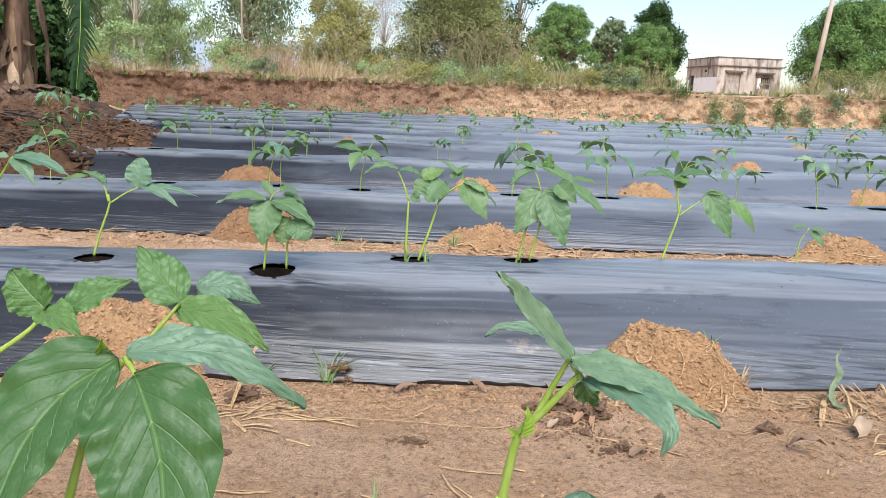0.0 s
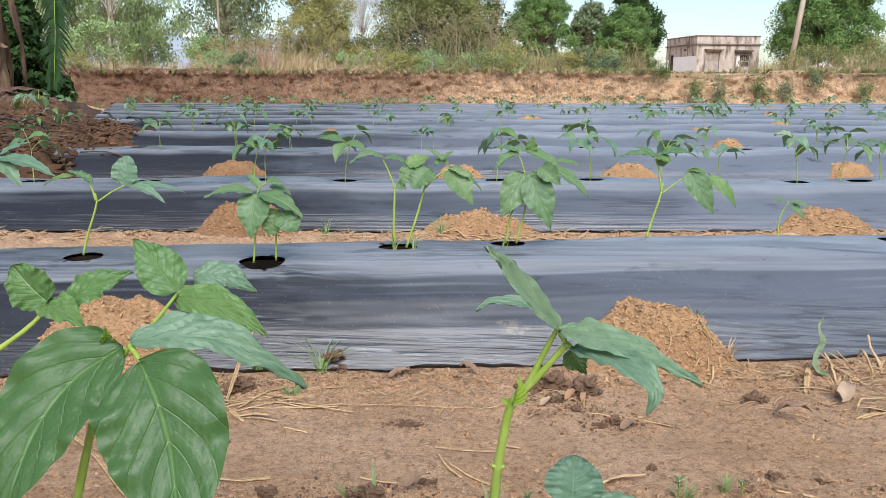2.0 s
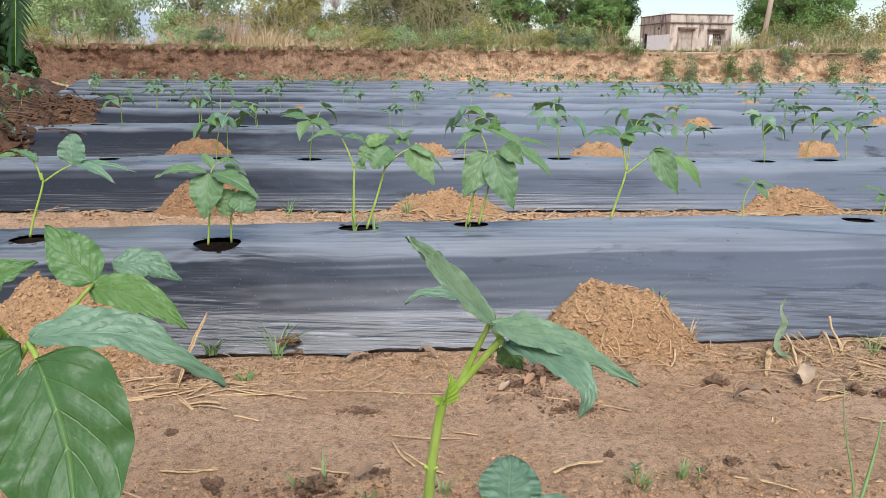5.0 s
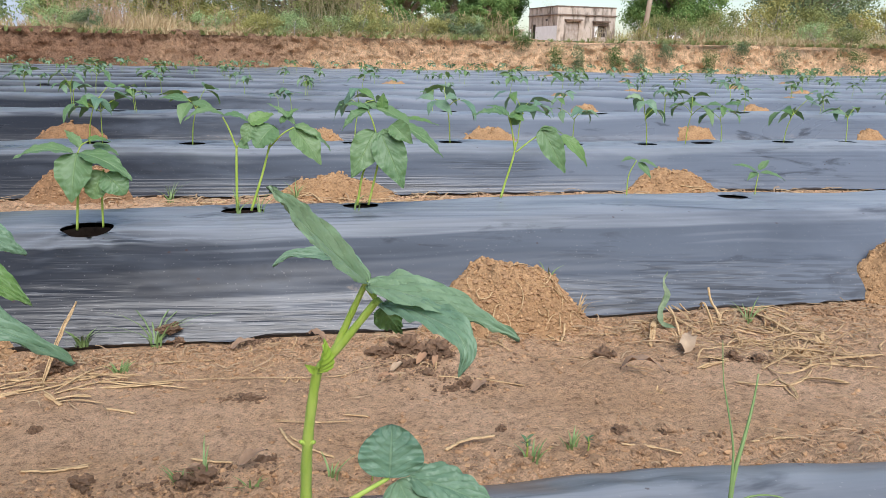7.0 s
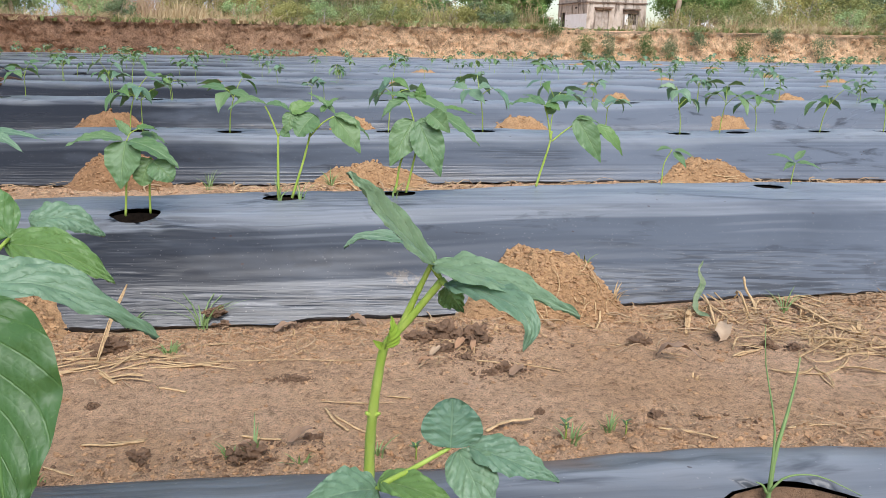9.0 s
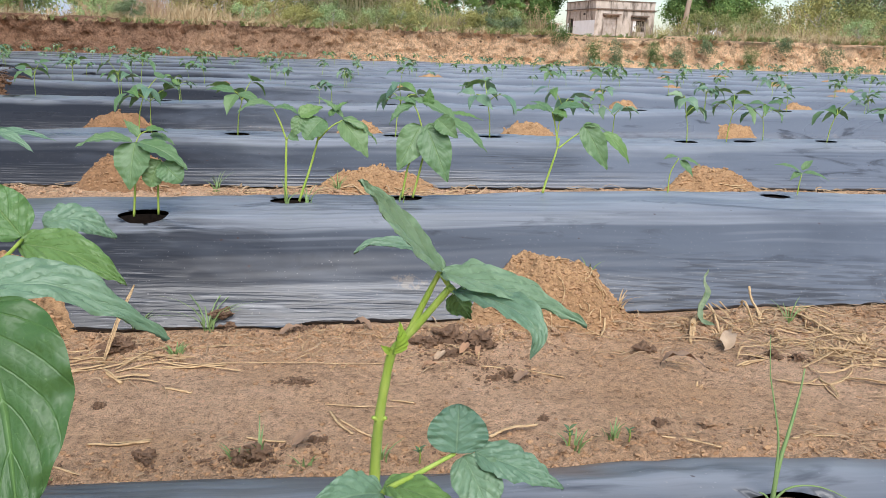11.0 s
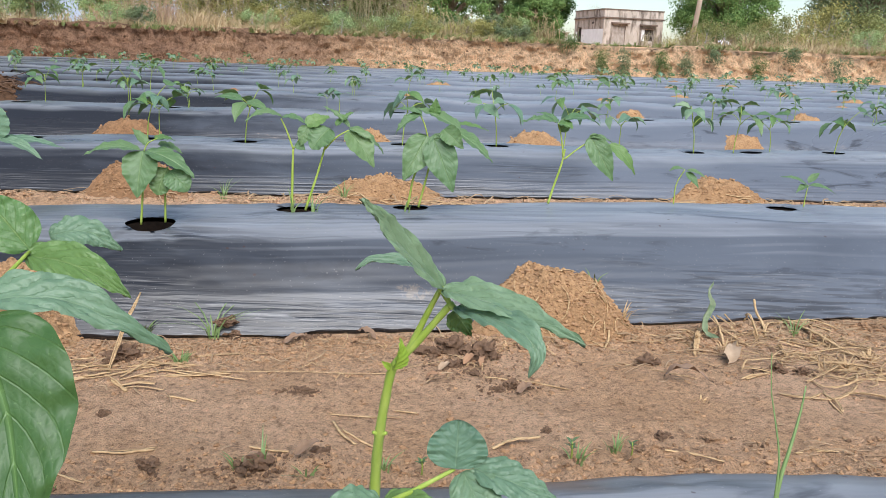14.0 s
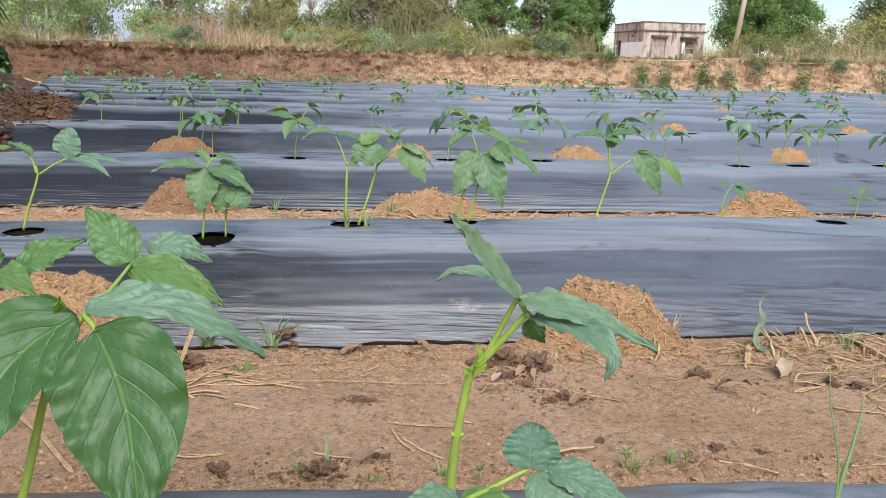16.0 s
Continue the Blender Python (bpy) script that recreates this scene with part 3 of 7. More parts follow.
HOLES_1 = [(-0.702, 1.470, 0.036, 0.034), (-0.345, 1.440, 0.043, 0.036), (-0.095, 1.562, 0.040, 0.028), (0.135, 1.592, 0.036, 0.026), (0.975, 1.66, 0.034, 0.026)]
HOLES_0 = [(0.345, 0.456, 0.060, 0.049), (-0.14, 0.40, 0.045, 0.04), (0.065, 0.42, 0.04, 0.04)]
HOLES_2 = [(x, 2.44 + 0.01 * x + 0.275, 0.042, 0.030) for x in (-1.45, -1.05, -0.66, -0.36, 0.17, 0.50, 0.94, 1.22, 1.44, 1.76, 2.02)]
HOLES_3 = [(x, 3.72 + 0.28, 0.045, 0.034) for x in (-1.6, -0.9, -0.46, 0.2, 0.7, 1.5, 2.3)]
beds = [
    Bed(0.165, 0.0, 0.143, 0.0, -2.2, 6.0, ((-2.2, -1.2, 0.05), (-1.2, 1.8, 0.012), (1.8, 6.0, 0.1)), 60, 1.1, HOLES_0),
    Bed(1.262, 0.0, 0.155, 0.075, -2.2, 6.0, ((-2.2, -1.2, 0.04), (-1.2, 1.3, 0.0085), (1.3, 6.0, 0.06)), 150, 2.2, HOLES_1),
    Bed(2.44, 0.02, 0.135, 0.01, -2.6, 6.0, ((-2.6, -1.6, 0.03), (-1.6, 2.2, 0.0115), (2.2, 6.0, 0.06)), 74, 3.3, HOLES_2),
    Bed(3.72, 0.02, 0.155, 0.0, -2.42, 6, 0.016, 50, 4.4, HOLES_3),
    Bed(4.98, 0.025, 0.155, 0.0, -2.12, 7, 0.05, 26, 5.5),
]
for i in range(8):
    y = 6.2 + 1.22 * i
    beds.append(Bed(y, 0.02, 0.15, 0.0, -2.4 if i == 0 else field_edge(y) - 0.1, 8 + 1.0 * i, 0.09, 18, 6.6 + i))


# ---------- bean plants ----------
def leaf_mesh(base, tip, width, up, arch=0.10, fold=0.25, wave=0.03, ns=9, nc=7, seed=0, twist=0.0):
    """Vertices, faces and uvs of one leaflet. tip: its end, or the points that its midrib runs through.
    up: the side its upper face turns to."""
    base, up = Vector(base), Vector(up)
    run = [base] + ([Vector(p) for p in tip] if isinstance(tip[0], tuple) else [Vector(tip)])
    line = curve_points(run, ns)
    length = sum((b - a).length for a, b in zip(line, line[1:]))
    stocky = width / length > 0.85
    verts, uvs = [], []
    for i in range(ns):
        s = i / (ns - 1)
        y = (line[min(i + 1, ns - 1)] - line[max(i - 1, 0)]).normalized()
        x = y.cross(up).normalized()
        z = x.cross(y)
        if stocky:
            f = max(0.0, math.sin(math.pi * s ** 0.72)) ** 0.55
        else:
            f = max(0.0, math.sin(math.pi * min(1, s) ** 0.62)) ** 0.70 * (1 - 0.30 * smooth(0.5, 0.95, s))
        w = width * 0.5 * max(f, 0.012)
        t = twist * (s - 0.3)
        for j in range(nc):
            c = 2 * j / (nc - 1) - 1
            h = arch * length * 4 * s * (1 - s) + fold * abs(c) ** 1.3 * w
            phase = 5.5 * s - 2.2 * abs(c)
            cushion = abs(math.cos(math.pi * phase)) ** 0.8 + 0.30 * math.sin(21 * s + 9 * c + seed) * math.sin(15 * c + 5 * s)
            ripple = (0.125 if ns > 40 and width > 0.03 else 0.34 if ns > 40 else 0.045) * width * abs(c) ** 0.7 * (1 - 0.65 * abs(c)) * cushion * (ns > 10)
            edge = math.sin(6 * s * math.pi + (2 if c > 0 else 0) + seed) + 0.7 * math.sin(13 * s * math.pi + (1 if c > 0 else 0) + seed * 2)
            h += wave * width * (1.6 if fold > 0.28 else 1.0) * edge * c * c + ripple
            dx, dz = c * w * math.cos(t), h + c * w * math.sin(t)
            verts.append(line[i] + x * dx + z * dz)
            uvs.append((j / (nc - 1), s))
    return verts, grid_faces(ns, nc), uvs


def bean_plant(at, stems, leaves, label, young=(), fine=9, group="bean plants in rows", mat=None, waxy=()):
    """A bean plant. stems: (points, radius); leaves: base, tip, width, up, arch, fold; all relative to at."""
    ob = thing("bean_plant", at, label, "bean plant", group)
    for pts, r in stems:
        cp = curve_points(pts, max(4, 4 * len(pts)))
        v, f = tube(cp, [r * (0.85 if fine > 14 else 0.75) * (1 - (0.5 if fine > 14 else 0.3) * i / len(cp)) * (1 + 0.05 * math.sin(i * 1.9)) for i in range(len(cp))], 10 if fine > 14 else 8 if fine > 9 else 6)
        mesh_object("stem", v, f, M_STEM, ob)
    for i, (b, t, w, up, arch, fold) in enumerate(leaves):
        v, f, uv = leaf_mesh(b, t, w, up, arch, fold, 0.0 if w < 0.013 and fine > 14 else 0.035, 2 * fine + 6 if fine > 10 else fine, 19 if fine > 14 else 11 if fine > 10 else 5, i * 1.7)
        mesh_object("leaf", v, f, M_STIPULE if i in young and w < 0.013 and fine > 14 else M_LEAF_YOUNG if i in young else M_LEAF_WAXY if i in waxy else mat or M_LEAF, ob, uvs=uv)
    return ob


def random_plant(rng, height, label, fine=7):
    """A seedling with two or three three-part leaves on a slender stem."""
    lean = rng.uniform(-0.25, 0.25), rng.uniform(-0.2, 0.2)
    top = Vector((lean[0] * height, lean[1] * height, height * 0.66))
    stems = [([(0, 0, -0.01), (top.x * 0.3, top.y * 0.3, top.z * 0.5), tuple(top)], height * 0.014 + 0.0006)]
    leaves = []
    turn = rng.uniform(0, 6.3)
    count = rng.choice((2, 3, 3))
    for k in range(count):
        a = turn + k * (math.pi if count == 2 else 2.1) + rng.uniform(-0.5, 0.5)
        out = Vector((math.cos(a), math.sin(a), 0))
        node = top + out * height * rng.uniform(0.18, 0.38) + Vector((0, 0, height * rng.uniform(0.05, 0.38)))
        start = top - Vector((0, 0, height * rng.uniform(0, 0.12)))
        stems.append(([tuple(start), tuple((start + node) / 2 + Vector((0, 0, 0.03 * height))), tuple(node)], height * 0.010 + 0.0004))
        for off in (-1.4, 0.0, 1.4):
            if off and rng.random() < 0.12:
                continue
            b = a + off + rng.uniform(-0.25, 0.25)
            d = Vector((math.cos(b), math.sin(b), rng.uniform(-1.5, 0.1))).normalized()
            size = height * rng.uniform(0.40, 0.58)
            leaves.append((tuple(node + d * height * 0.03), tuple(node + d * size), size * rng.uniform(0.38, 0.54), (0.45 * out.x, 0.45 * out.y, 1), rng.uniform(0.06, 0.2), rng.uniform(-0.15, 0.45)))
    return stems, leaves


# the plants nearest the camera, then those of the first row
bean_plant((-0.2274, 0.43, 0.1811), [
    ([(0.0, 0.0, -0.06), (0.0, 0.0, 0.0), (0.0103, 0.0, 0.0333), (0.0315, 0.0, 0.1059), (0.0446, 0.0, 0.1303), (0.0547, 0.0, 0.1445)], 0.0041),
    ([(0.0547, 0.0, 0.1445), (0.062, -0.01, 0.1432), (0.0689, -0.02, 0.1412)], 0.0026),
    ([(0.0547, 0.0, 0.1436), (0.0563, 0.0, 0.1469)], 0.0022),
    ([(0.0547, 0.0, 0.1436), (0.049, 0.05, 0.1418), (0.0487, 0.1, 0.1498)], 0.0024),
], [
    ((0.0524, -0.004, 0.1456), ((0.0287, -0.015, 0.1289), (0.0137, -0.03, 0.1071), (0.0049, -0.045, 0.0801), (-0.002, -0.055, 0.052)), 0.0620, (-0.25, -1, 0.45), 0.02, 0.15),
    ((0.0689, -0.02, 0.1412), ((0.083, -0.035, 0.1238), (0.0922, -0.045, 0.0995), (0.0991, -0.06, 0.0707), (0.1030, -0.07, 0.0520)), 0.0690, (0.2, -1, 0.4), 0.02, 0.12),
    ((0.0563, 0.0, 0.1469), ((0.0849, 0.0, 0.1502), (0.1057, 0.005, 0.1466), (0.1298, 0.01, 0.1314), (0.1536, 0.02, 0.1098)), 0.0285, (-0.05, -0.6, 1), 0.0, 0.22),
    ((0.0487, 0.1, 0.151), ((0.0323, 0.105, 0.1701), (0.0161, 0.11, 0.1872)), 0.0330, (0.5, -1, 0.25), 0.03, 0.12),
    ((0.0492, 0.1, 0.1462), ((0.0727, 0.09, 0.1456), (0.0981, 0.08, 0.1384), (0.1196, 0.07, 0.1269)), 0.0270, (0.05, -0.9, 1), 0.0, 0.15),
    ((0.0522, 0.125, 0.1547), ((0.0754, 0.13, 0.156), (0.0952, 0.135, 0.141)), 0.0250, (0.1, -0.9, 1), 0.0, -0.1),
    ((0.0429, 0.0, 0.1479), (0.0459, -0.01, 0.1594), 0.0082, (0.3, -1, 0.3), 0.1, 0.6),
], 'broad-leaved young bean plant with glossy veined leaves', (3, 4, 6), 26, mat=M_LEAF_DARK, waxy=(2, 5))
bean_plant((-0.3359, 0.47, 0.1803), [
    ([(0.0, 0.0, 0.0), (0.0186, 0.0, 0.0797), (0.0376, 0.0, 0.1139), (0.0609, 0.0, 0.1294), (0.084, 0.0, 0.1462), (0.0952, 0.0, 0.1592)], 0.003),
], [
    ((0.0954, 0.0, 0.1607), (0.0753, 0.0, 0.1848), 0.0317, (-0.35, -1, 0.4), 0.06, 0.15),
    ((0.109, 0.0, 0.161), (0.148, 0.01, 0.1777), 0.0221, (-0.1, -1, 0.8), 0.08, 0.15),
    ((0.0951, 0.0, 0.1585), (0.1335, -0.03, 0.1519), 0.0214, (0.1, -0.8, 1), 0.1, 0.1),
    ((0.034, 0.0, 0.1139), (0.0189, -0.03, 0.0925), 0.0310, (0.1, -1, 0.5), 0.1, 0.1),
], 'young bean plant with small crinkled light green leaves', (0, 1, 2), 20, mat=M_LEAF_DARK)
bean_plant((0.0449, 0.45, 0.1797), [
    ([(0.0, 0.0, -0.06), (0.0, 0.0, 0.0), (0.0004, -0.003, 0.0332), (0.0021, -0.013, 0.0647), (0.0053, -0.02, 0.0923), (0.0094, -0.025, 0.1136), (0.02, -0.029, 0.1271), (0.0384, -0.038, 0.154)], 0.0044),
    ([(0.0094, -0.025, 0.1136), (0.0171, -0.027, 0.124), (0.0257, -0.031, 0.1445), (0.0334, -0.035, 0.1627)], 0.0030),
    ([(0.0021, -0.013, 0.0647), (-0.0016, -0.017, 0.0689)], 0.0022),
    ([(0.0021, -0.013, 0.0647), (0.0060, -0.017, 0.0683)], 0.0022),
    ([(0.0384, -0.038, 0.154), (0.0415, -0.042, 0.1524)], 0.0026),
    ([(0.0334, -0.035, 0.1627), (0.0384, -0.038, 0.154)], 0.0026),
], [
    ((0.0334, -0.035, 0.1627), ((0.0195, -0.05, 0.1799), (0.0063, -0.062, 0.1962), (-0.0029, -0.07, 0.2089), (-0.0107, -0.075, 0.2175)), 0.0165, (0.6, -0.9, 0.8), 0.0, 0.25),
    ((0.0328, -0.032, 0.1644), ((0.0243, -0.025, 0.1705), (0.0137, -0.02, 0.1721), (-0.0036, -0.018, 0.1723), (-0.0123, -0.02, 0.1675)), 0.0105, (0, -0.5, 1), 0.0, 0.4),
    ((0.0353, -0.037, 0.1611), ((0.0482, -0.05, 0.162), (0.0656, -0.065, 0.1601), (0.0816, -0.08, 0.1564), (0.0968, -0.095, 0.1516)), 0.0200, (0.1, -0.75, 1), 0.0, 0.25),
    ((0.0415, -0.042, 0.1524), ((0.0524, -0.06, 0.1560), (0.0626, -0.078, 0.1565), (0.0702, -0.09, 0.1540), (0.0733, -0.096, 0.147), (0.0695, -0.098, 0.1376)), 0.0175, (0.1, -0.9, 1), 0.0, 0.15),
    ((0.0420, -0.033, 0.1475), (0.0530, -0.025, 0.1310), 0.0160, (-0.4, 1, 0.3), 0.05, 0.1),
    ((0.0090, -0.027, 0.1130), (0.0119, -0.03, 0.1326), 0.0095, (0.7, -1, 0.2), 0.10, 0.7),
    ((0.0080, -0.025, 0.1120), (0.0020, -0.028, 0.1180), 0.0040, (0.2, -1, 0.2), 0.05, 0.3),
], 'upright bean seedling with folded drooping leaves', (4, 5, 6), 26, mat=M_LEAF_PALE)
bean_plant((0.0453, 0.445, 0.1765), [
    ([(0.0, 0.0, 0.0), (0.0036, -0.02, 0.0274), (0.0234, -0.03, 0.0454), (0.0444, -0.03, 0.0575)], 0.0026),
], [
    ((0.0448, -0.03, 0.0578), (0.0469, -0.02, 0.0835), 0.0350, (0, -1, 0.75), 0.06, 0.12),
    ((0.0554, -0.03, 0.0573), (0.1041, -0.045, 0.0407), 0.0225, (0, -0.7, 1), 0.08, 0.15),
    ((0.0493, -0.03, 0.0555), (0.0643, -0.055, 0.0251), 0.0288, (0.1, -1, 0.75), 0.08, 0.15),
    ((0.0026, -0.02, 0.0268), (-0.0416, -0.05, 0.0355), 0.0263, (0, -0.7, 1), 0.12, 0.15),
    ((0.0062, -0.02, 0.0321), (0.049, -0.06, 0.0353), 0.0188, (0, -0.7, 1), 0.1, 0.2),
], 'low bean shoot with rounded dark leaves', (4,), 22, mat=M_LEAF_WAXY)
bean_plant((-0.7004, 1.465, 0.1556), [
    ([(0.0, 0.0, 0.0), (0.0114, 0.0, 0.0373), (0.0302, 0.0, 0.0861), (0.0366, 0.0, 0.1076)], 0.00344),
    ([(0.0334, 0.0, 0.1076), (0.0284, 0.0, 0.131), (0.0203, 0.0, 0.1459)], 0.00246),
    ([(0.0386, 0.0, 0.1054), (0.0658, 0.0, 0.1235), (0.0914, 0.0, 0.1362)], 0.00246),
    ([(0.0356, 0.0, 0.1076), (0.0338, 0.0, 0.1214)], 0.00328),
], [
    ((-0.0031, 0.0, 0.1544), (-0.053, -0.02, 0.1377), 0.0205, (0, -0.35, 1), 0.1, 0.2),
    ((0.0305, 0.0, 0.1416), (-0.0169, 0.0, 0.1639), 0.0216, (0, -0.35, 1), 0.08, 0.3),
    ((0.0905, 0.0, 0.1373), (0.0988, 0.01, 0.1923), 0.0519, (0, -1, 0.25), 0.05, 0.1),
    ((0.098, 0.0, 0.1384), (0.1765, -0.02, 0.1037), 0.0259, (0, -0.35, 1), 0.1, 0.2),
    ((0.0917, 0.01, 0.1372), (0.2023, 0.02, 0.1187), 0.0238, (0, -0.35, 1), 0.06, 0.2),
], 'young bean plant growing through a hole in the film', (0,), 12, waxy=(2, 3, 4))
bean_plant((-0.899, 1.42, 0.1642), [
    ([(0.0, 0.0, 0.0), (0.0291, 0.0, 0.1001), (0.0691, 0.0, 0.17), (0.0808, 0.0, 0.1821)], 0.00344),
], [
    ((0.0811, 0.0, 0.1842), (0.1952, -0.02, 0.1494), 0.0377, (0, -0.35, 1), 0.08, 0.2),
    ((0.0844, -0.01, 0.1809), (0.1339, -0.03, 0.1324), 0.0314, (0, -0.35, 1), 0.1, 0.2),
    ((0.0735, 0.01, 0.1854), (0.1329, 0.02, 0.2111), 0.0272, (0, -0.35, 1), 0.05, 0.2),
    ((0.0706, 0.0, 0.1821), (-0.0037, -0.02, 0.1437), 0.0419, (0, -0.35, 1), 0.1, 0.2),
], 'young bean plant growing through a hole in the film', (), 12, waxy=(0, 1, 2, 3))
bean_plant((-0.3593, 1.43, 0.1493), [
    ([(0.0, 0.0, 0.0), (0.0042, 0.0, 0.0387), (0.008, 0.005, 0.091), (0.0114, 0.0, 0.1315)], 0.00295),
    ([(0.0403, 0.01, 0.0021), (0.0427, 0.01, 0.0529), (0.0515, 0.0, 0.1043)], 0.00279),
    ([(0.0113, 0.0, 0.1294), (0.0204, 0.0, 0.146), (0.0364, 0.0, 0.1543)], 0.00164),
], [
    ((0.0062, 0.0, 0.1326), (-0.0825, -0.02, 0.1249), 0.0358, (0, -0.35, 1), 0.13, 0.2),
    ((0.0114, 0.0, 0.1326), (0.005, -0.03, 0.0528), 0.0612, (0, -1, 0.25), 0.08, 0.15),
    ((0.0166, 0.0, 0.1326), (0.1013, -0.02, 0.0884), 0.0443, (0, -0.35, 1), 0.1, 0.15),
    ((0.0123, 0.02, 0.1396), (-0.0164, 0.04, 0.167), 0.0190, (0, -0.35, 1), 0.05, 0.3),
    ((0.0312, 0.0, 0.1533), (0.0631, 0.02, 0.1479), 0.0232, (0, -0.35, 1), 0.1, 0.2),
    ((0.0515, -0.005, 0.1029), (0.0347, -0.015, 0.0563), 0.0464, (0, -1, 0.25), 0.08, 0.3),
    ((0.0565, -0.01, 0.0984), (0.09, -0.02, 0.0655), 0.0485, (0.3, -1, 0.4), 0.12, 0.1),
    ((0.0313, 0.02, 0.1416), (0.0726, 0.03, 0.1234), 0.0253, (0, -0.35, 1), 0.1, 0.2),
], 'young bean plant growing through a hole in the film', (4,), 12)
bean_plant((-0.1012, 1.53, 0.1595), [
    ([(0.0, 0.0, 0.0), (0.0023, 0.0, 0.0772), (0.0041, 0.0, 0.1185)], 0.00361),
    ([(0.0041, 0.0, 0.1185), (-0.0075, 0.0, 0.1528), (-0.0181, 0.0, 0.1758)], 0.00246),
    ([(0.0259, 0.0, -0.0), (0.0479, 0.0, 0.0659), (0.0628, 0.0, 0.1184)], 0.00344),
    ([(0.0628, 0.0, 0.1184), (0.0674, 0.0, 0.1383), (0.0741, 0.0, 0.1592)], 0.00246),
    ([(0.0041, 0.0, 0.1185), (0.0143, 0.0, 0.1351), (0.0279, 0.0, 0.1637)], 0.00213),
    ([(0.0628, 0.0, 0.1184), (0.0873, 0.0, 0.1438), (0.1094, 0.0, 0.157)], 0.0023),
], [
    ((-0.0158, 0.0, 0.178), (-0.0829, -0.02, 0.1689), 0.0271, (0, -0.35, 1), 0.2, 0.25),
    ((-0.0158, 0.0, 0.178), (0.0323, 0.0, 0.1615), 0.0226, (0, -0.35, 1), 0.16, 0.25),
    ((0.0279, 0.0, 0.1637), (0.0728, 0.02, 0.1796), 0.0316, (-0.2, -1, 0.8), 0.06, 0.2),
    ((0.0323, 0.0, 0.1637), (0.0191, -0.01, 0.1252), 0.0293, (0, -1, 0.25), 0.05, 0.2),
    ((0.073, 0.0, 0.1592), (0.0404, -0.02, 0.1208), 0.0519, (-0.3, -1, 0.6), 0.08, 0.15),
    ((0.1094, 0.0, 0.157), (0.1576, -0.02, 0.0887), 0.0542, (0.4, -1, 0.6), 0.08, 0.15),
    ((0.1094, 0.0, 0.1592), (0.1768, 0.02, 0.1102), 0.0384, (0, -0.35, 1), 0.1, 0.2),
    ((0.085, 0.01, 0.1627), (0.1206, 0.02, 0.1916), 0.0203, (0, -0.35, 1), 0.05, 0.3),
    ((0.1116, 0.01, 0.1604), (0.0593, 0.03, 0.1988), 0.0158, (0, -0.35, 1), 0.08, 0.3),
    ((0.0101, -0.004, 0.1311), (0.0279, -0.01, 0.1185), 0.0181, (0, -1, 0.25), 0.05, 0.2),
], 'young bean plant growing through a hole in the film', (2, 7), 12)
bean_plant((0.1274, 1.545, 0.1677), [
    ([(-0.0022, 0.0, -0.0023), (0.0071, 0.0, 0.0527), (0.0156, 0.0, 0.0777), (0.0325, 0.0, 0.1337)], 0.00312),
    ([(0.0193, 0.0, -0.0023), (0.033, 0.0, 0.055), (0.0411, 0.0, 0.0946), (0.0458, 0.0, 0.1337)], 0.00312),
    ([(0.037, 0.0, 0.1282), (0.0275, 0.0, 0.1615), (0.0194, 0.0, 0.178)], 0.00213),
], [
    ((0.0323, 0.0, 0.1404), (-0.0143, -0.03, 0.0552), 0.0592, (0, -1, 0.25), 0.06, 0.12),
    ((0.0447, -0.01, 0.1358), (0.0833, -0.04, 0.0354), 0.0638, (0, -1, 0.25), 0.06, 0.12),
    ((0.0976, 0.0, 0.1536), (0.0072, 0.03, 0.1915), 0.0387, (0, -0.35, 1), 0.06, 0.2),
    ((0.0631, -0.01, 0.1545), (0.1021, -0.03, 0.1192), 0.0387, (-0.3, -1, 0.6), 0.1, 0.4),
    ((0.0832, 0.0, 0.1536), (0.162, -0.02, 0.0913), 0.0410, (0, -0.35, 1), 0.06, 0.2),
    ((0.0946, 0.02, 0.163), (0.1599, 0.03, 0.1486), 0.0205, (0, -0.35, 1), 0.05, 0.2),
    ((0.0225, 0.01, 0.1795), (-0.0296, -0.01, 0.1426), 0.0273, (0, -0.35, 1), 0.12, 0.35),
    ((0.0225, 0.01, 0.1806), (-0.0333, 0.03, 0.1871), 0.0205, (0, -0.35, 1), 0.08, 0.3),
    ((0.0471, 0.02, 0.1765), (0.0507, 0.02, 0.2119), 0.0228, (0, -1, 0.25), 0.05, 0.3),
    ((0.0473, -0.005, 0.1453), (0.0763, -0.01, 0.0733), 0.0456, (0, -1, 0.25), 0.06, 0.2),
], 'young bean plant growing through a hole in the film', (5, 8), 12)
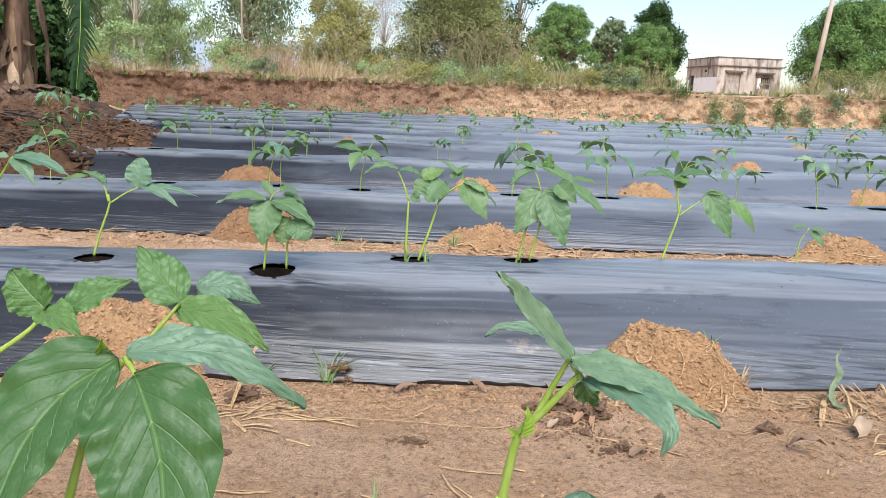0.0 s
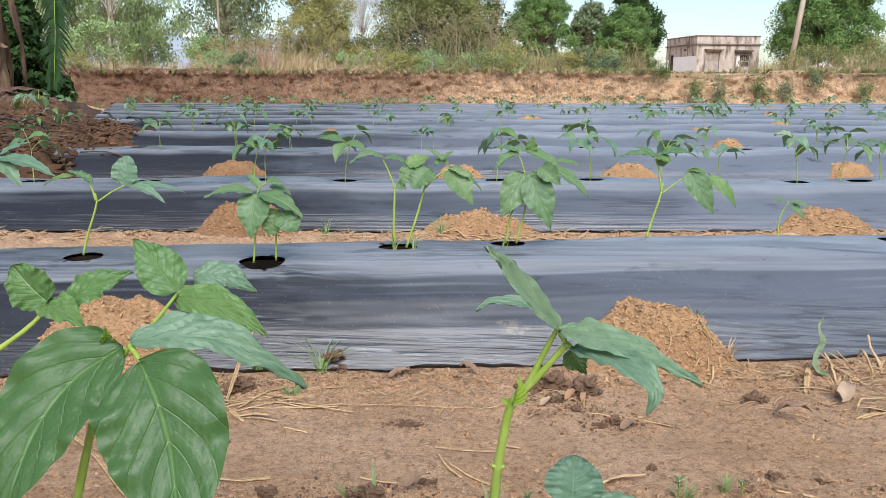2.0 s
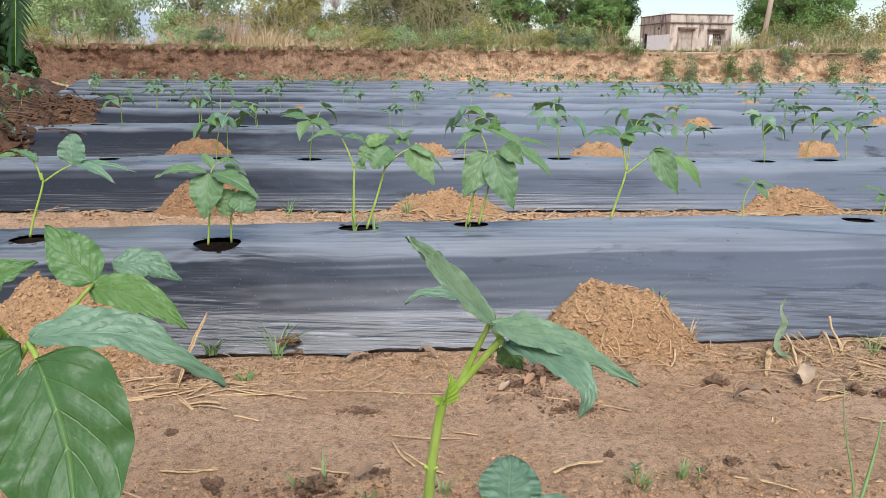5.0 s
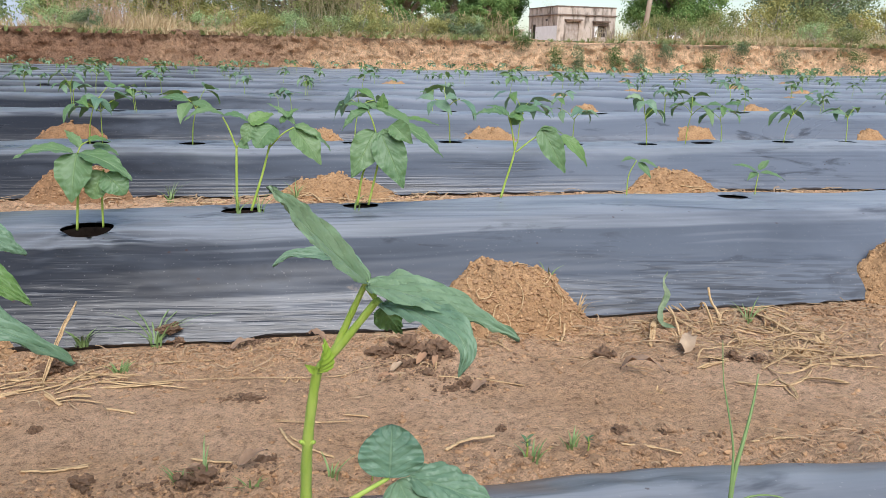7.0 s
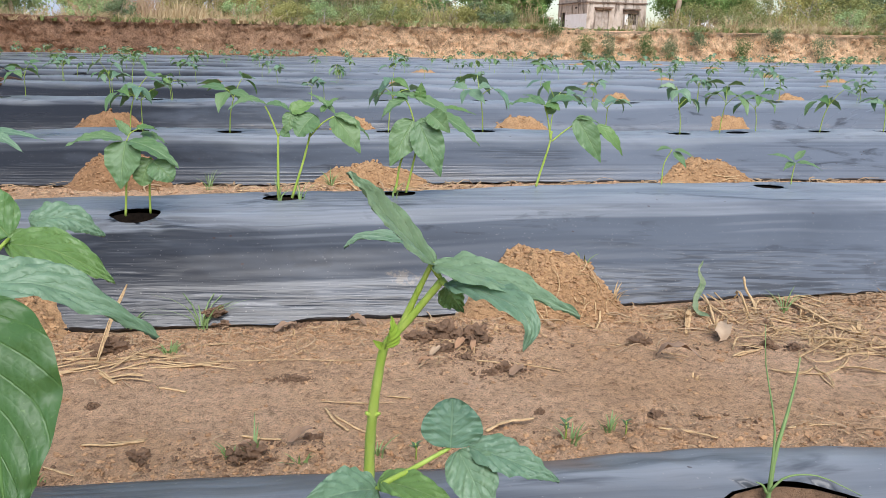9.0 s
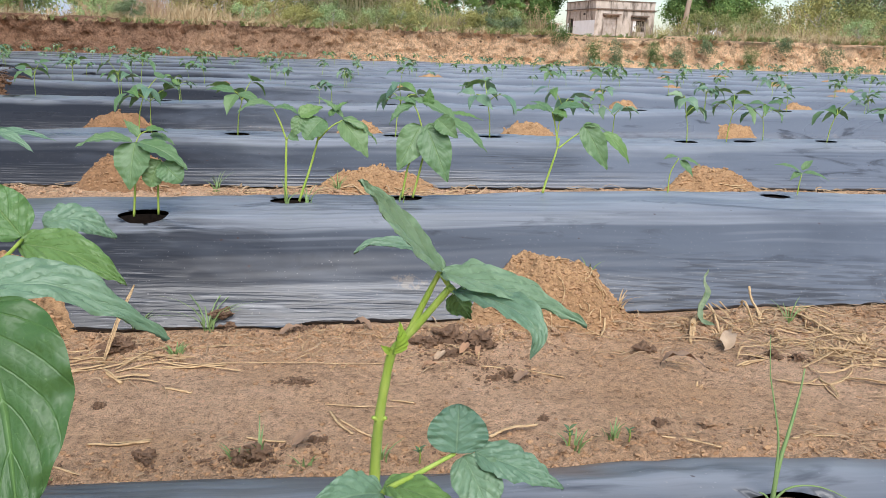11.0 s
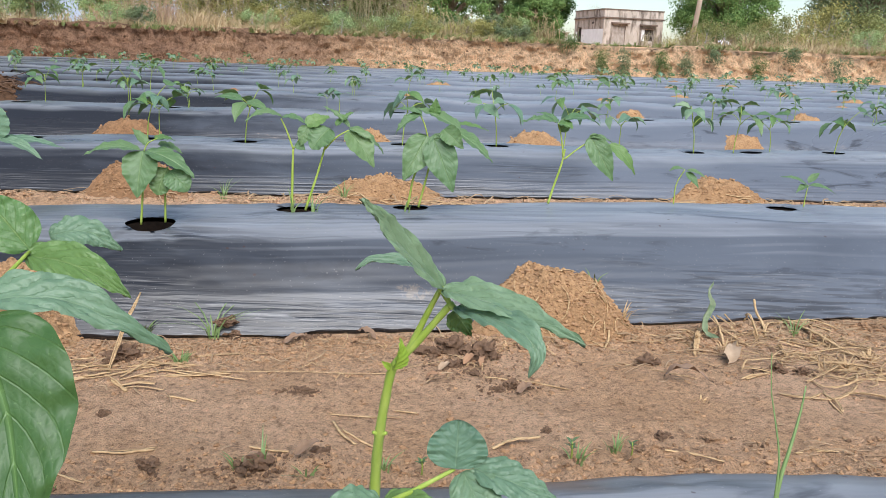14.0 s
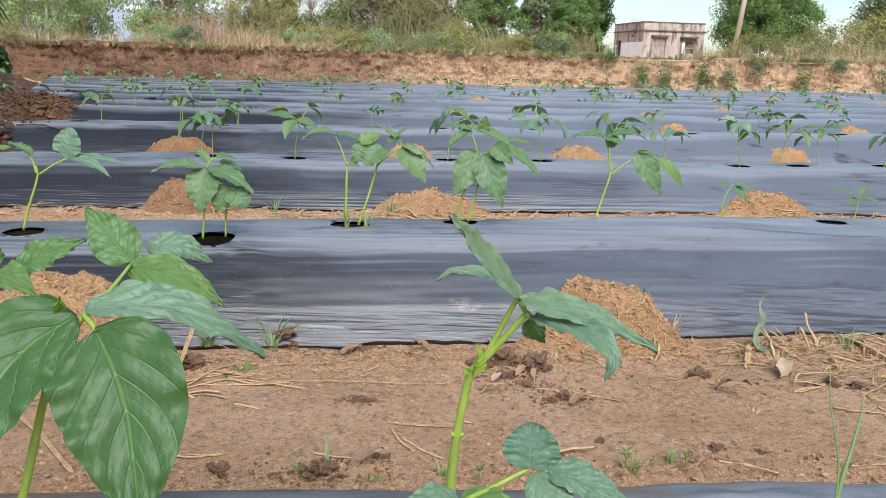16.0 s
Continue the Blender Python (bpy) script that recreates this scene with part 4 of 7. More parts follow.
bean_plant((0.4283, 1.62, 0.1628), [
    ([(0.0, 0.0, 0.0), (0.0078, 0.0, 0.0301), (0.0217, 0.0, 0.0777), (0.0263, 0.0, 0.0989)], 0.00361),
    ([(0.0263, 0.0, 0.0989), (0.0192, 0.0, 0.1399), (0.0105, 0.0, 0.1701)], 0.00246),
    ([(0.0289, 0.0, 0.0954), (0.0546, 0.0, 0.1165), (0.0803, 0.0, 0.134)], 0.00246),
    ([(0.0262, 0.0, 0.1001), (0.0288, 0.0, 0.1165)], 0.00328),
], [
    ((0.0059, 0.0, 0.1701), (-0.0684, -0.01, 0.171), 0.0263, (0, -0.35, 1), 0.1, 0.3),
    ((0.0106, 0.0, 0.1689), (0.0368, -0.02, 0.1601), 0.0335, (0, -0.35, 1), 0.12, 0.2),
    ((0.0241, 0.0, 0.177), (0.1069, 0.02, 0.1637), 0.0335, (0, -0.35, 1), 0.14, 0.2),
    ((0.0132, 0.01, 0.1693), (-0.0298, 0.03, 0.1889), 0.0215, (0, -0.35, 1), 0.1, 0.2),
    ((0.0807, 0.0, 0.1456), (0.1309, -0.02, 0.0532), 0.0502, (-0.2, -1, 0.5), 0.05, 0.2),
    ((0.1227, 0.0, 0.1292), (0.1802, -0.01, 0.0658), 0.0311, (0.3, -1, 0.6), 0.15, 0.1),
    ((0.0786, 0.0, 0.1421), (0.1356, 0.01, 0.127), 0.0239, (0, -0.35, 1), 0.12, 0.2),
    ((0.0174, 0.0, 0.1515), (0.0361, 0.02, 0.1848), 0.0263, (0, -1, 0.25), 0.05, 0.2),
], 'young bean plant growing through a hole in the film', (1, 5), 12)
bean_plant((0.7218, 1.66, 0.1525), [
    ([(0.0, 0.0, 0.0), (0.0016, 0.0, 0.0492), (0.0178, 0.0, 0.0833)], 0.00213),
], [
    ((0.0153, 0.0, 0.0845), (-0.0223, -0.01, 0.0811), 0.0171, (0, -0.35, 1), 0.12, 0.2),
    ((0.0227, 0.0, 0.0821), (0.0657, -0.01, 0.064), 0.0196, (0, -0.35, 1), 0.1, 0.2),
    ((0.0206, 0.0, 0.0785), (0.0451, -0.02, 0.045), 0.0196, (0.2, -1, 0.6), 0.08, 0.2),
], 'small bean seedling beside a soil heap', (), 9)
bean_plant((1.039, 1.68, 0.1428), [
    ([(0.0, 0.0, 0.0), (0.0008, 0.0, 0.0302), (0.0042, 0.0, 0.0601)], 0.00213),
], [
    ((0.0015, 0.0, 0.0601), (-0.0604, 0.01, 0.0769), 0.0197, (0, -0.35, 1), 0.1, 0.2),
    ((0.007, 0.0, 0.0602), (0.0665, -0.01, 0.042), 0.0197, (0, -0.35, 1), 0.1, 0.2),
    ((0.0034, 0.0, 0.0653), (0.0392, 0.02, 0.0862), 0.0172, (0, -0.35, 1), 0.1, 0.2),
    ((0.0015, 0.0, 0.0601), (-0.0346, -0.02, 0.0448), 0.0172, (0, -0.35, 1), 0.1, 0.2),
], 'small bean seedling beside a soil heap', (), 9)

# the seedlings of the other rows
rng = random.Random(5)
TEMPLATES = []
for i in range(8):
    st, lv = random_plant(rng, 0.16, "")
    TEMPLATES.append(bean_plant((0, 0, 0), st, lv, "young green bean plant growing through the film", (i % 4, 5) if i % 2 else (2,), 7, mat=(M_LEAF_WAXY, M_LEAF, M_LEAF_PALE)[i % 3]))
used = set()


def place_plant(p, s, k=None):
    k = rng.randrange(8) if k is None else k
    m = pose(p[0], p[1], p[2], 0, 0, rng.uniform(0, 360))
    if k in used:
        c = copy_thing(TEMPLATES[k], m)
    else:
        c = TEMPLATES[k]
        c.matrix_basis = m
        used.add(k)
    c.scale = (s, s, s * rng.uniform(0.9, 1.2))


for x in (-1.45, -0.68, -0.64, -0.36, 0.17, 0.50, 0.74, 0.94, 1.22, 1.37, 1.51, 1.76, 2.02):
    place_plant(beds[2].top(x, 0.55), rng.uniform(0.85, 1.1))
for bi, bed in enumerate(beds[3:], 3):
    x = bed.x0 + 0.35
    while x < bed.front * 0.8 + 0.6:
        for _ in range(rng.choice((1, 1, 2))):
            xx = x + rng.uniform(-0.05, 0.05)
            place_plant(bed.top(xx, rng.uniform(0.46, 0.58)), rng.uniform(0.55, 1.0))
        x += rng.uniform(0.3, 0.75)


# ---------- soil heaps that hold the film down ----------
MOUNDS = []


def mound_height(mound, x, y):
    """How high the heap stands above its foot at a place, or None outside it."""
    x0, y0, rx, ry, peak, seed, lumps, foot = mound
    u, v = (x - x0) / rx, (y - y0) / ry
    t = math.atan2(v, u)
    r = math.hypot(u, v) / (1 + 0.2 * noise.noise((math.cos(t) * 1.4, math.sin(t) * 1.4, seed)))
    if r > 1:
        return None
    body = peak * (1 - smooth(0.22, 1.0, r) * 0.82 - 0.18 * r) * (1 + 0.2 * noise.noise((x * 14, y * 14, seed)))
    rough = lumps * (0.6 * fbm(x * 24, y * 24, seed, 3) + 0.9 * max(0.0, noise.noise((x * 62, y * 62, seed))) + 0.7 * max(0.0, noise.noise((x * 135, y * 135, seed)))) * (1 - r ** 4)
    return foot + body + rough - 0.012 * r ** 3


def resting(x, y):
    """The height of film, soil or heap, whichever is uppermost."""
    return max([surface(x, y)] + [q for q in (mound_height(m, x, y) for m in MOUNDS[:6]) if q is not None])


# heaps on the left beyond the first bed take a darker soil colour
def far_left(x0, y0):
    return x0 < -0.3 and y0 > 2


def soil_mound(x0, y0, rx, ry, peak, seed, rings=16, seg=44, lumps=0.008):
    """A heap whose top lies peak above the furrow; the film behind it rises out of it."""
    foot = ground_height(x0, y0 - ry)
    mound = (x0, y0, rx, ry, peak, seed, lumps, foot)
    MOUNDS.append(mound)
    verts = []
    for i in range(rings):
        r = i / (rings - 1) * 0.999
        for j in range(seg):
            t = 2 * math.pi * j / seg
            k = 1 + 0.2 * noise.noise((math.cos(t) * 1.4, math.sin(t) * 1.4, seed))
            x, y = x0 + math.cos(t) * r * rx * k, y0 + math.sin(t) * r * ry * k
            z = mound_height(mound, x, y)
            verts.append((x - x0, y - y0, (foot - 0.012 if z is None else z) - foot))
    faces = [(i * seg + j, i * seg + (j + 1) % seg, (i + 1) * seg + (j + 1) % seg, (i + 1) * seg + j) for i in range(rings - 1) for j in range(seg)]
    ob = mesh_object("soil_mound", verts, faces, M_MOUND_DARK if far_left(x0, y0) else M_MOUND)
    ob.location = (x0, y0, foot)
    return tagged(ob, "heap of crumbly orange-brown soil weighing down the film", "soil heap", "soil heaps on the film edges")


soil_mound(0.372, 1.312, 0.178, 0.118, 0.105, 1.0, 60, 190, 0.013)
soil_mound(1.181, 1.392, 0.130, 0.075, 0.088, 24.0, 40, 120, 0.012)
soil_mound(-0.560, 1.270, 0.195, 0.140, 0.105, 2.0, 60, 190, 0.013)
soil_mound(-0.650, 2.490, 0.205, 0.150, 0.086, 3.0, 40, 130, 0.011)
soil_mound(0.085, 2.480, 0.235, 0.150, 0.060, 4.0, 40, 130, 0.011)
soil_mound(1.200, 2.490, 0.215, 0.145, 0.062, 5.0, 40, 130, 0.011)
for i, (x, y, r, h) in enumerate(((-1.05, 3.80, 0.28, 0.110), (0.05, 3.80, 0.20, 0.10), (0.86, 3.80, 0.25, 0.092), (1.92, 3.80, 0.20, 0.115), (2.9, 3.8, 0.17, 0.10),
                                  (1.78, 5.06, 0.20, 0.150), (3.0, 5.08, 0.22, 0.155), (-0.95, 6.3, 0.20, 0.150), (1.98, 6.3, 0.24, 0.150), (4.0, 6.3, 0.24, 0.155), (0.85, 8.7, 0.30, 0.165),
                                  (3.1, 7.5, 0.26, 0.155), (4.9, 7.5, 0.28, 0.155), (0.4, 6.3, 0.18, 0.140), (4.9, 8.75, 0.32, 0.165), (5.3, 11.15, 0.40, 0.17), (4.0, 10.0, 0.32, 0.16), (6.3, 10.0, 0.32, 0.165), (5.0, 12.4, 0.5, 0.17), (3.7, 12.4, 0.5, 0.17), (7.0, 12.4, 0.4, 0.17))):
    soil_mound(x, y, r, r * 0.75, h * (0.80 if y > 4.5 else 0.90), 6.0 + i, 30, 90, 0.014)


# ---------- clods, straw, dry leaves and weeds of the furrow ----------
def blob(radius, seed, sub=2, rough=0.35, squash=0.75):
    bm = bmesh.new()
    bmesh.ops.create_icosphere(bm, subdivisions=sub, radius=radius)
    for v in bm.verts:
        d = v.co.normalized()
        k = 1 + rough * (noise.noise(d * 1.6 + Vector((seed, 0, 0))) + 0.55 * noise.noise(d * 4.2 + Vector((0, seed, 0))) + 0.35 * noise.noise(d * 9.0 + Vector((0, 0, seed))))
        v.co = Vector((v.co.x * k, v.co.y * k, v.co.z * k * squash))
    return bm


def clod(x, y, r, seed, dark=True):
    """A crumbly lump: a rugged core with smaller pieces stuck to and fallen round it."""
    rnd = random.Random(int(seed * 10) + 3)
    ob = thing("clod", (x, y, surface(x, y) + r * 0.2), "dark crumbly lump of manure on the soil" if dark else "hard lump of dry brown soil", "clod", "clods in the furrow")
    mat = M_CLOD if dark else M_SOIL
    part("core", blob(r * 0.72, seed, 3, 0.9, 0.6), mat, ob)
    for q in range(rnd.randrange(4, 8)):
        a, d, size = rnd.uniform(0, 6.3), r * rnd.uniform(0.5, 1.6), r * rnd.uniform(0.12, 0.42)
        piece = blob(size, seed + q * 1.7, 2, 0.9, 0.65)
        bmesh.ops.translate(piece, verts=piece.verts, vec=(math.cos(a) * d, math.sin(a) * d * 0.8, -r * 0.2 + size * 0.3 + max(0.0, r * 0.7 - d) * 0.8))
        part("crumb", piece, mat, ob)
    return ob


for i, (x, y, r) in enumerate(((0.138, 1.174, 0.015), (0.182, 1.185, 0.028), (0.228, 1.158, 0.027), (0.177, 1.125, 0.014), (0.254, 1.050, 0.014), (0.273, 0.909, 0.008), (-0.017, 0.860, 0.009), (-0.005, 0.868, 0.007),
                               (-0.048, 1.025, 0.010), (-0.036, 1.022, 0.008), (0.486, 1.133, 0.017), (0.682, 1.091, 0.014), (0.716, 1.075, 0.014), (0.418, 0.891, 0.010), (-0.318, 1.155, 0.024), (-0.182, 1.262, 0.018),
                               (-0.172, 1.250, 0.013), (-0.058, 1.245, 0.013), (-0.050, 1.232, 0.009), (-0.288, 0.960, 0.009), (-0.202, 0.841, 0.013), (-0.081, 0.827, 0.017), (-0.095, 0.835, 0.012), (0.234, 1.040, 0.010), (0.205, 1.095, 0.010))):
    clod(x, y, r, i * 3.1)
for i, (x, y, r) in enumerate(((0.393, 0.878, 0.012), (0.479, 0.882, 0.012), (0.388, 0.850, 0.016), (-0.33, 0.99, 0.008), (-0.45, 1.02, 0.012), (-0.42, 1.10, 0.012), (0.36, 1.20, 0.012), (0.30, 1.19, 0.010), (0.43, 1.18, 0.009), (0.02, 1.21, 0.010),
                               (-0.95, 2.38, 0.022), (-1.15, 2.37, 0.018), (-1.3, 2.36, 0.025), (-1.6, 2.4, 0.02))):
    clod(x, y, r, 90 + i * 2.3, False)


def straw(points, r, name="straw", label="bleached dry straw stalk lying on the soil", lift=0.002):
    pts = [(x, y, resting(x, y) + lift + (p[0] if p else 0)) for x, y, *p in points]
    o = Vector(pts[0])
    rnd = random.Random(int((pts[0][0] * 31 + pts[0][1] * 17) * 1000))
    n = max(9, 5 * len(pts))
    cp = curve_points([tuple(Vector(p) - o) for p in pts], n)
    v, f = [], []
    for strand in range(rnd.choice((1, 2, 2, 3))):
        a, b = (0, n) if strand == 0 else sorted((rnd.randrange(0, n // 2), rnd.randrange(n // 2 + 3, n + 1)))
        wide = r * (1.0 if strand == 0 else rnd.uniform(0.3, 0.6))
        shift = Vector((rnd.uniform(-1, 1), rnd.uniform(-1, 1), rnd.uniform(0, 0.5))) * r * (0 if strand == 0 else 1.5)
        line = [cp[q] + shift + Vector((rnd.gauss(0, 1), rnd.gauss(0, 1), rnd.gauss(0, 0.5))) * r * 0.16 for q in range(a, b)]
        sides = 6
        tv, tf = tube(line, [wide * rnd.uniform(0.7, 1.1) * (0.75 if q in (0, len(line) - 1) else 1.0) for q in range(len(line))], sides, len(v))
        v += [Vector((p.x, p.y, line[q // sides].z + (p.z - line[q // sides].z) * 0.45)) for q, p in enumerate(tv)]
        f += tf
    ob = mesh_object(name, v, f, M_STRAW)
    ob.location = o
    return tagged(ob, label, "straw", "straw in the furrow")


for pts, r in ((((0.0, 0.938), (0.012, 0.905), (0.03, 0.878)), 0.0022), (((0.013, 0.915), (0.04, 0.885), (0.065, 0.864)), 0.002), (((0.219, 1.081), (0.28, 1.075), (0.337, 1.039)), 0.0024),
               (((0.193, 0.856), (0.22, 0.872, 0.006), (0.258, 0.881, 0.004)), 0.003), (((-0.007, 0.957), (0.04, 0.953), (0.089, 0.958)), 0.0012), (((0.081, 0.978), (0.111, 0.971)), 0.0022),
               (((0.402, 0.839), (0.435, 0.838), (0.464, 0.811)), 0.0022), (((0.638, 1.008), (0.70, 0.985), (0.74, 1.0), (0.772, 1.027)), 0.002), (((0.80, 1.231), (0.84, 1.18), (0.87, 1.129)), 0.004),
               (((0.709, 1.012), (0.70, 0.975), (0.695, 0.942)), 0.0014), (((0.568, 0.841), (0.60, 0.836), (0.625, 0.838)), 0.002), (((0.617, 1.066), (0.658, 1.077)), 0.003),
               (((-0.274, 0.874), (-0.24, 0.872), (-0.206, 0.880)), 0.0028), (((-0.286, 1.084), (-0.22, 1.092), (-0.154, 1.103)), 0.0026), (((-0.319, 1.086), (-0.29, 1.11), (-0.262, 1.128)), 0.003),
               (((-0.407, 1.059), (-0.37, 1.08), (-0.343, 1.097)), 0.004), (((-0.222, 1.015), (-0.183, 1.006)), 0.0028), (((-0.337, 1.106), (-0.281, 1.032)), 0.0035), (((-0.327, 1.106), (-0.322, 1.18, 0.035), (-0.317, 1.252, 0.055)), 0.0022),
               (((-0.324, 0.836), (-0.27, 0.812), (-0.218, 0.798)), 0.002), (((-0.096, 0.879), (-0.07, 0.872), (-0.048, 0.859)), 0.0024), (((-0.30, 1.07), (-0.25, 1.10), (-0.20, 1.095)), 0.002), (((-0.38, 1.13), (-0.33, 1.125)), 0.003),
               (((0.42, 1.215), (0.445, 1.20), (0.47, 1.165)), 0.0012), (((0.44, 1.14), (0.50, 1.10), (0.545, 1.075)), 0.0013), (((0.30, 1.215), (0.33, 1.18), (0.345, 1.16)), 0.0013),
               (((0.575, 1.24), (0.577, 1.20)), 0.0022), (((0.585, 1.245), (0.583, 1.19)), 0.002), (((0.70, 1.25, 0.02), (0.703, 1.235, 0.035), (0.71, 1.21, 0.005)), 0.002), (((0.74, 1.23), (0.80, 1.20), (0.83, 1.21)), 0.0028), (((0.72, 1.19), (0.78, 1.13), (0.85, 1.11)), 0.002),
               (((0.75, 1.12), (0.80, 1.09, 0.01), (0.86, 1.1)), 0.0016), (((0.70, 1.04), (0.76, 1.07, 0.01), (0.80, 1.12)), 0.0016), (((0.80, 1.05), (0.90, 1.04)), 0.002), (((0.78, 1.17), (0.84, 1.16, 0.012), (0.90, 1.18)), 0.0018),
               (((0.455, 1.235), (0.448, 1.215), (0.435, 1.195)), 0.0022), (((0.15, 2.36), (0.22, 2.355)), 0.005), (((-0.3, 2.36), (-0.22, 2.355)), 0.005), (((1.0, 2.39), (1.10, 2.385)), 0.008), (((1.33, 2.39), (1.44, 2.385)), 0.008), (((0.45, 2.37), (0.60, 2.38)), 0.004)):
    straw(pts, r)
rs = random.Random(19)
for i in range(17):
    x, y, a, ln = rs.uniform(-0.46, -0.22), rs.uniform(1.045, 1.16), rs.gauss(0.25, 0.55), rs.uniform(0.05, 0.16)
    straw(((x, y), (x + math.cos(a) * ln * 0.5, y + math.sin(a) * ln * 0.4, rs.uniform(0, 0.006)), (x + math.cos(a) * ln, y + math.sin(a) * ln * 0.7, rs.uniform(0, 0.006))), rs.uniform(0.0009, 0.0024))
for i in range(16):
    x, y, a, ln = rs.uniform(0.66, 0.95), rs.uniform(1.06, 1.24), rs.uniform(0, 6.3), rs.uniform(0.05, 0.14)
    straw(((x, y), (x + math.cos(a) * ln * 0.5, y + math.sin(a) * ln * 0.3 + rs.gauss(0, 0.015), rs.uniform(0, 0.008)), (x + math.cos(a) * ln, y + math.sin(a) * ln * 0.5, rs.uniform(0, 0.008))), rs.uniform(0.0008, 0.0020))
for i in range(46):
    x, y = (rs.uniform(-0.10, 0.42), rs.uniform(2.31, 2.40)) if i < 22 else (rs.uniform(0.95, 1.65), rs.uniform(2.33, 2.41)) if i < 34 else (rs.uniform(0.30, 0.52), rs.uniform(1.19, 1.29))
    a, ln = rs.gauss(0, 0.7), rs.uniform(0.05, 0.15) if y > 2 else rs.uniform(0.02, 0.06)
    dx, dy = math.cos(a) * ln, math.sin(a) * ln * 0.5
    straw(((x, y), (x + dx * 0.5, y + dy * 0.5 + rs.gauss(0, 0.08) * ln, 0.004), (x + dx, y + dy)), rs.uniform(0.002, 0.004) if y > 2 else rs.uniform(0.0007, 0.0014))


def upright_straw(x, y, n, h, seed, name="dry_stubble", mat=None, label="", category="weed", spread=0.012, width=0.0016, bend=0.5):
    """A tuft of thin curved blades rooted at one spot."""
    rng = random.Random(seed)
    verts, faces = [], []
    for _ in range(n):
        a = rng.uniform(0, 6.3)
        d = Vector((math.cos(a), math.sin(a), 0))
        root = d * rng.uniform(0, spread)
        ht = h * rng.uniform(0.5, 1.0)
        out = bend * ht * rng.uniform(0.2, 1.1)
        side = Vector((-d.y, d.x, 0))
        if abs(side.x) < 0.4:
            side = Vector((1, 0, 0))
        k = len(verts)
        for i in range(5):
            t = i / 4
            p = root + d * out * t * t + Vector((0, 0, ht * (t - 0.25 * bend * t * t)))
            w = width * (1 - t) ** 0.6 + 0.0002
            verts += [p - side * w, p + side * w]
        faces += [(k + 2 * i, k + 2 * i + 1, k + 2 * i + 3, k + 2 * i + 2) for i in range(4)]
    ob = mesh_object(name, verts, faces, mat)
    ob.location = (x, y, resting(x, y) - 0.003)
    return tagged(ob, label, category)


for i, (x, y, n, h) in enumerate(((-0.313, 1.245, 26, 0.035), (-0.235, 1.141, 20, 0.025), (-0.300, 0.799, 8, 0.03), (-0.075, 0.832, 6, 0.05), (0.062, 0.811, 7, 0.03), (-0.024, 0.804, 7, 0.03), (0.289, 0.824, 8, 0.03), (0.345, 0.85, 10, 0.035),
                                  (0.795, 1.245, 9, 0.06), (-0.375, 2.36, 10, 0.09), (-0.02, 2.37, 6, 0.06), (-0.10, 0.84, 8, 0.03), (0.45, 1.32, 3, 0.045), (-0.10, 1.528, 5, 0.06), (-0.06, 1.53, 4, 0.05), (0.12, 1.545, 3, 0.05), (-0.02, 2.37, 8, 0.08))):
    upright_straw(x, y, n, h, i, "grass_weed", M_WEED, "small tuft of green grass weed in the soil", width=0.0014, bend=0.9)
upright_straw(-0.205, 1.246, 15, 0.11, 71, "grass_weed", M_WEED, "spreading tuft of fine green grass at the film edge", spread=0.008, width=0.0013, bend=1.5)
for i, (x, y, n, h) in enumerate(((0.495, 1.285, 9, 0.045), (0.60, 1.22, 12, 0.03), (0.52, 1.00, 10, 0.014), (0.80, 1.10, 24, 0.03), (0.86, 1.13, 24, 0.03), (0.64, 1.19, 10, 0.03), (0.27, 1.19, 8, 0.018), (0.08, 1.19, 9, 0.02))):
    upright_straw(x, y, n, h, 40 + i, "dry_grass_tuft", M_STRAW, "small tuft of bleached dry grass", bend=1.1)


def herb(x, y, h, seed):
    """A tiny broad-leaved weed."""
    rng = random.Random(seed)
    ob = thing("weed_seedling", (x, y, surface(x, y)), "tiny broad-leaved weed seedling in the soil", "weed")
    v, f = tube([(0, 0, -0.003), (0.001, 0, h * 0.5), (0, 0, h)], [h * 0.06, h * 0.05, h * 0.03], 5)
    mesh_object("stem", v, f, M_STEM, ob)
    for k in range(6):
        a = k * 1.05 + rng.uniform(-0.2, 0.2)
        z = h * rng.uniform(0.5, 1.0)
        b = Vector((0, 0, z))
        t = b + Vector((math.cos(a), math.sin(a), 0.6)) * h * 0.42
        vv, ff, uv = leaf_mesh(b, t, h * 0.22, (0, 0, 1), 0.1, 0.2, 0.0, 6, 5)
        mesh_object("leaf", vv, ff, M_LEAF, ob, uvs=uv)


for i, (x, y, h) in enumerate(((0.105, 0.81, 0.020), (0.36, 0.838, 0.018), (0.285, 0.835, 0.024))):
    herb(x, y, h, i)


def dry_leaf(x, y, length, width, turn, mat, label, curl=0.25, lift=0.004):
    d = Vector((math.cos(turn), math.sin(turn), 0.12))
    v, f, uv = leaf_mesh((0, 0, 0), d * length, width, (0.2, -0.4, 1), curl, 0.5, 0.1, 10, 7, turn, 1.0)
    ob = mesh_object("dry_leaf", v, f, mat, uvs=uv)
    ob.location = (x, y, surface(x, y) + lift)
    return tagged(ob, label, "leaf litter", "dry leaves in the furrow")


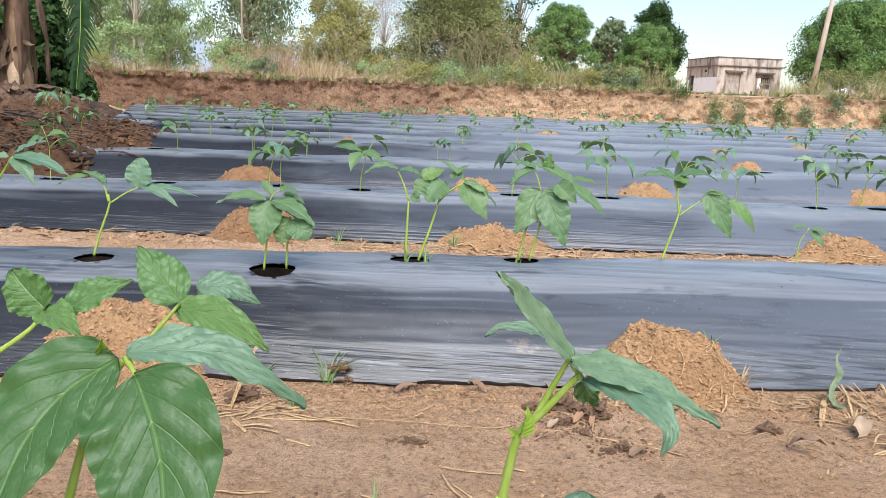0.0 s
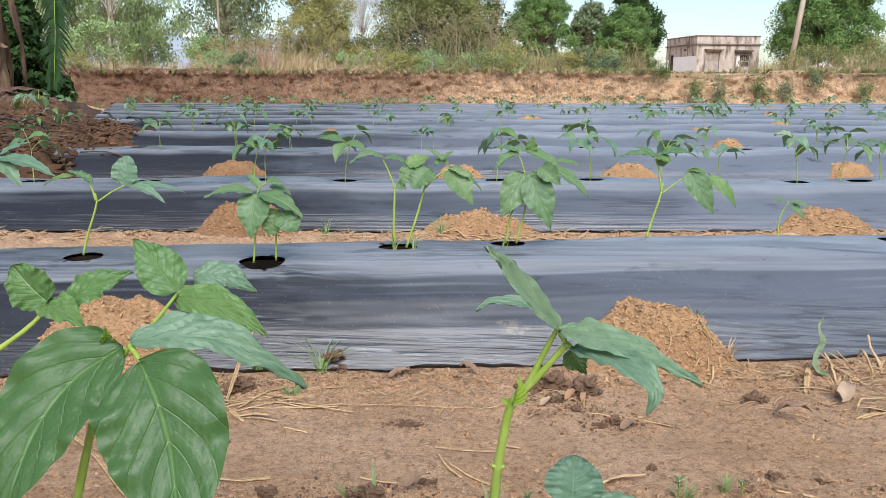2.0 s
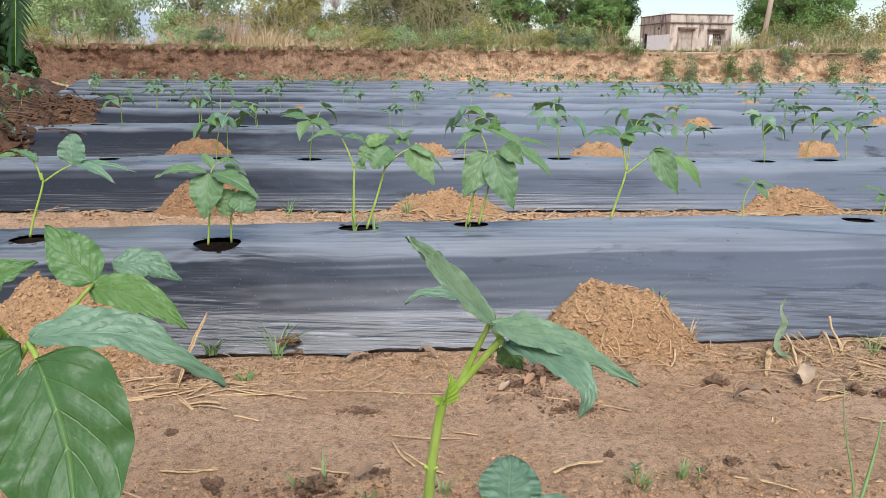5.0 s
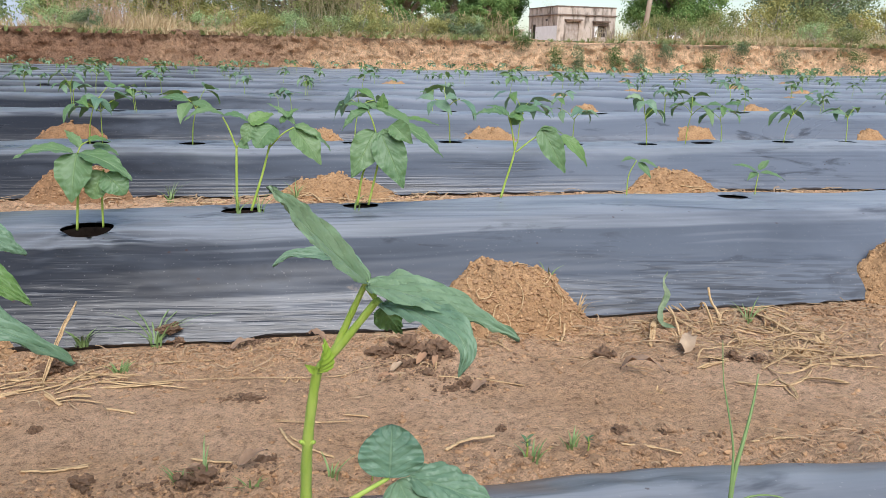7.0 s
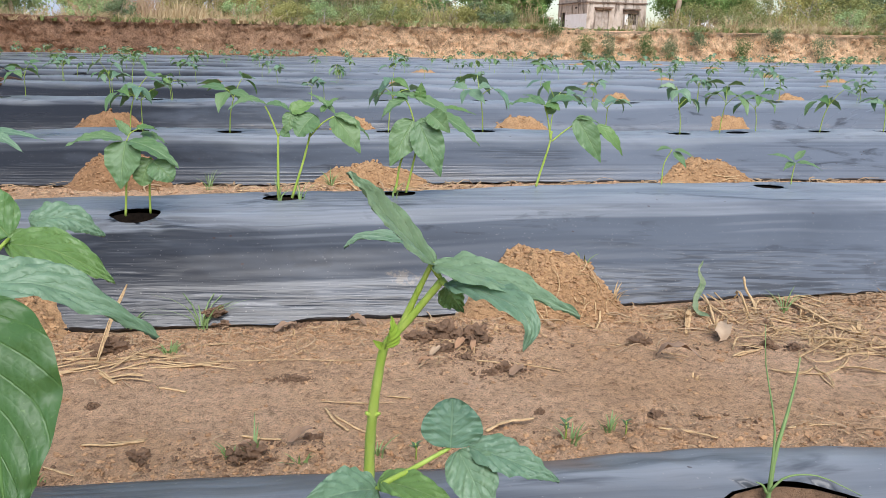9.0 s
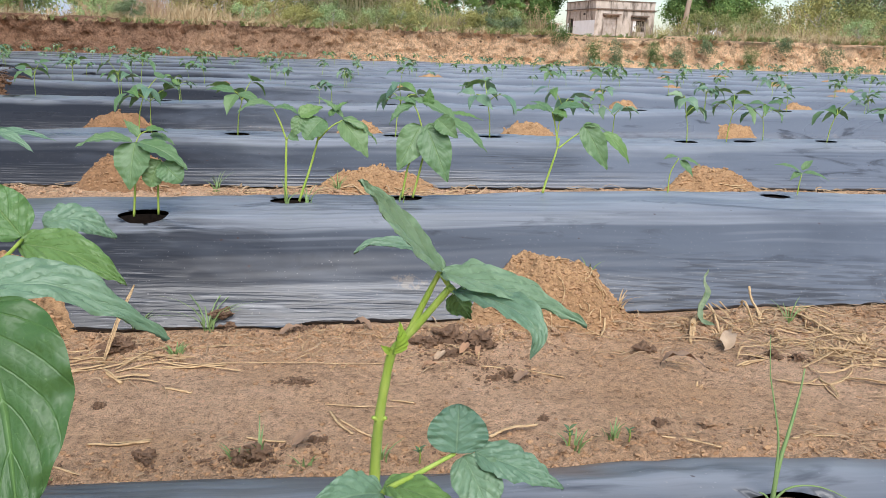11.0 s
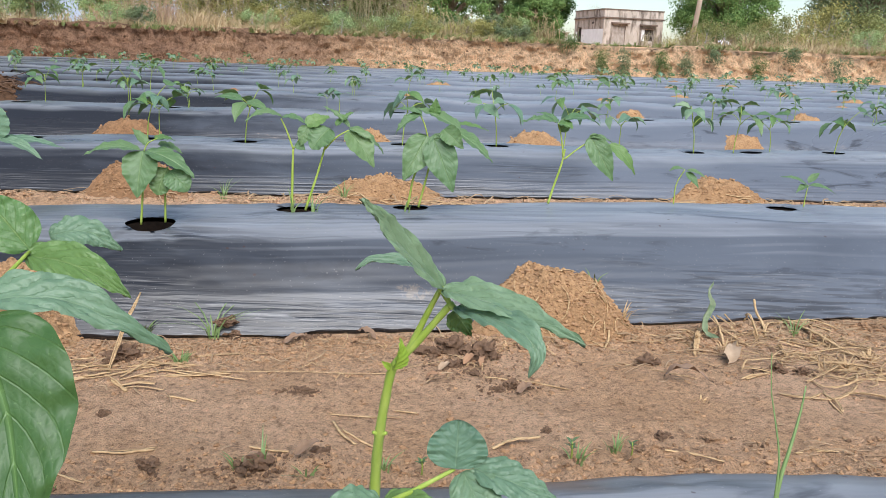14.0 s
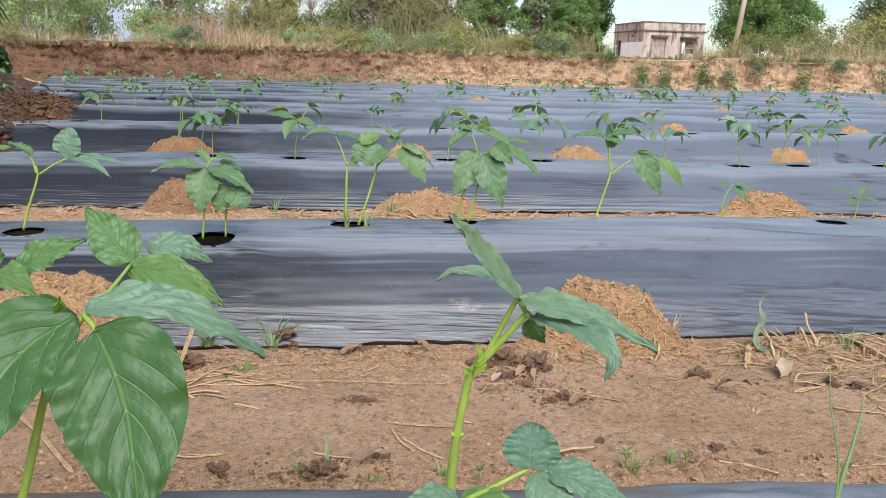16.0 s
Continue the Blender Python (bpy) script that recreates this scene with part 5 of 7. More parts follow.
M_PALE_LEAF = plain("pale_dry_leaf", (0.33, 0.225, 0.14), (0.46, 0.34, 0.23), 40, 0.9, 0.3, 0.002)
M_GREY_LEAF = plain("grey_brown_leaf", (0.20, 0.125, 0.078), (0.32, 0.215, 0.145), 40, 0.9, 0.3, 0.002)
dry_leaf(0.606, 1.105, 0.075, 0.024, 1.05, M_PALE_LEAF, "pale papery dry leaf lying on the soil", 0.1, 0.008)
dry_leaf(0.490, 1.072, 0.075, 0.018, -0.75, M_GREY_LEAF, "curled grey-brown leaf lying on the soil")
dry_leaf(0.150, 1.105, 0.036, 0.010, 0.8, M_PALE_LEAF, "pale papery dry leaf beside manure lumps", 0.1)
dry_leaf(0.190, 1.120, 0.036, 0.011, 0.9, M_DRYLEAF, "brown dry leaf beside manure lumps")
dry_leaf(0.130, 1.080, 0.032, 0.010, -0.3, M_DRYLEAF, "brown dry leaf beside manure lumps")
dry_leaf(0.215, 1.110, 0.032, 0.009, 1.4, M_DRYLEAF, "brown dry leaf beside manure lumps")
dry_leaf(0.255, 1.025, 0.035, 0.012, 0.5, M_GREY_LEAF, "brown dry leaf beside manure lumps")
dry_leaf(-0.10, 0.842, 0.040, 0.012, 0.1, M_GREY_LEAF, "brown dry leaf among weeds")
dry_leaf(-0.04, 0.835, 0.040, 0.012, 0.6, M_GREY_LEAF, "brown dry leaf among weeds")
dry_leaf(0.06, 1.215, 0.040, 0.012, 2.5, M_GREY_LEAF, "brown dry leaf along the film edge")
dry_leaf(-0.09, 1.225, 0.045, 0.012, 0.3, M_GREY_LEAF, "brown dry leaf along the film edge")
# a fading ribbon of leaf that hangs over the film edge, and the straw round it
M_FADED = plain("faded_leaf", (0.10, 0.15, 0.075), (0.24, 0.28, 0.17), 60, 0.7, 0.3, 0.002)
gv, gf, guv = leaf_mesh((0.004, -0.030, 0.004), ((-0.016, -0.012, 0.006), (-0.014, 0.006, 0.024), (0.004, 0.020, 0.046), (0.002, 0.030, 0.066), (0.012, 0.036, 0.086)), 0.014, (0.6, -1, 0.4), 0.0, 0.8, 0.05, 22, 7, 0, 1.0)
tagged(mesh_object("fallen_leaf", gv, gf, M_FADED, uvs=guv), "fading green ribbon of leaf hanging over the film edge", "leaf").location = (0.640, 1.245, surface(0.640, 1.245))
rc = random.Random(57)


def fibre(x, y, ln, curl, r):
    """A curled dry fibre that lies loosely on the soil."""
    a, pts = rc.uniform(0, 6.3), []
    for q in range(6):
        pts.append((x, y, abs(rc.gauss(0, 0.005)) * (0 < q < 5)))
        x, y, a = x + math.cos(a) * ln / 5, y + math.sin(a) * ln / 5 * 0.7, a + curl * rc.uniform(0.5, 1.3)
    straw(pts, r, "dry_fibre", "curled bleached fibre of dry grass on the soil")


for i in range(22):
    fibre(rc.gauss(0.82, 0.10), rc.gauss(1.16, 0.045), rc.uniform(0.05, 0.14), rc.choice((-1, 1)) * rc.uniform(0.1, 0.7), rc.uniform(0.0007, 0.0017))
for i in range(14):
    fibre(rc.gauss(0.64, 0.03), rc.gauss(1.235, 0.015), rc.uniform(0.03, 0.08), rc.uniform(-0.5, 0.5), rc.uniform(0.0007, 0.0014))
for i in range(16):
    fibre(rc.uniform(0.30, 0.50), rc.uniform(1.17, 1.27), rc.uniform(0.03, 0.08), rc.choice((-1, 1)) * rc.uniform(0.3, 0.9), rc.uniform(0.0006, 0.0012))
for i in range(20):
    fibre(rc.uniform(-0.1, 0.32), rc.uniform(1.08, 1.24), rc.uniform(0.02, 0.06), rc.choice((-1, 1)) * rc.uniform(0.2, 0.9), rc.uniform(0.0005, 0.0011))

# the tangle of straw at the film edge, the stalks round the hanging ribbon of leaf and a long dry stem
for pts, r in ((((0.806, 1.300, 0.006), (0.822, 1.225, 0.010), (0.838, 1.172, 0.004), (0.862, 1.128)), 0.0046), (((0.800, 1.306), (0.836, 1.293, 0.008), (0.871, 1.256)), 0.0034), (((0.790, 1.300), (0.840, 1.275, 0.010), (0.885, 1.262)), 0.0026),
               (((0.801, 1.306), (0.765, 1.280, 0.006), (0.735, 1.240)), 0.0022), (((0.742, 1.300, 0.045), (0.744, 1.290, 0.024), (0.748, 1.265, 0.006), (0.733, 1.228)), 0.0026),
               (((0.650, 1.295), (0.615, 1.235, 0.005), (0.590, 1.180)), 0.0028), (((0.646, 1.290), (0.606, 1.225, 0.004), (0.576, 1.157)), 0.0024), (((0.668, 1.300, 0.02), (0.660, 1.255, 0.008), (0.648, 1.206)), 0.0026), (((0.675, 1.300, 0.02), (0.682, 1.25, 0.008), (0.672, 1.205)), 0.0018), (((0.690, 1.302, 0.022), (0.692, 1.262, 0.006)), 0.0018), (((0.660, 1.298, 0.018), (0.664, 1.24, 0.006), (0.690, 1.19)), 0.0016),
               (((0.710, 1.041), (0.711, 1.018, 0.004), (0.732, 1.012, 0.006), (0.762, 1.021, 0.01), (0.793, 1.061, 0.004)), 0.0020), (((0.741, 1.005), (0.765, 0.992, 0.004), (0.800, 0.980)), 0.0034), (((0.770, 1.052), (0.834, 1.055)), 0.0026), (((0.638, 1.007), (0.659, 0.989, 0.003), (0.680, 0.992), (0.704, 1.006)), 0.0018), (((0.713, 1.245), (0.744, 1.202, 0.004), (0.778, 1.190)), 0.0024), (((0.606, 1.060), (0.630, 1.073, 0.003), (0.655, 1.076)), 0.0024)):
    straw(pts, r)
straw(((-0.191, 1.108), (-0.068, 1.099, 0.003), (0.063, 1.089), (0.111, 1.106, 0.004), (0.165, 1.140)), 0.0009, "straw", "long thin dry stem lying across the trodden soil")
straw(((0.704, 1.007), (0.706, 0.975, 0.003), (0.698, 0.947)), 0.0018, "straw", "short dark dry stem lying on the soil")
straw(((-0.515, 1.000), (-0.452, 0.933, 0.004), (-0.368, 0.827)), 0.0024, "straw", "long dry grass blade lying on the soil")
for i in range(34):
    fibre(rc.gauss(0.785, 0.035), rc.gauss(1.085, 0.024), rc.uniform(0.04, 0.10), rc.choice((-1, 1)) * rc.uniform(0.4, 1.1), rc.uniform(0.0006, 0.0014))
for i in range(14):
    fibre(rc.uniform(0.70, 0.92), rc.uniform(1.12, 1.27), rc.uniform(0.04, 0.10), rc.uniform(-0.5, 0.5), rc.uniform(0.0006, 0.0013))

# the grass seedling in the hole of the near bed
grass = thing("grass_seedling", (0.3364, 0.495, 0.1375), "tall thin grass seedling in a planting hole", "grass")
for pts, w in ((((0.0, 0.0, -0.0192), (0.0038, 0.0048, 0.0284), (0.0146, 0.0144, 0.0547), (0.0243, 0.0241, 0.0769), (0.0286, 0.0289, 0.0963)), 0.0022), (((0.0, 0.0, -0.0192), (0.0024, 0.0048, 0.033), (0.0045, 0.0115, 0.0521), (0.0038, 0.0241, 0.0778), (0.0018, 0.0289, 0.0937), (0.0009, 0.0337, 0.122)), 0.0012), (((0.0008, 0.0, 0.0046), (0.0104, 0.0, 0.0147), (0.0235, -0.0029, 0.0185), (0.0382, -0.0077, 0.0172), (0.0666, -0.0144, 0.004)), 0.0011), (((-0.0016, 0.0, 0.0029), (-0.0056, 0.0, 0.0096), (-0.0112, 0.0, 0.0128)), 0.0014)):
    cp = curve_points(pts, 10)
    v, f = tube(cp, [w * (1 - 0.75 * i / 9) for i in range(10)], 6)
    mesh_object("blade", v, f, M_WEED, grass)
bm = blob(0.0022, 3.0, 2)
bmesh.ops.translate(bm, verts=bm.verts, vec=(0.0009, 0.0337, 0.1235))
part("seed_head", bm, M_CLOD, grass, "small dark seed head")


# crumbs and chaff too small to count
def crumbs():
    rng = random.Random(11)
    verts, faces = [], []
    bm = bmesh.new()
    bmesh.ops.create_icosphere(bm, subdivisions=1, radius=1.0)
    base = [v.co.copy() for v in bm.verts]
    tri = [tuple(v.index for v in f.verts) for f in bm.faces]
    bm.free()
    for i in range(20000):
        u = rng.random()
        x = rng.uniform(-0.75, 1.15)
        if u < 0.5:
            y = 1.245 + 0.075 * x - abs(rng.gauss(0, 0.075))
        elif u < 0.75:
            y = 0.76 + abs(rng.gauss(0, 0.06))
        elif u < 0.82:
            y = rng.uniform(0.76, 1.24)
        else:
            cx, cy, w = rng.choice(((0.405, 1.31, 0.13), (-0.56, 1.27, 0.14), (0.405, 1.31, 0.13), (0.085, 2.46, 0.14), (-0.65, 2.46, 0.14), (1.2, 2.47, 0.13)))
            x, y = cx + rng.uniform(-1, 1) * w, cy - rng.uniform(-0.4, 1.0) * 0.1
        r = 0.0007 + 0.0034 * rng.random() ** (3.6 if u < 0.75 else 7 if u < 0.82 else 2.6) * (1.3 if u < 0.75 else 1.7)
        z = ground_height(x, y)
        for m in MOUNDS[:6]:
            z = max(z, mound_height(m, x, y) or z)
        if z < surface(x, y) - 0.004:
            continue
        o = Vector((x, y, z))
        k = len(verts)
        q = Matrix.Rotation(rng.uniform(0, 6.3), 3, "Z")
        flat, long = rng.uniform(0.3, 0.7), rng.uniform(0.6, 1.0)
        verts += [o + q @ Vector((b.x, b.y * long, b.z * flat)) * r * rng.uniform(0.55, 1.35) for b in base]
        faces += [(a + k, b + k, c + k) for a, b, c in tri]
    tagged(mesh_object("soil_crumbs", verts, faces, M_CRUMB, smooth=False), "loose crumbs of dry brown soil", "soil crumbs", kind="stuff")
    verts, faces = [], []
    for i in range(1400):
        u = rng.random()
        x = rng.uniform(-0.7, 1.15) if u < 0.55 else rng.gauss(0.80, 0.13)
        y = 1.24 + 0.075 * x - abs(rng.gauss(0, 0.06 if u < 0.55 else 0.09)) if u < 0.8 else 0.77 + abs(rng.gauss(0, 0.05))
        if rng.random() < 0.12:
            y = rng.uniform(0.8, 1.2)
        if i % 4 == 0:
            x, y = rng.uniform(-1.6, 2.4), rng.uniform(2.30, 2.45)
        a, ln, w = rng.uniform(0, 6.3), 0.008 + 0.045 * rng.random() ** 2, rng.uniform(0.0004, 0.0013)
        if y > 2:
            ln, w = ln * 2.0, w * 2.2
        d = Vector((math.cos(a), math.sin(a) * 0.7, rng.uniform(-0.05, 0.2)))
        z0 = ground_height(x, y) + 0.002
        sd = Vector((-d.y, d.x, 0)).normalized()
        bow = Vector((rng.gauss(0, 1), rng.gauss(0, 1), abs(rng.gauss(0, 0.6)))) * ln * 0.14
        k = len(verts)
        for i2 in range(4):
            t = i2 / 3
            p = Vector((x, y, z0)) + d * ln * t + bow * 4 * t * (1 - t)
            verts += [p - sd * w, p + Vector((0, 0, w)), p + sd * w]
        for i2 in range(3):
            b = k + 3 * i2
            faces += [(b, b + 1, b + 4, b + 3), (b + 1, b + 2, b + 5, b + 4)]
    tagged(mesh_object("straw_chaff", verts, faces, M_STRAW_STUFF), "scattered dry straw chaff and twigs on the soil", "chaff", kind="stuff")


def lumps():
    """Larger loose lumps of earth along the film edges, and tangled roots."""
    rng = random.Random(23)
    bm = bmesh.new()
    bmesh.ops.create_icosphere(bm, subdivisions=2, radius=1.0)
    base = [v.co.copy() for v in bm.verts]
    tri = [tuple(v.index for v in f.verts) for f in bm.faces]
    bm.free()
    verts, faces = [], []
    for i in range(900):
        u = rng.random()
        x = rng.uniform(-0.7, 1.1)
        y = 1.25 + 0.075 * x - abs(rng.gauss(0, 0.05)) if u < 0.5 else 0.78 + abs(rng.gauss(0, 0.04))
        if u > 0.55:
            x, y = rng.uniform(-1.6, 2.2), rng.uniform(2.30, 2.45)
        if rng.random() < 0.1:
            y = rng.uniform(0.85, 1.2)
        r = 0.002 + 0.0055 * rng.random() ** 3.5 + (0.005 if y > 2 else 0)
        o = Vector((x, y, ground_height(x, y) - r * 0.1))
        k, sd = len(verts), rng.uniform(0, 50)
        for b in base:
            q = 1 + 0.9 * noise.noise(b * 1.5 + Vector((sd, 0, 0))) + 0.8 * noise.noise(b * 4 + Vector((0, sd, 0)))
            verts.append(o + Vector((b.x * q, b.y * q, b.z * q * 0.65)) * r)
        faces += [(a + k, b + k, c + k) for a, b, c in tri]
    tagged(mesh_object("soil_lumps", verts, faces, M_SOIL, smooth=False), "loose lumps of dry brown earth along the film edges", "soil lumps", kind="stuff")
    verts, faces = [], []
    for i in range(75):
        x, y = rng.gauss(0.80, 0.09), rng.gauss(1.12, 0.035)
        if i > 50:
            x, y = rng.uniform(0.3, 0.75), 1.24 + 0.05 * rng.random() - abs(rng.gauss(0, 0.07))
        a = rng.uniform(0, 6.3)
        pts = []
        for j in range(4):
            a += rng.gauss(0, 0.9)
            x += math.cos(a) * rng.uniform(0.012, 0.035)
            y += math.sin(a) * rng.uniform(0.006, 0.02)
            pts.append((x, y, max(surface(x, y), ground_height(x, y)) + 0.002 + abs(rng.gauss(0, 0.005))))
        cp = curve_points(pts, 10)
        v, f = tube(cp, rng.uniform(0.0004, 0.0012), 4, len(verts))
        verts += v
        faces += f
    tagged(mesh_object("dry_roots", verts, faces, M_STRAW_STUFF), "tangled dry roots and straw on the soil", "roots", kind="stuff")


def crumb_material():
    k = Mat("soil_crumb")
    c = k.mix(k.island(), (0.47, 0.29, 0.158), (0.30, 0.172, 0.09))
    c = k.mix(k.ramp(k.noise(160, 4, 0.7), [(0.4, (0, 0, 0)), (0.7, (0.7, 0.7, 0.7))]), c, (0.25, 0.145, 0.08))
    return k.done(c, 0.95, k.bump(k.noise(300, 3), 0.4, 0.002), 0.1)


M_CRUMB = crumb_material()
M_CHUNK = plain("heap_crumb", (0.33, 0.193, 0.098), (0.46, 0.282, 0.146), 90, 0.95, 0.5, 0.003, 0.1, by_island=0.15)


def manure():
    """Fine dark manure and litter trodden into the furrow."""
    rng = random.Random(83)
    bm = bmesh.new()
    bmesh.ops.create_icosphere(bm, subdivisions=1, radius=1.0)
    base = [q.co.copy() for q in bm.verts]
    tri = [tuple(q.index for q in fc.verts) for fc in bm.faces]
    bm.free()
    spots = ((0.19, 1.135, 0.05, 0.03, 9), (0.22, 1.09, 0.05, 0.025, 6), (0.25, 1.045, 0.025, 0.012, 4), (-0.31, 1.16, 0.05, 0.025, 5), (-0.18, 1.25, 0.03, 0.012, 4), (-0.05, 1.24, 0.025, 0.012, 3), (-0.04, 1.023, 0.022, 0.008, 3), (-0.08, 0.832, 0.05, 0.014, 6),
             (0.3, 0.82, 0.35, 0.022, 7), (-0.2, 0.82, 0.2, 0.022, 5), (0.7, 1.08, 0.05, 0.012, 3), (0.1, 1.22, 0.3, 0.02, 4), (0.45, 0.86, 0.15, 0.03, 3), (0.5, 1.14, 0.2, 0.04, 3))
    pool = [q for q in spots for _ in range(q[4])]
    verts, faces = [], []
    for i in range(1700):
        cx, cy, wx, wy, _ = rng.choice(pool)
        x, y = rng.gauss(cx, wx), rng.gauss(cy, wy)
        if y < 0.775 or y > 1.262 + 0.075 * x - 0.004:
            continue
        r, k = 0.0008 + 0.0034 * rng.random() ** 2.6, len(verts)
        o, q = Vector((x, y, ground_height(x, y) + r * 0.25)), Matrix.Rotation(rng.uniform(0, 6.3), 3, "Z")
        flat, long = rng.uniform(0.35, 0.8), rng.uniform(0.5, 1.0)
        verts += [o + q @ Vector((b.x, b.y * long, b.z * flat)) * r * rng.uniform(0.6, 1.35) for b in base]
        faces += [(a + k, b + k, c + k) for a, b, c in tri]
    tagged(mesh_object("manure_crumbs", verts, faces, M_CLOD, smooth=False), "dark crumbs of manure and litter on the soil", "manure", kind="stuff")


def chunks(darker):
    """Crumbly pieces lying over the soil heaps, too many to count."""
    rng = random.Random(47)
    bm = bmesh.new()
    bmesh.ops.create_icosphere(bm, subdivisions=1, radius=1.0)
    base = [q.co.copy() for q in bm.verts]
    tri = [tuple(q.index for q in fc.verts) for fc in bm.faces]
    bm.free()
    verts, faces = [], []
    for m in MOUNDS[:12]:
        x0, y0, rx, ry = m[:4]
        if far_left(x0, y0) != darker:
            continue
        size = 0.8 if y0 < 2 else 1.15 if y0 < 3 else 1.6
        for _ in range(1100 if y0 < 2 else 600 if y0 < 3 else 260):
            a, q = rng.uniform(0, 6.3), math.sqrt(rng.random())
            x, y = x0 + math.cos(a) * q * rx, y0 + math.sin(a) * q * ry
            z = mound_height(m, x, y)
            if z is None or z < surface(x, y) - 0.003:
                continue
            r, k = (0.0013 + 0.0058 * rng.random() ** 3.2) * size, len(verts)
            turn = Matrix.Rotation(rng.uniform(0, 6.3), 3, "Z") @ Matrix.Rotation(rng.uniform(-0.6, 0.6), 3, "X")
            flat, long = rng.uniform(0.45, 0.85), rng.uniform(0.55, 1.0)
            verts += [Vector((x, y, z + r * 0.15)) + turn @ Vector((b.x, b.y * long, b.z * flat)) * r * rng.uniform(0.45, 1.45) for b in base]
            faces += [(b + k, c + k, d + k) for b, c, d in tri]
    tagged(mesh_object("soil_chunks", verts, faces, M_MOUND_DARK if darker else M_CHUNK, smooth=False), "broken crumbs of brown soil lying on the heaps", "soil crumbs", kind="stuff")


manure()
crumbs()
lumps()
chunks(False)
chunks(True)


# ---------- grass and scrub on the bank ----------
def grass_belt(name, label, mat, spots, n, h, seed, lean=0.35, w=0.008):
    rng = random.Random(seed)
    verts, faces = [], []
    for _ in range(n // 4):
        x0, x1, y0, y1 = rng.choice(spots)
        x, y = rng.uniform(x0, x1), y0 + (y1 - y0) * rng.random() ** 1.5
        if noise.noise((x * 0.9, y * 0.9, seed)) < rng.uniform(-0.6, 0.15):
            continue
        z = max(ground_height(x, y), 0.76 if y > 15.99 else 0.0)
        tall = h * rng.uniform(0.45, 1.15) * (0.3 if 4.2 < x < 7.0 and y > 16.0 else 1.0) * (1 + 0.5 * noise.noise((x * 0.5, y, seed + 4)))
        wind = Vector((rng.gauss(0.1, 0.25), rng.gauss(0, 0.15), 0))
        for b in range(rng.randrange(9, 17)):
            a = rng.uniform(0, 6.3)
            ht = tall * rng.uniform(0.4, 1.0)
            d = (Vector((math.cos(a), math.sin(a), 0)) * rng.uniform(0.1, 1.2) + wind) * ht * lean
            side = Vector((1, rng.uniform(-0.5, 0.5), 0)) * w * rng.uniform(0.6, 1.2)
            k = len(verts)
            p = Vector((x + math.cos(a) * tall * 0.12, y + math.sin(a) * tall * 0.12, z - 0.02))
            q, t = p + d * 0.3 + Vector((0, 0, ht * 0.6)), p + d + Vector((0, 0, ht * (1.0 - 0.25 * lean * rng.random())))
            verts += [p - side, p + side, q - side * 0.8, q + side * 0.8, t]
            faces += [(k, k + 1, k + 3, k + 2), (k + 2, k + 3, k + 4)]
    tagged(mesh_object(name, verts, faces, mat), label, "grass", kind="stuff")


grass_belt("dry_grass", "bleached dry grass along the top of the bank", M_GRASS_DRY, [(-14, 18, 16.35, 19.5), (-6, 0, 16.5, 20), (6.5, 16, 16.35, 18.5)], 5200, 0.25, 21, 0.9, 0.006)
grass_belt("tall_dry_grass", "tall yellow-brown dry grass behind the bank", M_GRASS_DRY, [(-6.5, -0.5, 18, 21), (-4.5, -1.5, 17.5, 20), (7.5, 17, 17, 20)], 1900, 0.55, 25, 0.8, 0.006)
grass_belt("reddish_grass", "reddish dry grass on top of the bank", M_GRASS_PINK, [(-5.5, -4, 17.5, 20)], 320, 0.75, 22, 0.6, 0.006)
grass_belt("brown_brush", "tangled brown and olive brush behind the bank", M_BRUSH, [(-0.5, 4.6, 17.2, 21), (-12, -7, 16.8, 20), (7, 16, 17.5, 21)], 3600, 0.5, 26, 1.0, 0.007)
grass_belt("rough_grass", "low green and olive grass along the top of the bank", M_GRASS_GREEN, [(-14, 18, 16.05, 17), (-14, 18, 16.05, 18), (1, 12, 16.3, 20)], 4600, 0.17, 23, 1.0, 0.007)
grass_belt("bank_weeds", "green weeds growing along the foot of the bank", M_WEED, [(3.5, 14, 15.3, 15.85), (-8, 3, 15.5, 15.8), (4, 13, 15.2, 15.8)], 1300, 0.13, 24, 0.6, 0.012)


grass_belt("edge_grass", "dry grass and weeds hanging over the edge of the bank", M_GRASS_DRY, [(-10, 16, 16.02, 16.2)], 1500, 0.16, 27, 1.6, 0.007)
grass_belt("edge_weeds", "green weeds rooted along the edge of the bank", M_GRASS_GREEN, [(-10, 16, 15.98, 16.15), (4, 14, 15.95, 16.1)], 1500, 0.15, 28, 1.5, 0.009)


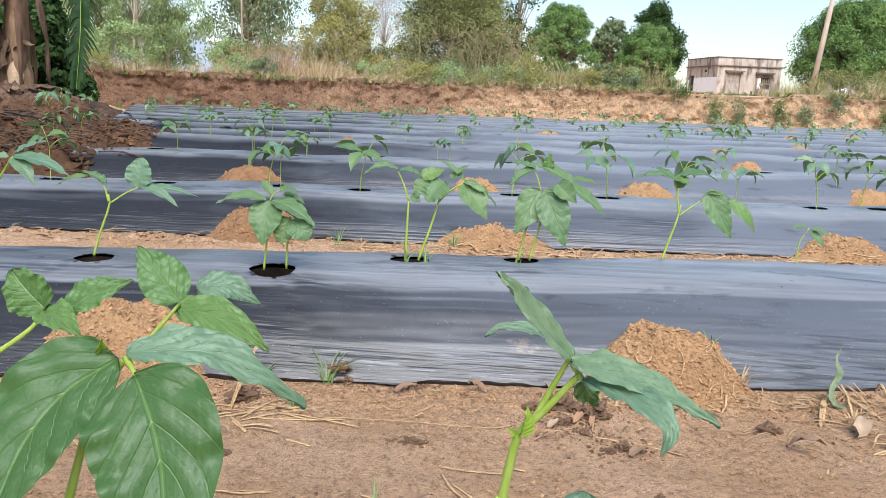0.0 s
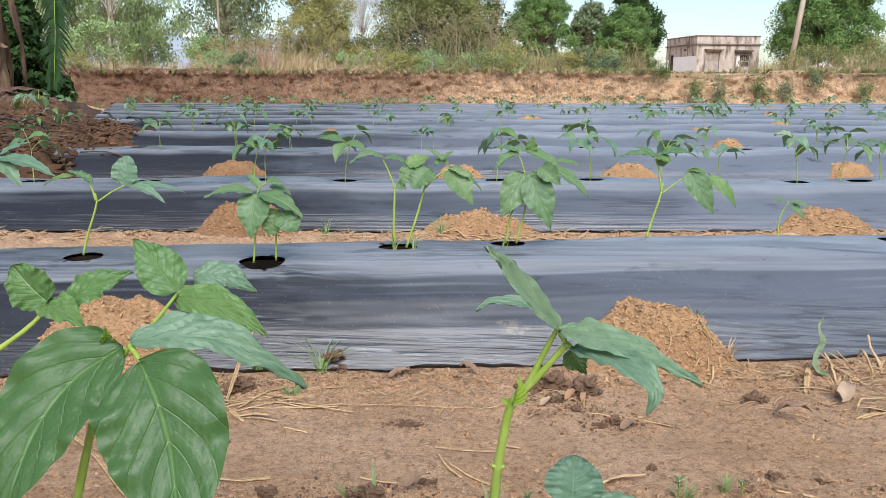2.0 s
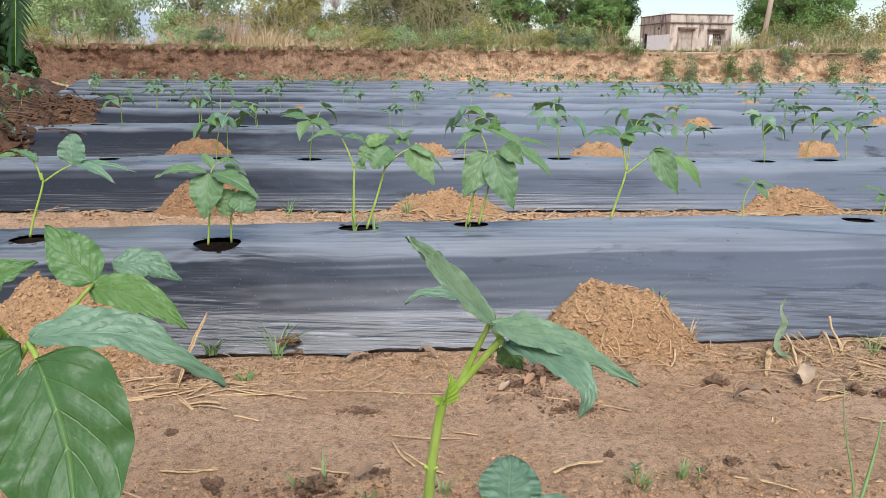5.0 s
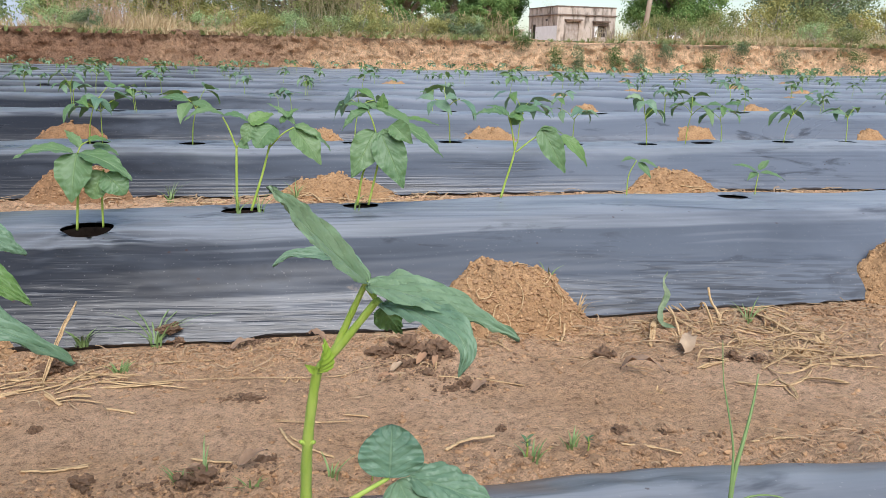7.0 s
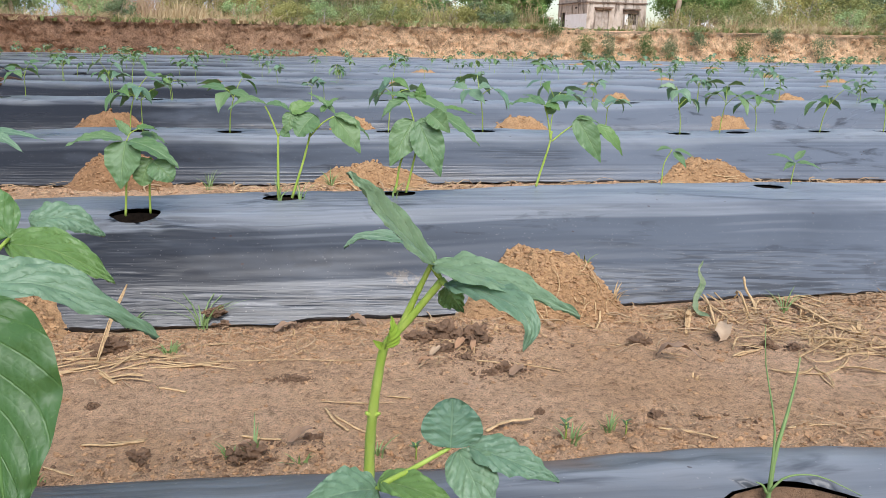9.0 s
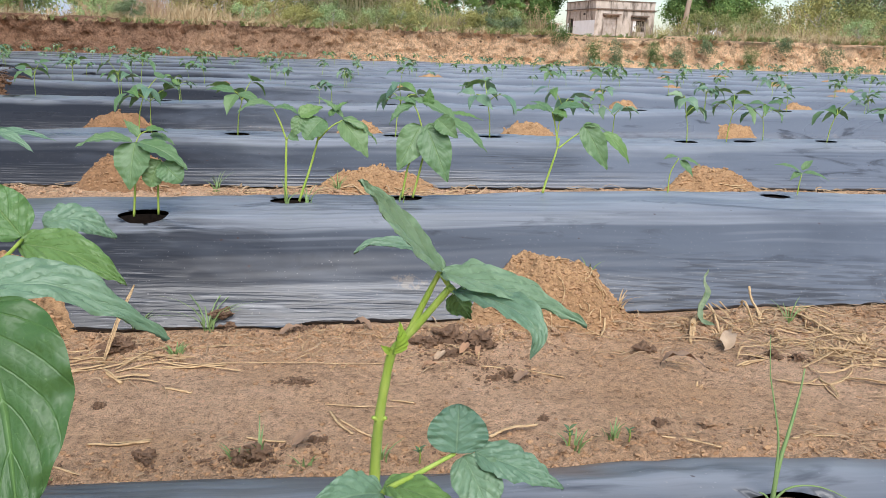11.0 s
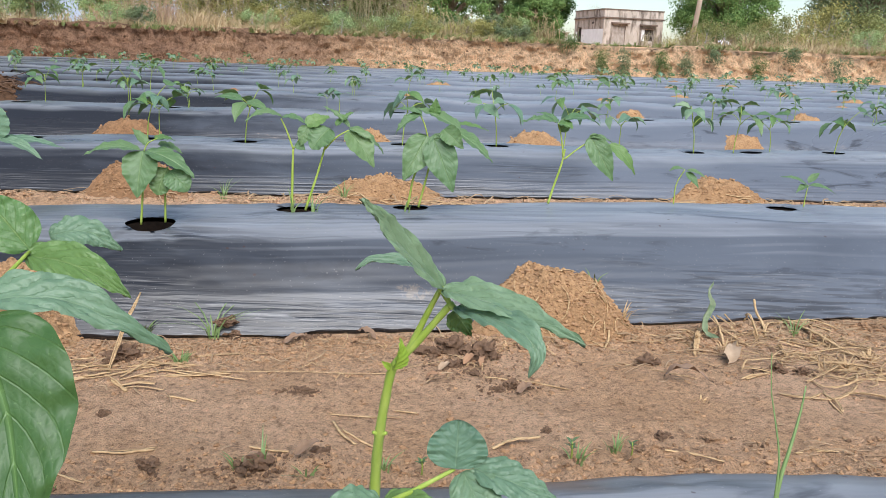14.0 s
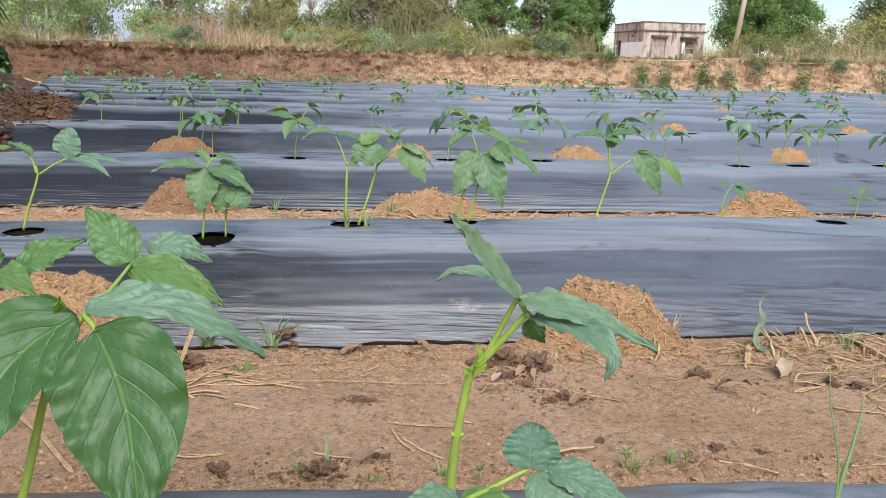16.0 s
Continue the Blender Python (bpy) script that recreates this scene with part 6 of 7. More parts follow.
def stalks(name, label, mat, spots, n, h, seed, r=0.006, bow=0.3):
    """Thin bowed stalks with a loose plume at the tip."""
    rng = random.Random(seed)
    verts, faces = [], []
    for _ in range(n):
        x0, x1, y0, y1 = rng.choice(spots)
        x, y = rng.uniform(x0, x1), rng.uniform(y0, y1)
        z, ht, a = max(ground_height(x, y), 0.74) - 0.03, h * rng.uniform(0.5, 1.1), rng.uniform(0, 6.3)
        d = Vector((math.cos(a), math.sin(a) * 0.6, 0)) * ht * bow * rng.uniform(0.1, 1.0)
        line = curve_points([(x, y, z), tuple(Vector((x, y, z + ht * 0.6)) + d * 0.25), tuple(Vector((x, y, z + ht * (1 - 0.25 * bow))) + d)], 7)
        v, f = tube(line, [r * (1 - 0.1 * q) for q in range(7)], 4, len(verts))
        verts += v
        faces += f
        for q in range(7):
            p = line[4 + q % 3]
            t = p + Vector((rng.gauss(0, 0.05), rng.gauss(0, 0.04), rng.uniform(-0.02, 0.09))) * ht
            k = len(verts)
            verts += [p, (p + t) / 2 + Vector((r, 0, r)), t, (p + t) / 2 - Vector((r, 0, r))]
            faces.append((k, k + 1, k + 2, k + 3))
    tagged(mesh_object(name, verts, faces, mat), label, "grass", kind="stuff")


stalks("dry_reeds", "tall bleached grass stalks with plumes behind the bank", M_GRASS_DRY, [(7.2, 15, 16.6, 19), (8.5, 13, 16.5, 18), (-5, -1.5, 17.0, 19.5), (1, 4.5, 17, 19)], 240, 0.7, 31, 0.005)
stalks("reddish_reeds", "tall reddish dry stalks behind the bank", M_GRASS_PINK, [(-5.4, -4.0, 17.5, 19.5)], 120, 0.85, 32, 0.005)
stalks("arching_canes", "arching brown canes and creepers tangled over the scrub", M_BRUSH, [(-1.6, 1.9, 17.8, 19.0), (-0.8, 1.4, 17.4, 19.0), (-4.4, -2.6, 18.6, 20.0)], 150, 1.7, 33, 0.006, 0.9)


M_WEED_DARK = foliage("bank_weed_foliage", (0.085, 0.145, 0.045), (0.19, 0.27, 0.09))


def bank_bush(x, z, w, h, seed):
    rng = random.Random(seed)
    verts, faces = [], []
    knots = [(rng.gauss(0, 0.42) * w, rng.uniform(-0.62, 0.45) * h, rng.uniform(0.05, 0.14)) for _ in range(11)]
    for _ in range(1000):
        kx, kz, kr = rng.choice(knots)
        p = Vector((kx + rng.gauss(0, 0.6) * kr, -0.06 + rng.gauss(0, 0.05), kz + rng.gauss(0, 0.8) * kr))
        n = Vector((rng.gauss(0, 1), -1, rng.gauss(0.5, 1))).normalized()
        e = n.orthogonal().normalized()
        e2 = n.cross(e)
        s = rng.uniform(0.008, 0.019)
        k = len(verts)
        verts += [p - e * s, p + e2 * s * 0.5, p + e * s, p - e2 * s * 0.5]
        faces.append((k, k + 1, k + 2, k + 3))
    ob = mesh_object("bank_bush", verts, faces, M_GREYGREEN if seed % 2 else M_WEED_DARK, smooth=False)
    ob.location = (x, 15.92, z)
    tagged(ob, "green weeds hanging down the eroded bank", "bush", "bushes on the bank face")


for i, (x, z, w, h) in enumerate(((4.84, 0.42, 0.12, 0.34), (5.29, 0.46, 0.11, 0.38), (6.10, 0.46, 0.16, 0.26), (6.60, 0.38, 0.16, 0.30), (8.15, 0.42, 0.22, 0.34), (9.90, 0.50, 0.26, 0.26), (4.15, 0.80, 0.20, 0.10), (7.2, 0.62, 0.20, 0.16), (11.4, 0.62, 0.36, 0.22), (8.9, 0.70, 0.24, 0.14))):
    bank_bush(x, z, w, h, i)


# ---------- trees ----------
def tree(name, at, height, spread, crown_low, label, leaf_mat, bark, trunk_r, seed, clumps=60, leaf=0.14, per=150, lean=(0, 0), drooping=0.0, trunks=1, puff=1.0):
    rng = random.Random(seed)
    ob = thing(name, at, label, "tree")
    tv, tf = [], []
    lv, lf = [], []
    for tr in range(trunks):
        a = rng.uniform(0, 6.3)
        o = Vector((math.cos(a), math.sin(a) * 0.5, 0)) * (0.25 * spread * (trunks > 1))
        top = o + Vector((lean[0] * height + rng.uniform(-0.1, 0.1) * spread, lean[1] * height, height * 0.86))
        mid = (o + top) * 0.5 + Vector((rng.uniform(-0.1, 0.1) * spread, rng.uniform(-0.1, 0.1) * spread, 0))
        cp = curve_points([o, mid, top], 8)
        v, f = tube(cp, [trunk_r * (1 - 0.85 * i / 7) for i in range(8)], 8, len(tv))
        tv += v
        tf += f
        for c in range(clumps // trunks):
            zc = crown_low + (0.95 - crown_low) * rng.random() ** 0.85
            rel = (zc - crown_low) / (1 - crown_low)
            prof = math.sin(math.pi * min(1, (0.16 + 0.84 * rel) ** 0.8)) ** 0.6
            a = rng.uniform(0, 6.3)
            rad = spread * 0.42 * prof * math.sqrt(rng.uniform(0.1, 1.0)) * rng.uniform(0.85, 1.12)
            axis_p = cp[min(7, int(min(0.99, zc) * 7))]
            cpnt = Vector((axis_p.x + math.cos(a) * rad, axis_p.y + math.sin(a) * rad, zc * height))
            st = cp[max(1, min(7, int((zc * 0.7) * 7)))]
            bend = (st + cpnt) / 2 + Vector((0, 0, 0.06 * height * rng.uniform(-0.3, 1)))
            v, f = tube(curve_points([st, bend, cpnt], 5), [trunk_r * q for q in (0.3, 0.22, 0.16, 0.1, 0.04)], 5, len(tv))
            tv += v
            tf += f
            cr = spread * rng.uniform(0.10, 0.19) * puff
            for _ in range(per):
                d = Vector((rng.gauss(0, 1), rng.gauss(0, 1), rng.gauss(0, 0.75)))
                d = d.normalized() * (cr * rng.uniform(0.35, 1.0))
                if drooping:
                    d.z -= rng.random() ** 2 * drooping * spread
                p = cpnt + d
                n = (d.normalized() + Vector((rng.gauss(0, 0.55), rng.gauss(0, 0.55), rng.gauss(0.3, 0.55)))).normalized()
                e1 = Matrix.Rotation(rng.uniform(0, 6.3), 3, n) @ n.orthogonal().normalized()
                if drooping:
                    e1 = (e1 + Vector((0, 0, -1.5))).normalized()
                e2 = n.cross(e1)
                s = leaf * rng.uniform(0.6, 1.4)
                k = len(lv)
                lv += [p - e1 * s * 0.5, p + e2 * s * 0.3 + n * s * 0.08, p + e1 * s * 0.5, p - e2 * s * 0.3 + n * s * 0.08]
                lf.append((k, k + 1, k + 2, k + 3))
    mesh_object("trunk", tv, tf, bark, ob)
    if per:
        mesh_object("crown", lv, lf, leaf_mat, ob, smooth=False)
    return ob


def tree_at(ang_x, y, **kw):
    """ang_x: metres sideways per metre ahead."""
    x = ang_x * y
    return tree(at=(x, y, ground_height(x, y) - 0.05), **kw)


MANGO = dict(name="mango_tree", leaf_mat=M_MANGO, bark=M_BARK)
SCRUB = dict(name="scrub_tree", bark=M_BARK)
EUCA = dict(name="eucalyptus_tree", drooping=0.10)
tree_at(0.099, 55, height=6.0, spread=5.4, crown_low=0.16, label="dense dark green mango tree behind the scrub", trunk_r=0.2, seed=1, clumps=150, per=330, leaf=0.13, puff=0.60, **MANGO)
tree_at(0.166, 75, height=6.6, spread=5.0, crown_low=0.2, label="dull grey-green tree in the distance", trunk_r=0.2, seed=12, name="distant_tree", leaf_mat=M_GREYGREEN, bark=M_BARK, clumps=50, leaf=0.3)
tree_at(0.221, 60, height=6.6, spread=4.6, crown_low=0.3, label="dark green tree with layered boughs beside the house", trunk_r=0.2, seed=13, name="broadleaf_tree", leaf_mat=M_DARKGREEN, bark=M_BARK, clumps=70, per=240, leaf=0.18)
tree_at(0.213, 52, height=4.4, spread=4.6, crown_low=0.08, label="bright green bushy mango tree beside the old house", trunk_r=0.16, seed=2, clumps=150, per=330, leaf=0.12, puff=0.60, **MANGO)
tree_at(0.464, 62, height=7.6, spread=9.6, crown_low=0.08, label="broad round mango tree behind the leaning pole", trunk_r=0.25, seed=3, clumps=280, per=300, leaf=0.16, puff=0.55, **MANGO)
tree_at(0.66, 42, height=6.2, spread=8.0, crown_low=0.06, label="dusty olive tree with dead brown boughs", leaf_mat=M_GREYGREEN, trunk_r=0.2, seed=14, clumps=140, per=220, leaf=0.15, **SCRUB)
tree_at(-0.012, 20, height=3.5, spread=3.1, crown_low=0.02, label="sprawling olive scrub tree tangled with dry creepers", leaf_mat=M_OLIVE, trunk_r=0.07, seed=4, clumps=220, per=400, leaf=0.05, trunks=3, puff=0.95, **SCRUB)
tree_at(0.045, 21, height=3.4, spread=1.9, crown_low=0.3, label="thin dark bare-limbed tree in the scrub", leaf_mat=M_DARKGREEN, trunk_r=0.06, seed=15, clumps=36, per=60, leaf=0.07, lean=(0.1, 0), **SCRUB)
tree_at(-0.165, 21, height=2.35, spread=2.3, crown_low=0.02, label="yellowing thicket on the bank", leaf_mat=M_YELLOW, trunk_r=0.04, seed=5, clumps=120, per=260, leaf=0.05, trunks=2, puff=0.85, **SCRUB)
tree_at(-0.11, 36, height=4.8, spread=3.6, crown_low=0.3, label="bare pale-twigged tree on the skyline", leaf_mat=M_PALE_SEED, trunk_r=0.03, seed=16, clumps=110, per=90, leaf=0.05, puff=0.8, name="bare_tree", bark=M_TWIG)
tree_at(0.285, 82, height=5.0, spread=4.0, crown_low=0.35, label="leafless grey tree beside the old house", leaf_mat=M_PALE_SEED, trunk_r=0.07, seed=17, clumps=90, per=4, leaf=0.06, name="bare_tree", bark=M_TWIG)
tree_at(-0.285, 44, height=8.0, spread=6.4, crown_low=0.16, label="grey-green drooping tree on the skyline", leaf_mat=M_GREYGREEN, bark=M_BARK, trunk_r=0.13, seed=6, clumps=120, per=150, leaf=0.16, puff=0.75, **EUCA)
for i, (u, y, h) in enumerate(((-0.385, 27, 6.0), (-0.425, 26, 6.4), (-0.465, 28, 6.2), (-0.505, 25, 6.0))):
    tree_at(u, y, height=h, spread=3.3, crown_low=0.10, label="slender pale-barked eucalyptus with light green foliage", leaf_mat=M_EUCALYPT, bark=M_BARK_PALE, trunk_r=0.07, seed=7 + i, clumps=110, per=170, leaf=0.09, puff=0.75, **EUCA)
tree_at(-0.400, 23, height=6.4, spread=2.8, crown_low=0.36, label="forked eucalyptus with bare cream-coloured trunks", leaf_mat=M_EUCALYPT, bark=M_BARK_PALE, trunk_r=0.045, seed=41, clumps=44, per=150, leaf=0.09, puff=0.75, trunks=2, **EUCA)
for i, (u, y, h, w) in enumerate(((-0.57, 17.5, 3.8, 2.6), (-0.64, 16.8, 3.6, 2.6), (-0.60, 13.5, 1.6, 1.6), (-0.548, 12.2, 2.2, 1.0), (-0.515, 13.5, 0.7, 0.8), (-0.565, 11.6, 1.5, 1.2))):
    tree_at(u, y, height=h, spread=w, crown_low=0.02, label="dense dark green thicket behind the banana plant", leaf_mat=M_DARKGREEN, trunk_r=0.05, seed=30 + i, clumps=80, per=140, leaf=0.1, **SCRUB)
rs = random.Random(77)
for i in range(22):
    u = -0.62 + 1.45 * (i + rs.uniform(0.1, 0.9)) / 22
    if 0.185 < u < 0.475:
        continue
    y = rs.uniform(22, 32)
    tree_at(u, y, height=rs.uniform(0.9, 1.5), spread=rs.uniform(1.6, 2.6), crown_low=0.0, label="low dusty shrub behind the bank", leaf_mat=rs.choice((M_EUCALYPT, M_GREYGREEN) if u < -0.3 else (M_OLIVE, M_OLIVE, M_GREYGREEN, M_YELLOW)), bark=M_TWIG, trunk_r=0.03, seed=50 + i, clumps=36, per=150, leaf=0.065, name="shrub", trunks=2)

for i in range(46):
    x = rs.choice((rs.uniform(-9, 4), rs.uniform(-3, 4), rs.uniform(7.5, 15)))
    y = rs.uniform(16.6, 18.6)
    tree(name="shrub", at=(x, y, max(0.8, ground_height(x, y)) - 0.03), height=rs.uniform(0.3, 0.55), spread=rs.uniform(0.6, 1.3), crown_low=0.0, label="low weedy shrub in the grass on the bank", leaf_mat=rs.choice((M_OLIVE, M_EUCALYPT, M_GREYGREEN, M_YELLOW)), bark=M_TWIG, trunk_r=0.012, seed=90 + i, clumps=22, per=110, leaf=0.032, trunks=2)

# ---------- the old house ----------
def box(bm, x0, x1, y0, y1, z0, z1):
    vs = [bm.verts.new((x, y, z)) for x in (x0, x1) for y in (y0, y1) for z in (z0, z1)]
    for f in ((0, 1, 3, 2), (4, 6, 7, 5), (0, 4, 5, 1), (2, 3, 7, 6), (0, 2, 6, 4), (1, 5, 7, 3)):
        bm.faces.new([vs[i] for i in f])
    return bm


def boxes(*dims):
    bm = bmesh.new()
    for d in dims:
        box(bm, *d)
    return bm


def stained_plaster():
    k = Mat("stained_plaster")
    run = k.noise(1.4, 6, 0.65, k.coords((1.6, 1.6, 0.35)))
    c = k.mix(k.ramp(k.noise(1.1, 5), [(0.35, (0, 0, 0)), (0.65, (1, 1, 1))]), (0.43, 0.36, 0.295), (0.58, 0.505, 0.435))
    c = k.mix(k.ramp(run, [(0.48, (0, 0, 0)), (0.62, (0.9, 0.9, 0.9))]), c, (0.13, 0.10, 0.08))
    return k.done(c, 0.92, k.bump(run, 0.3, 0.02), 0.2)


M_PLASTER = stained_plaster()
M_WHITEWASH = plain("flaking_whitewash", (0.82, 0.81, 0.79), (0.90, 0.89, 0.88), 2.0, 0.9, 0.3, 0.01)
M_DARK_CAP = plain("blackened_parapet", (0.10, 0.075, 0.06), (0.26, 0.19, 0.15), 1.2, 0.95, 0.4, 0.02)
# dark colour of the panels that stand for unlit space behind openings
M_DARK_ROOM = plain("unlit_opening", (0.03, 0.025, 0.022), (0.06, 0.045, 0.04), 3, 0.8)
M_PALE_BOARD = plain("faded_door_board", (0.38, 0.30, 0.24), (0.50, 0.41, 0.34), 2, 0.85, 0.3, 0.01)
M_SHUTTER = plain("grey_weathered_board", (0.30, 0.25, 0.21), (0.47, 0.41, 0.36), 3, 0.9, 0.3, 0.01)
house = thing("old_house", (21.1, 70.0, 1.35), "small abandoned flat-roofed plastered house, stained and weathered", "house")
house.rotation_euler = (0, 0, radians(11))
W, D, H = 5.95, 5.8, 3.42
TOP = H - 0.72
for dims in ((0, 0.88, 0, 0.25, 0, TOP), (2.19, 3.75, 0, 0.25, 0, TOP), (5.1, W, 0, 0.25, 0, TOP), (0.88, 2.19, 0, 0.25, 2.1, TOP), (3.75, 5.1, 0, 0.25, 1.86, TOP), (3.75, 5.1, 0, 0.25, 0, 0.8),
             (0, 0.25, 0.25, 4.35, 0, TOP), (0, 0.25, 4.35, 5.15, 2.0, TOP), (0, 0.25, 5.15, D, 0, TOP), (W - 0.25, W, 0.25, D, 0, TOP), (0.25, W - 0.25, D - 0.25, D, 0, TOP)):
    part("wall", boxes(dims), M_PLASTER, house)
part("roof", boxes((-0.10, W + 0.10, -0.12, D + 0.1, TOP, TOP + 0.10)), M_DARK_CAP, house, "blackened flat concrete roof slab")
part("parapet", boxes((0, W, 0, 0.2, TOP + 0.10, H), (0, 0.2, 0.2, D, TOP + 0.10, H), (W - 0.2, W, 0.2, D, TOP + 0.10, H)), M_PLASTER, house)
part("coping", boxes((-0.04, W + 0.04, -0.04, 0.24, H, H + 0.09), (-0.04, 0.24, 0.24, D, H, H + 0.09)), M_DARK_CAP, house, "blackened coping of the parapet")
part("lintel", boxes((0.70, 2.42, -0.32, 0.0, 2.24, 2.36), (0.78, 0.90, -0.05, 0.0, 2.1, 2.24), (2.17, 2.3, -0.05, 0.0, 2.1, 2.24)), M_DARK_CAP, house, "blackened concrete sunshade")
part("lintel", boxes((3.55, 5.25, -0.32, 0.0, 2.16, 2.28), (3.62, 5.18, -0.10, 0.0, 1.9, 2.0)), M_DARK_CAP, house, "blackened concrete sunshade")
door = part("door", boxes((0.90, 2.17, 0.12, 0.17, 0, 2.08)), M_SHUTTER, house, "boarded grey door")
for q in range(4):
    part("board", boxes((0.92 + 0.31 * q, 1.20 + 0.31 * q, 0.09, 0.12, 0.02, 2.05)), M_SHUTTER, door)
win = part("window", boxes((3.77, 5.08, 0.18, 0.22, 0.81, 1.85)), M_DARK_ROOM, house, "dark panel in the glassless window, standing for the unlit room")
part("window_frame", boxes((3.75, 3.84, 0.04, 0.12, 0.8, 1.86), (5.02, 5.1, 0.04, 0.12, 0.8, 1.86), (3.84, 5.02, 0.04, 0.12, 0.8, 0.88), (3.84, 5.02, 0.05, 0.11, 1.30, 1.36)), M_SHUTTER, win, "weathered wooden window frame")
part("shutter", boxes((3.84, 4.16, 0.05, 0.10, 0.88, 1.86)), M_WHITEWASH, win, "pale half shutter")
for q in range(4):
    part("bar", boxes((4.32 + 0.19 * q, 4.345 + 0.19 * q, 0.07, 0.095, 0.88, 1.86)), M_SHUTTER, win)
part("doorway_shade", boxes((0.16, 0.2, 4.37, 5.13, 0, 1.98)), M_DARK_ROOM, house, "dark panel standing for the unlit room behind the open doorway")
part("whitewash", boxes((-0.008, -0.001, 0.05, 4.3, 0.0, 1.78), (-0.008, -0.001, 5.2, 5.5, 0.3, 1.6)), M_WHITEWASH, house, "patch of flaking white paint")
part("vent", boxes((-0.012, 0.0, 1.9, 2.3, 2.25, 2.42)), M_DARK_ROOM, house, "small dark panel standing for the shade in a vent hole")

shed = thing("shed", (15.1, 66.0, 1.3), "low brown shed with a pale tin roof among bushes", "shed")
part("wall", boxes((0, 1.8, 0, 2, 0, 1.2)), M_PLASTER, shed)
part("roof", boxes((-0.15, 1.95, -0.15, 2.1, 1.2, 1.3)), M_PALE_BOARD, shed, "pale tin roof")

# leaning pole, thin pole, sacks
M_POLE = plain("weathered_pole", (0.40, 0.32, 0.25), (0.52, 0.44, 0.36), 3, 0.85, 0.3, 0.01, stretch=(1, 1, 0.2))


def pole(x, y, h, lean, r, label):
    ob = thing("utility_pole", (x, y, ground_height(x, y) - 0.1), label, "pole")
    v, f = tube([(0, 0, 0), (lean * 0.5, 0, h * 0.5), (lean, 0, h)], [r, r * 0.9, r * 0.75], 10)
    mesh_object("pole", v, f, M_POLE, ob)
    v, f = tube([(0, 0, 0), (0, 0, 0.2), (0, 0, 0.3)], [r * 2.2, r * 2, r * 1.2], 10)
    mesh_object("footing", v, f, M_PLASTER, ob)


pole(20.85, 50.0, 8.5, 0.95, 0.17, "leaning weathered wooden utility pole")
pole(-7.58, 26.0, 6.5, 0.05, 0.035, "thin pale pole rising behind the bank")
M_SHEET = plain("white_plastic_sheet", (0.72, 0.75, 0.80), (0.82, 0.84, 0.88), 3, 0.5, 0.3, 0.02)
for i, (x, w) in enumerate(((21.6, 0.55), (22.5, 0.7))):
    ob = part("sack", blob(w, 4.0 + i * 3, 3, 0.25, 0.6), M_SHEET, None)
    ob.location = (x, 49.0, ground_height(x, 49) + w * 0.45)
    tagged(ob, "pale plastic sack lying beside the pole", "sack", "sacks by the pole")


# ---------- banana plant, hoses, far hills ----------
# kept very dark: the canopy's shade is put into the leaf colour
M_BANANA = plain("shaded_banana_green", (0.008, 0.026, 0.008), (0.020, 0.055, 0.015), 5, 0.5, 0.2, 0.01, by_island=0.5)
M_SHEATH = plain("dry_banana_sheath", (0.085, 0.050, 0.030), (0.23, 0.15, 0.088), 6, 0.85, 0.5, 0.02, stretch=(3, 3, 0.4), by_object=0.2)
M_DARKSHEATH = plain("rotting_sheath", (0.055, 0.032, 0.022), (0.16, 0.095, 0.06), 6, 0.9, 0.5, 0.02, stretch=(3, 3, 0.4))
bz = ground_height(-5.45, 9.8)
banana = thing("banana_plant", (-5.72, 9.8, bz), "banana plant with hanging green and dead leaves", "banana plant")
v, f = tube(curve_points([(0, 0, 0), (0.03, 0, 0.6), (0.08, 0, 1.3), (0.12, 0, 2.3)], 12), [0.20 - 0.009 * i for i in range(12)], 14)
mesh_object("pseudostem", v, f, M_SHEATH, banana)
rb = random.Random(3)
for i in range(12):
    a = rb.uniform(0, 6.3)
    z0, z1 = rb.uniform(0.6, 2.2), rb.uniform(0.0, 0.4)
    o = Vector((math.cos(a), math.sin(a), 0))
    v, f, uv = leaf_mesh(o * 0.17 + Vector((0.08, 0, z0)), o * rb.uniform(0.22, 0.4) + Vector((rb.uniform(-0.1, 0.15), 0, z1)), rb.uniform(0.08, 0.2), o, 0.06, -0.6, 0.15, 10, 7, i)
    mesh_object("dead_sheath", v, f, M_DARKSHEATH if i % 2 else M_SHEATH, banana, uvs=uv)


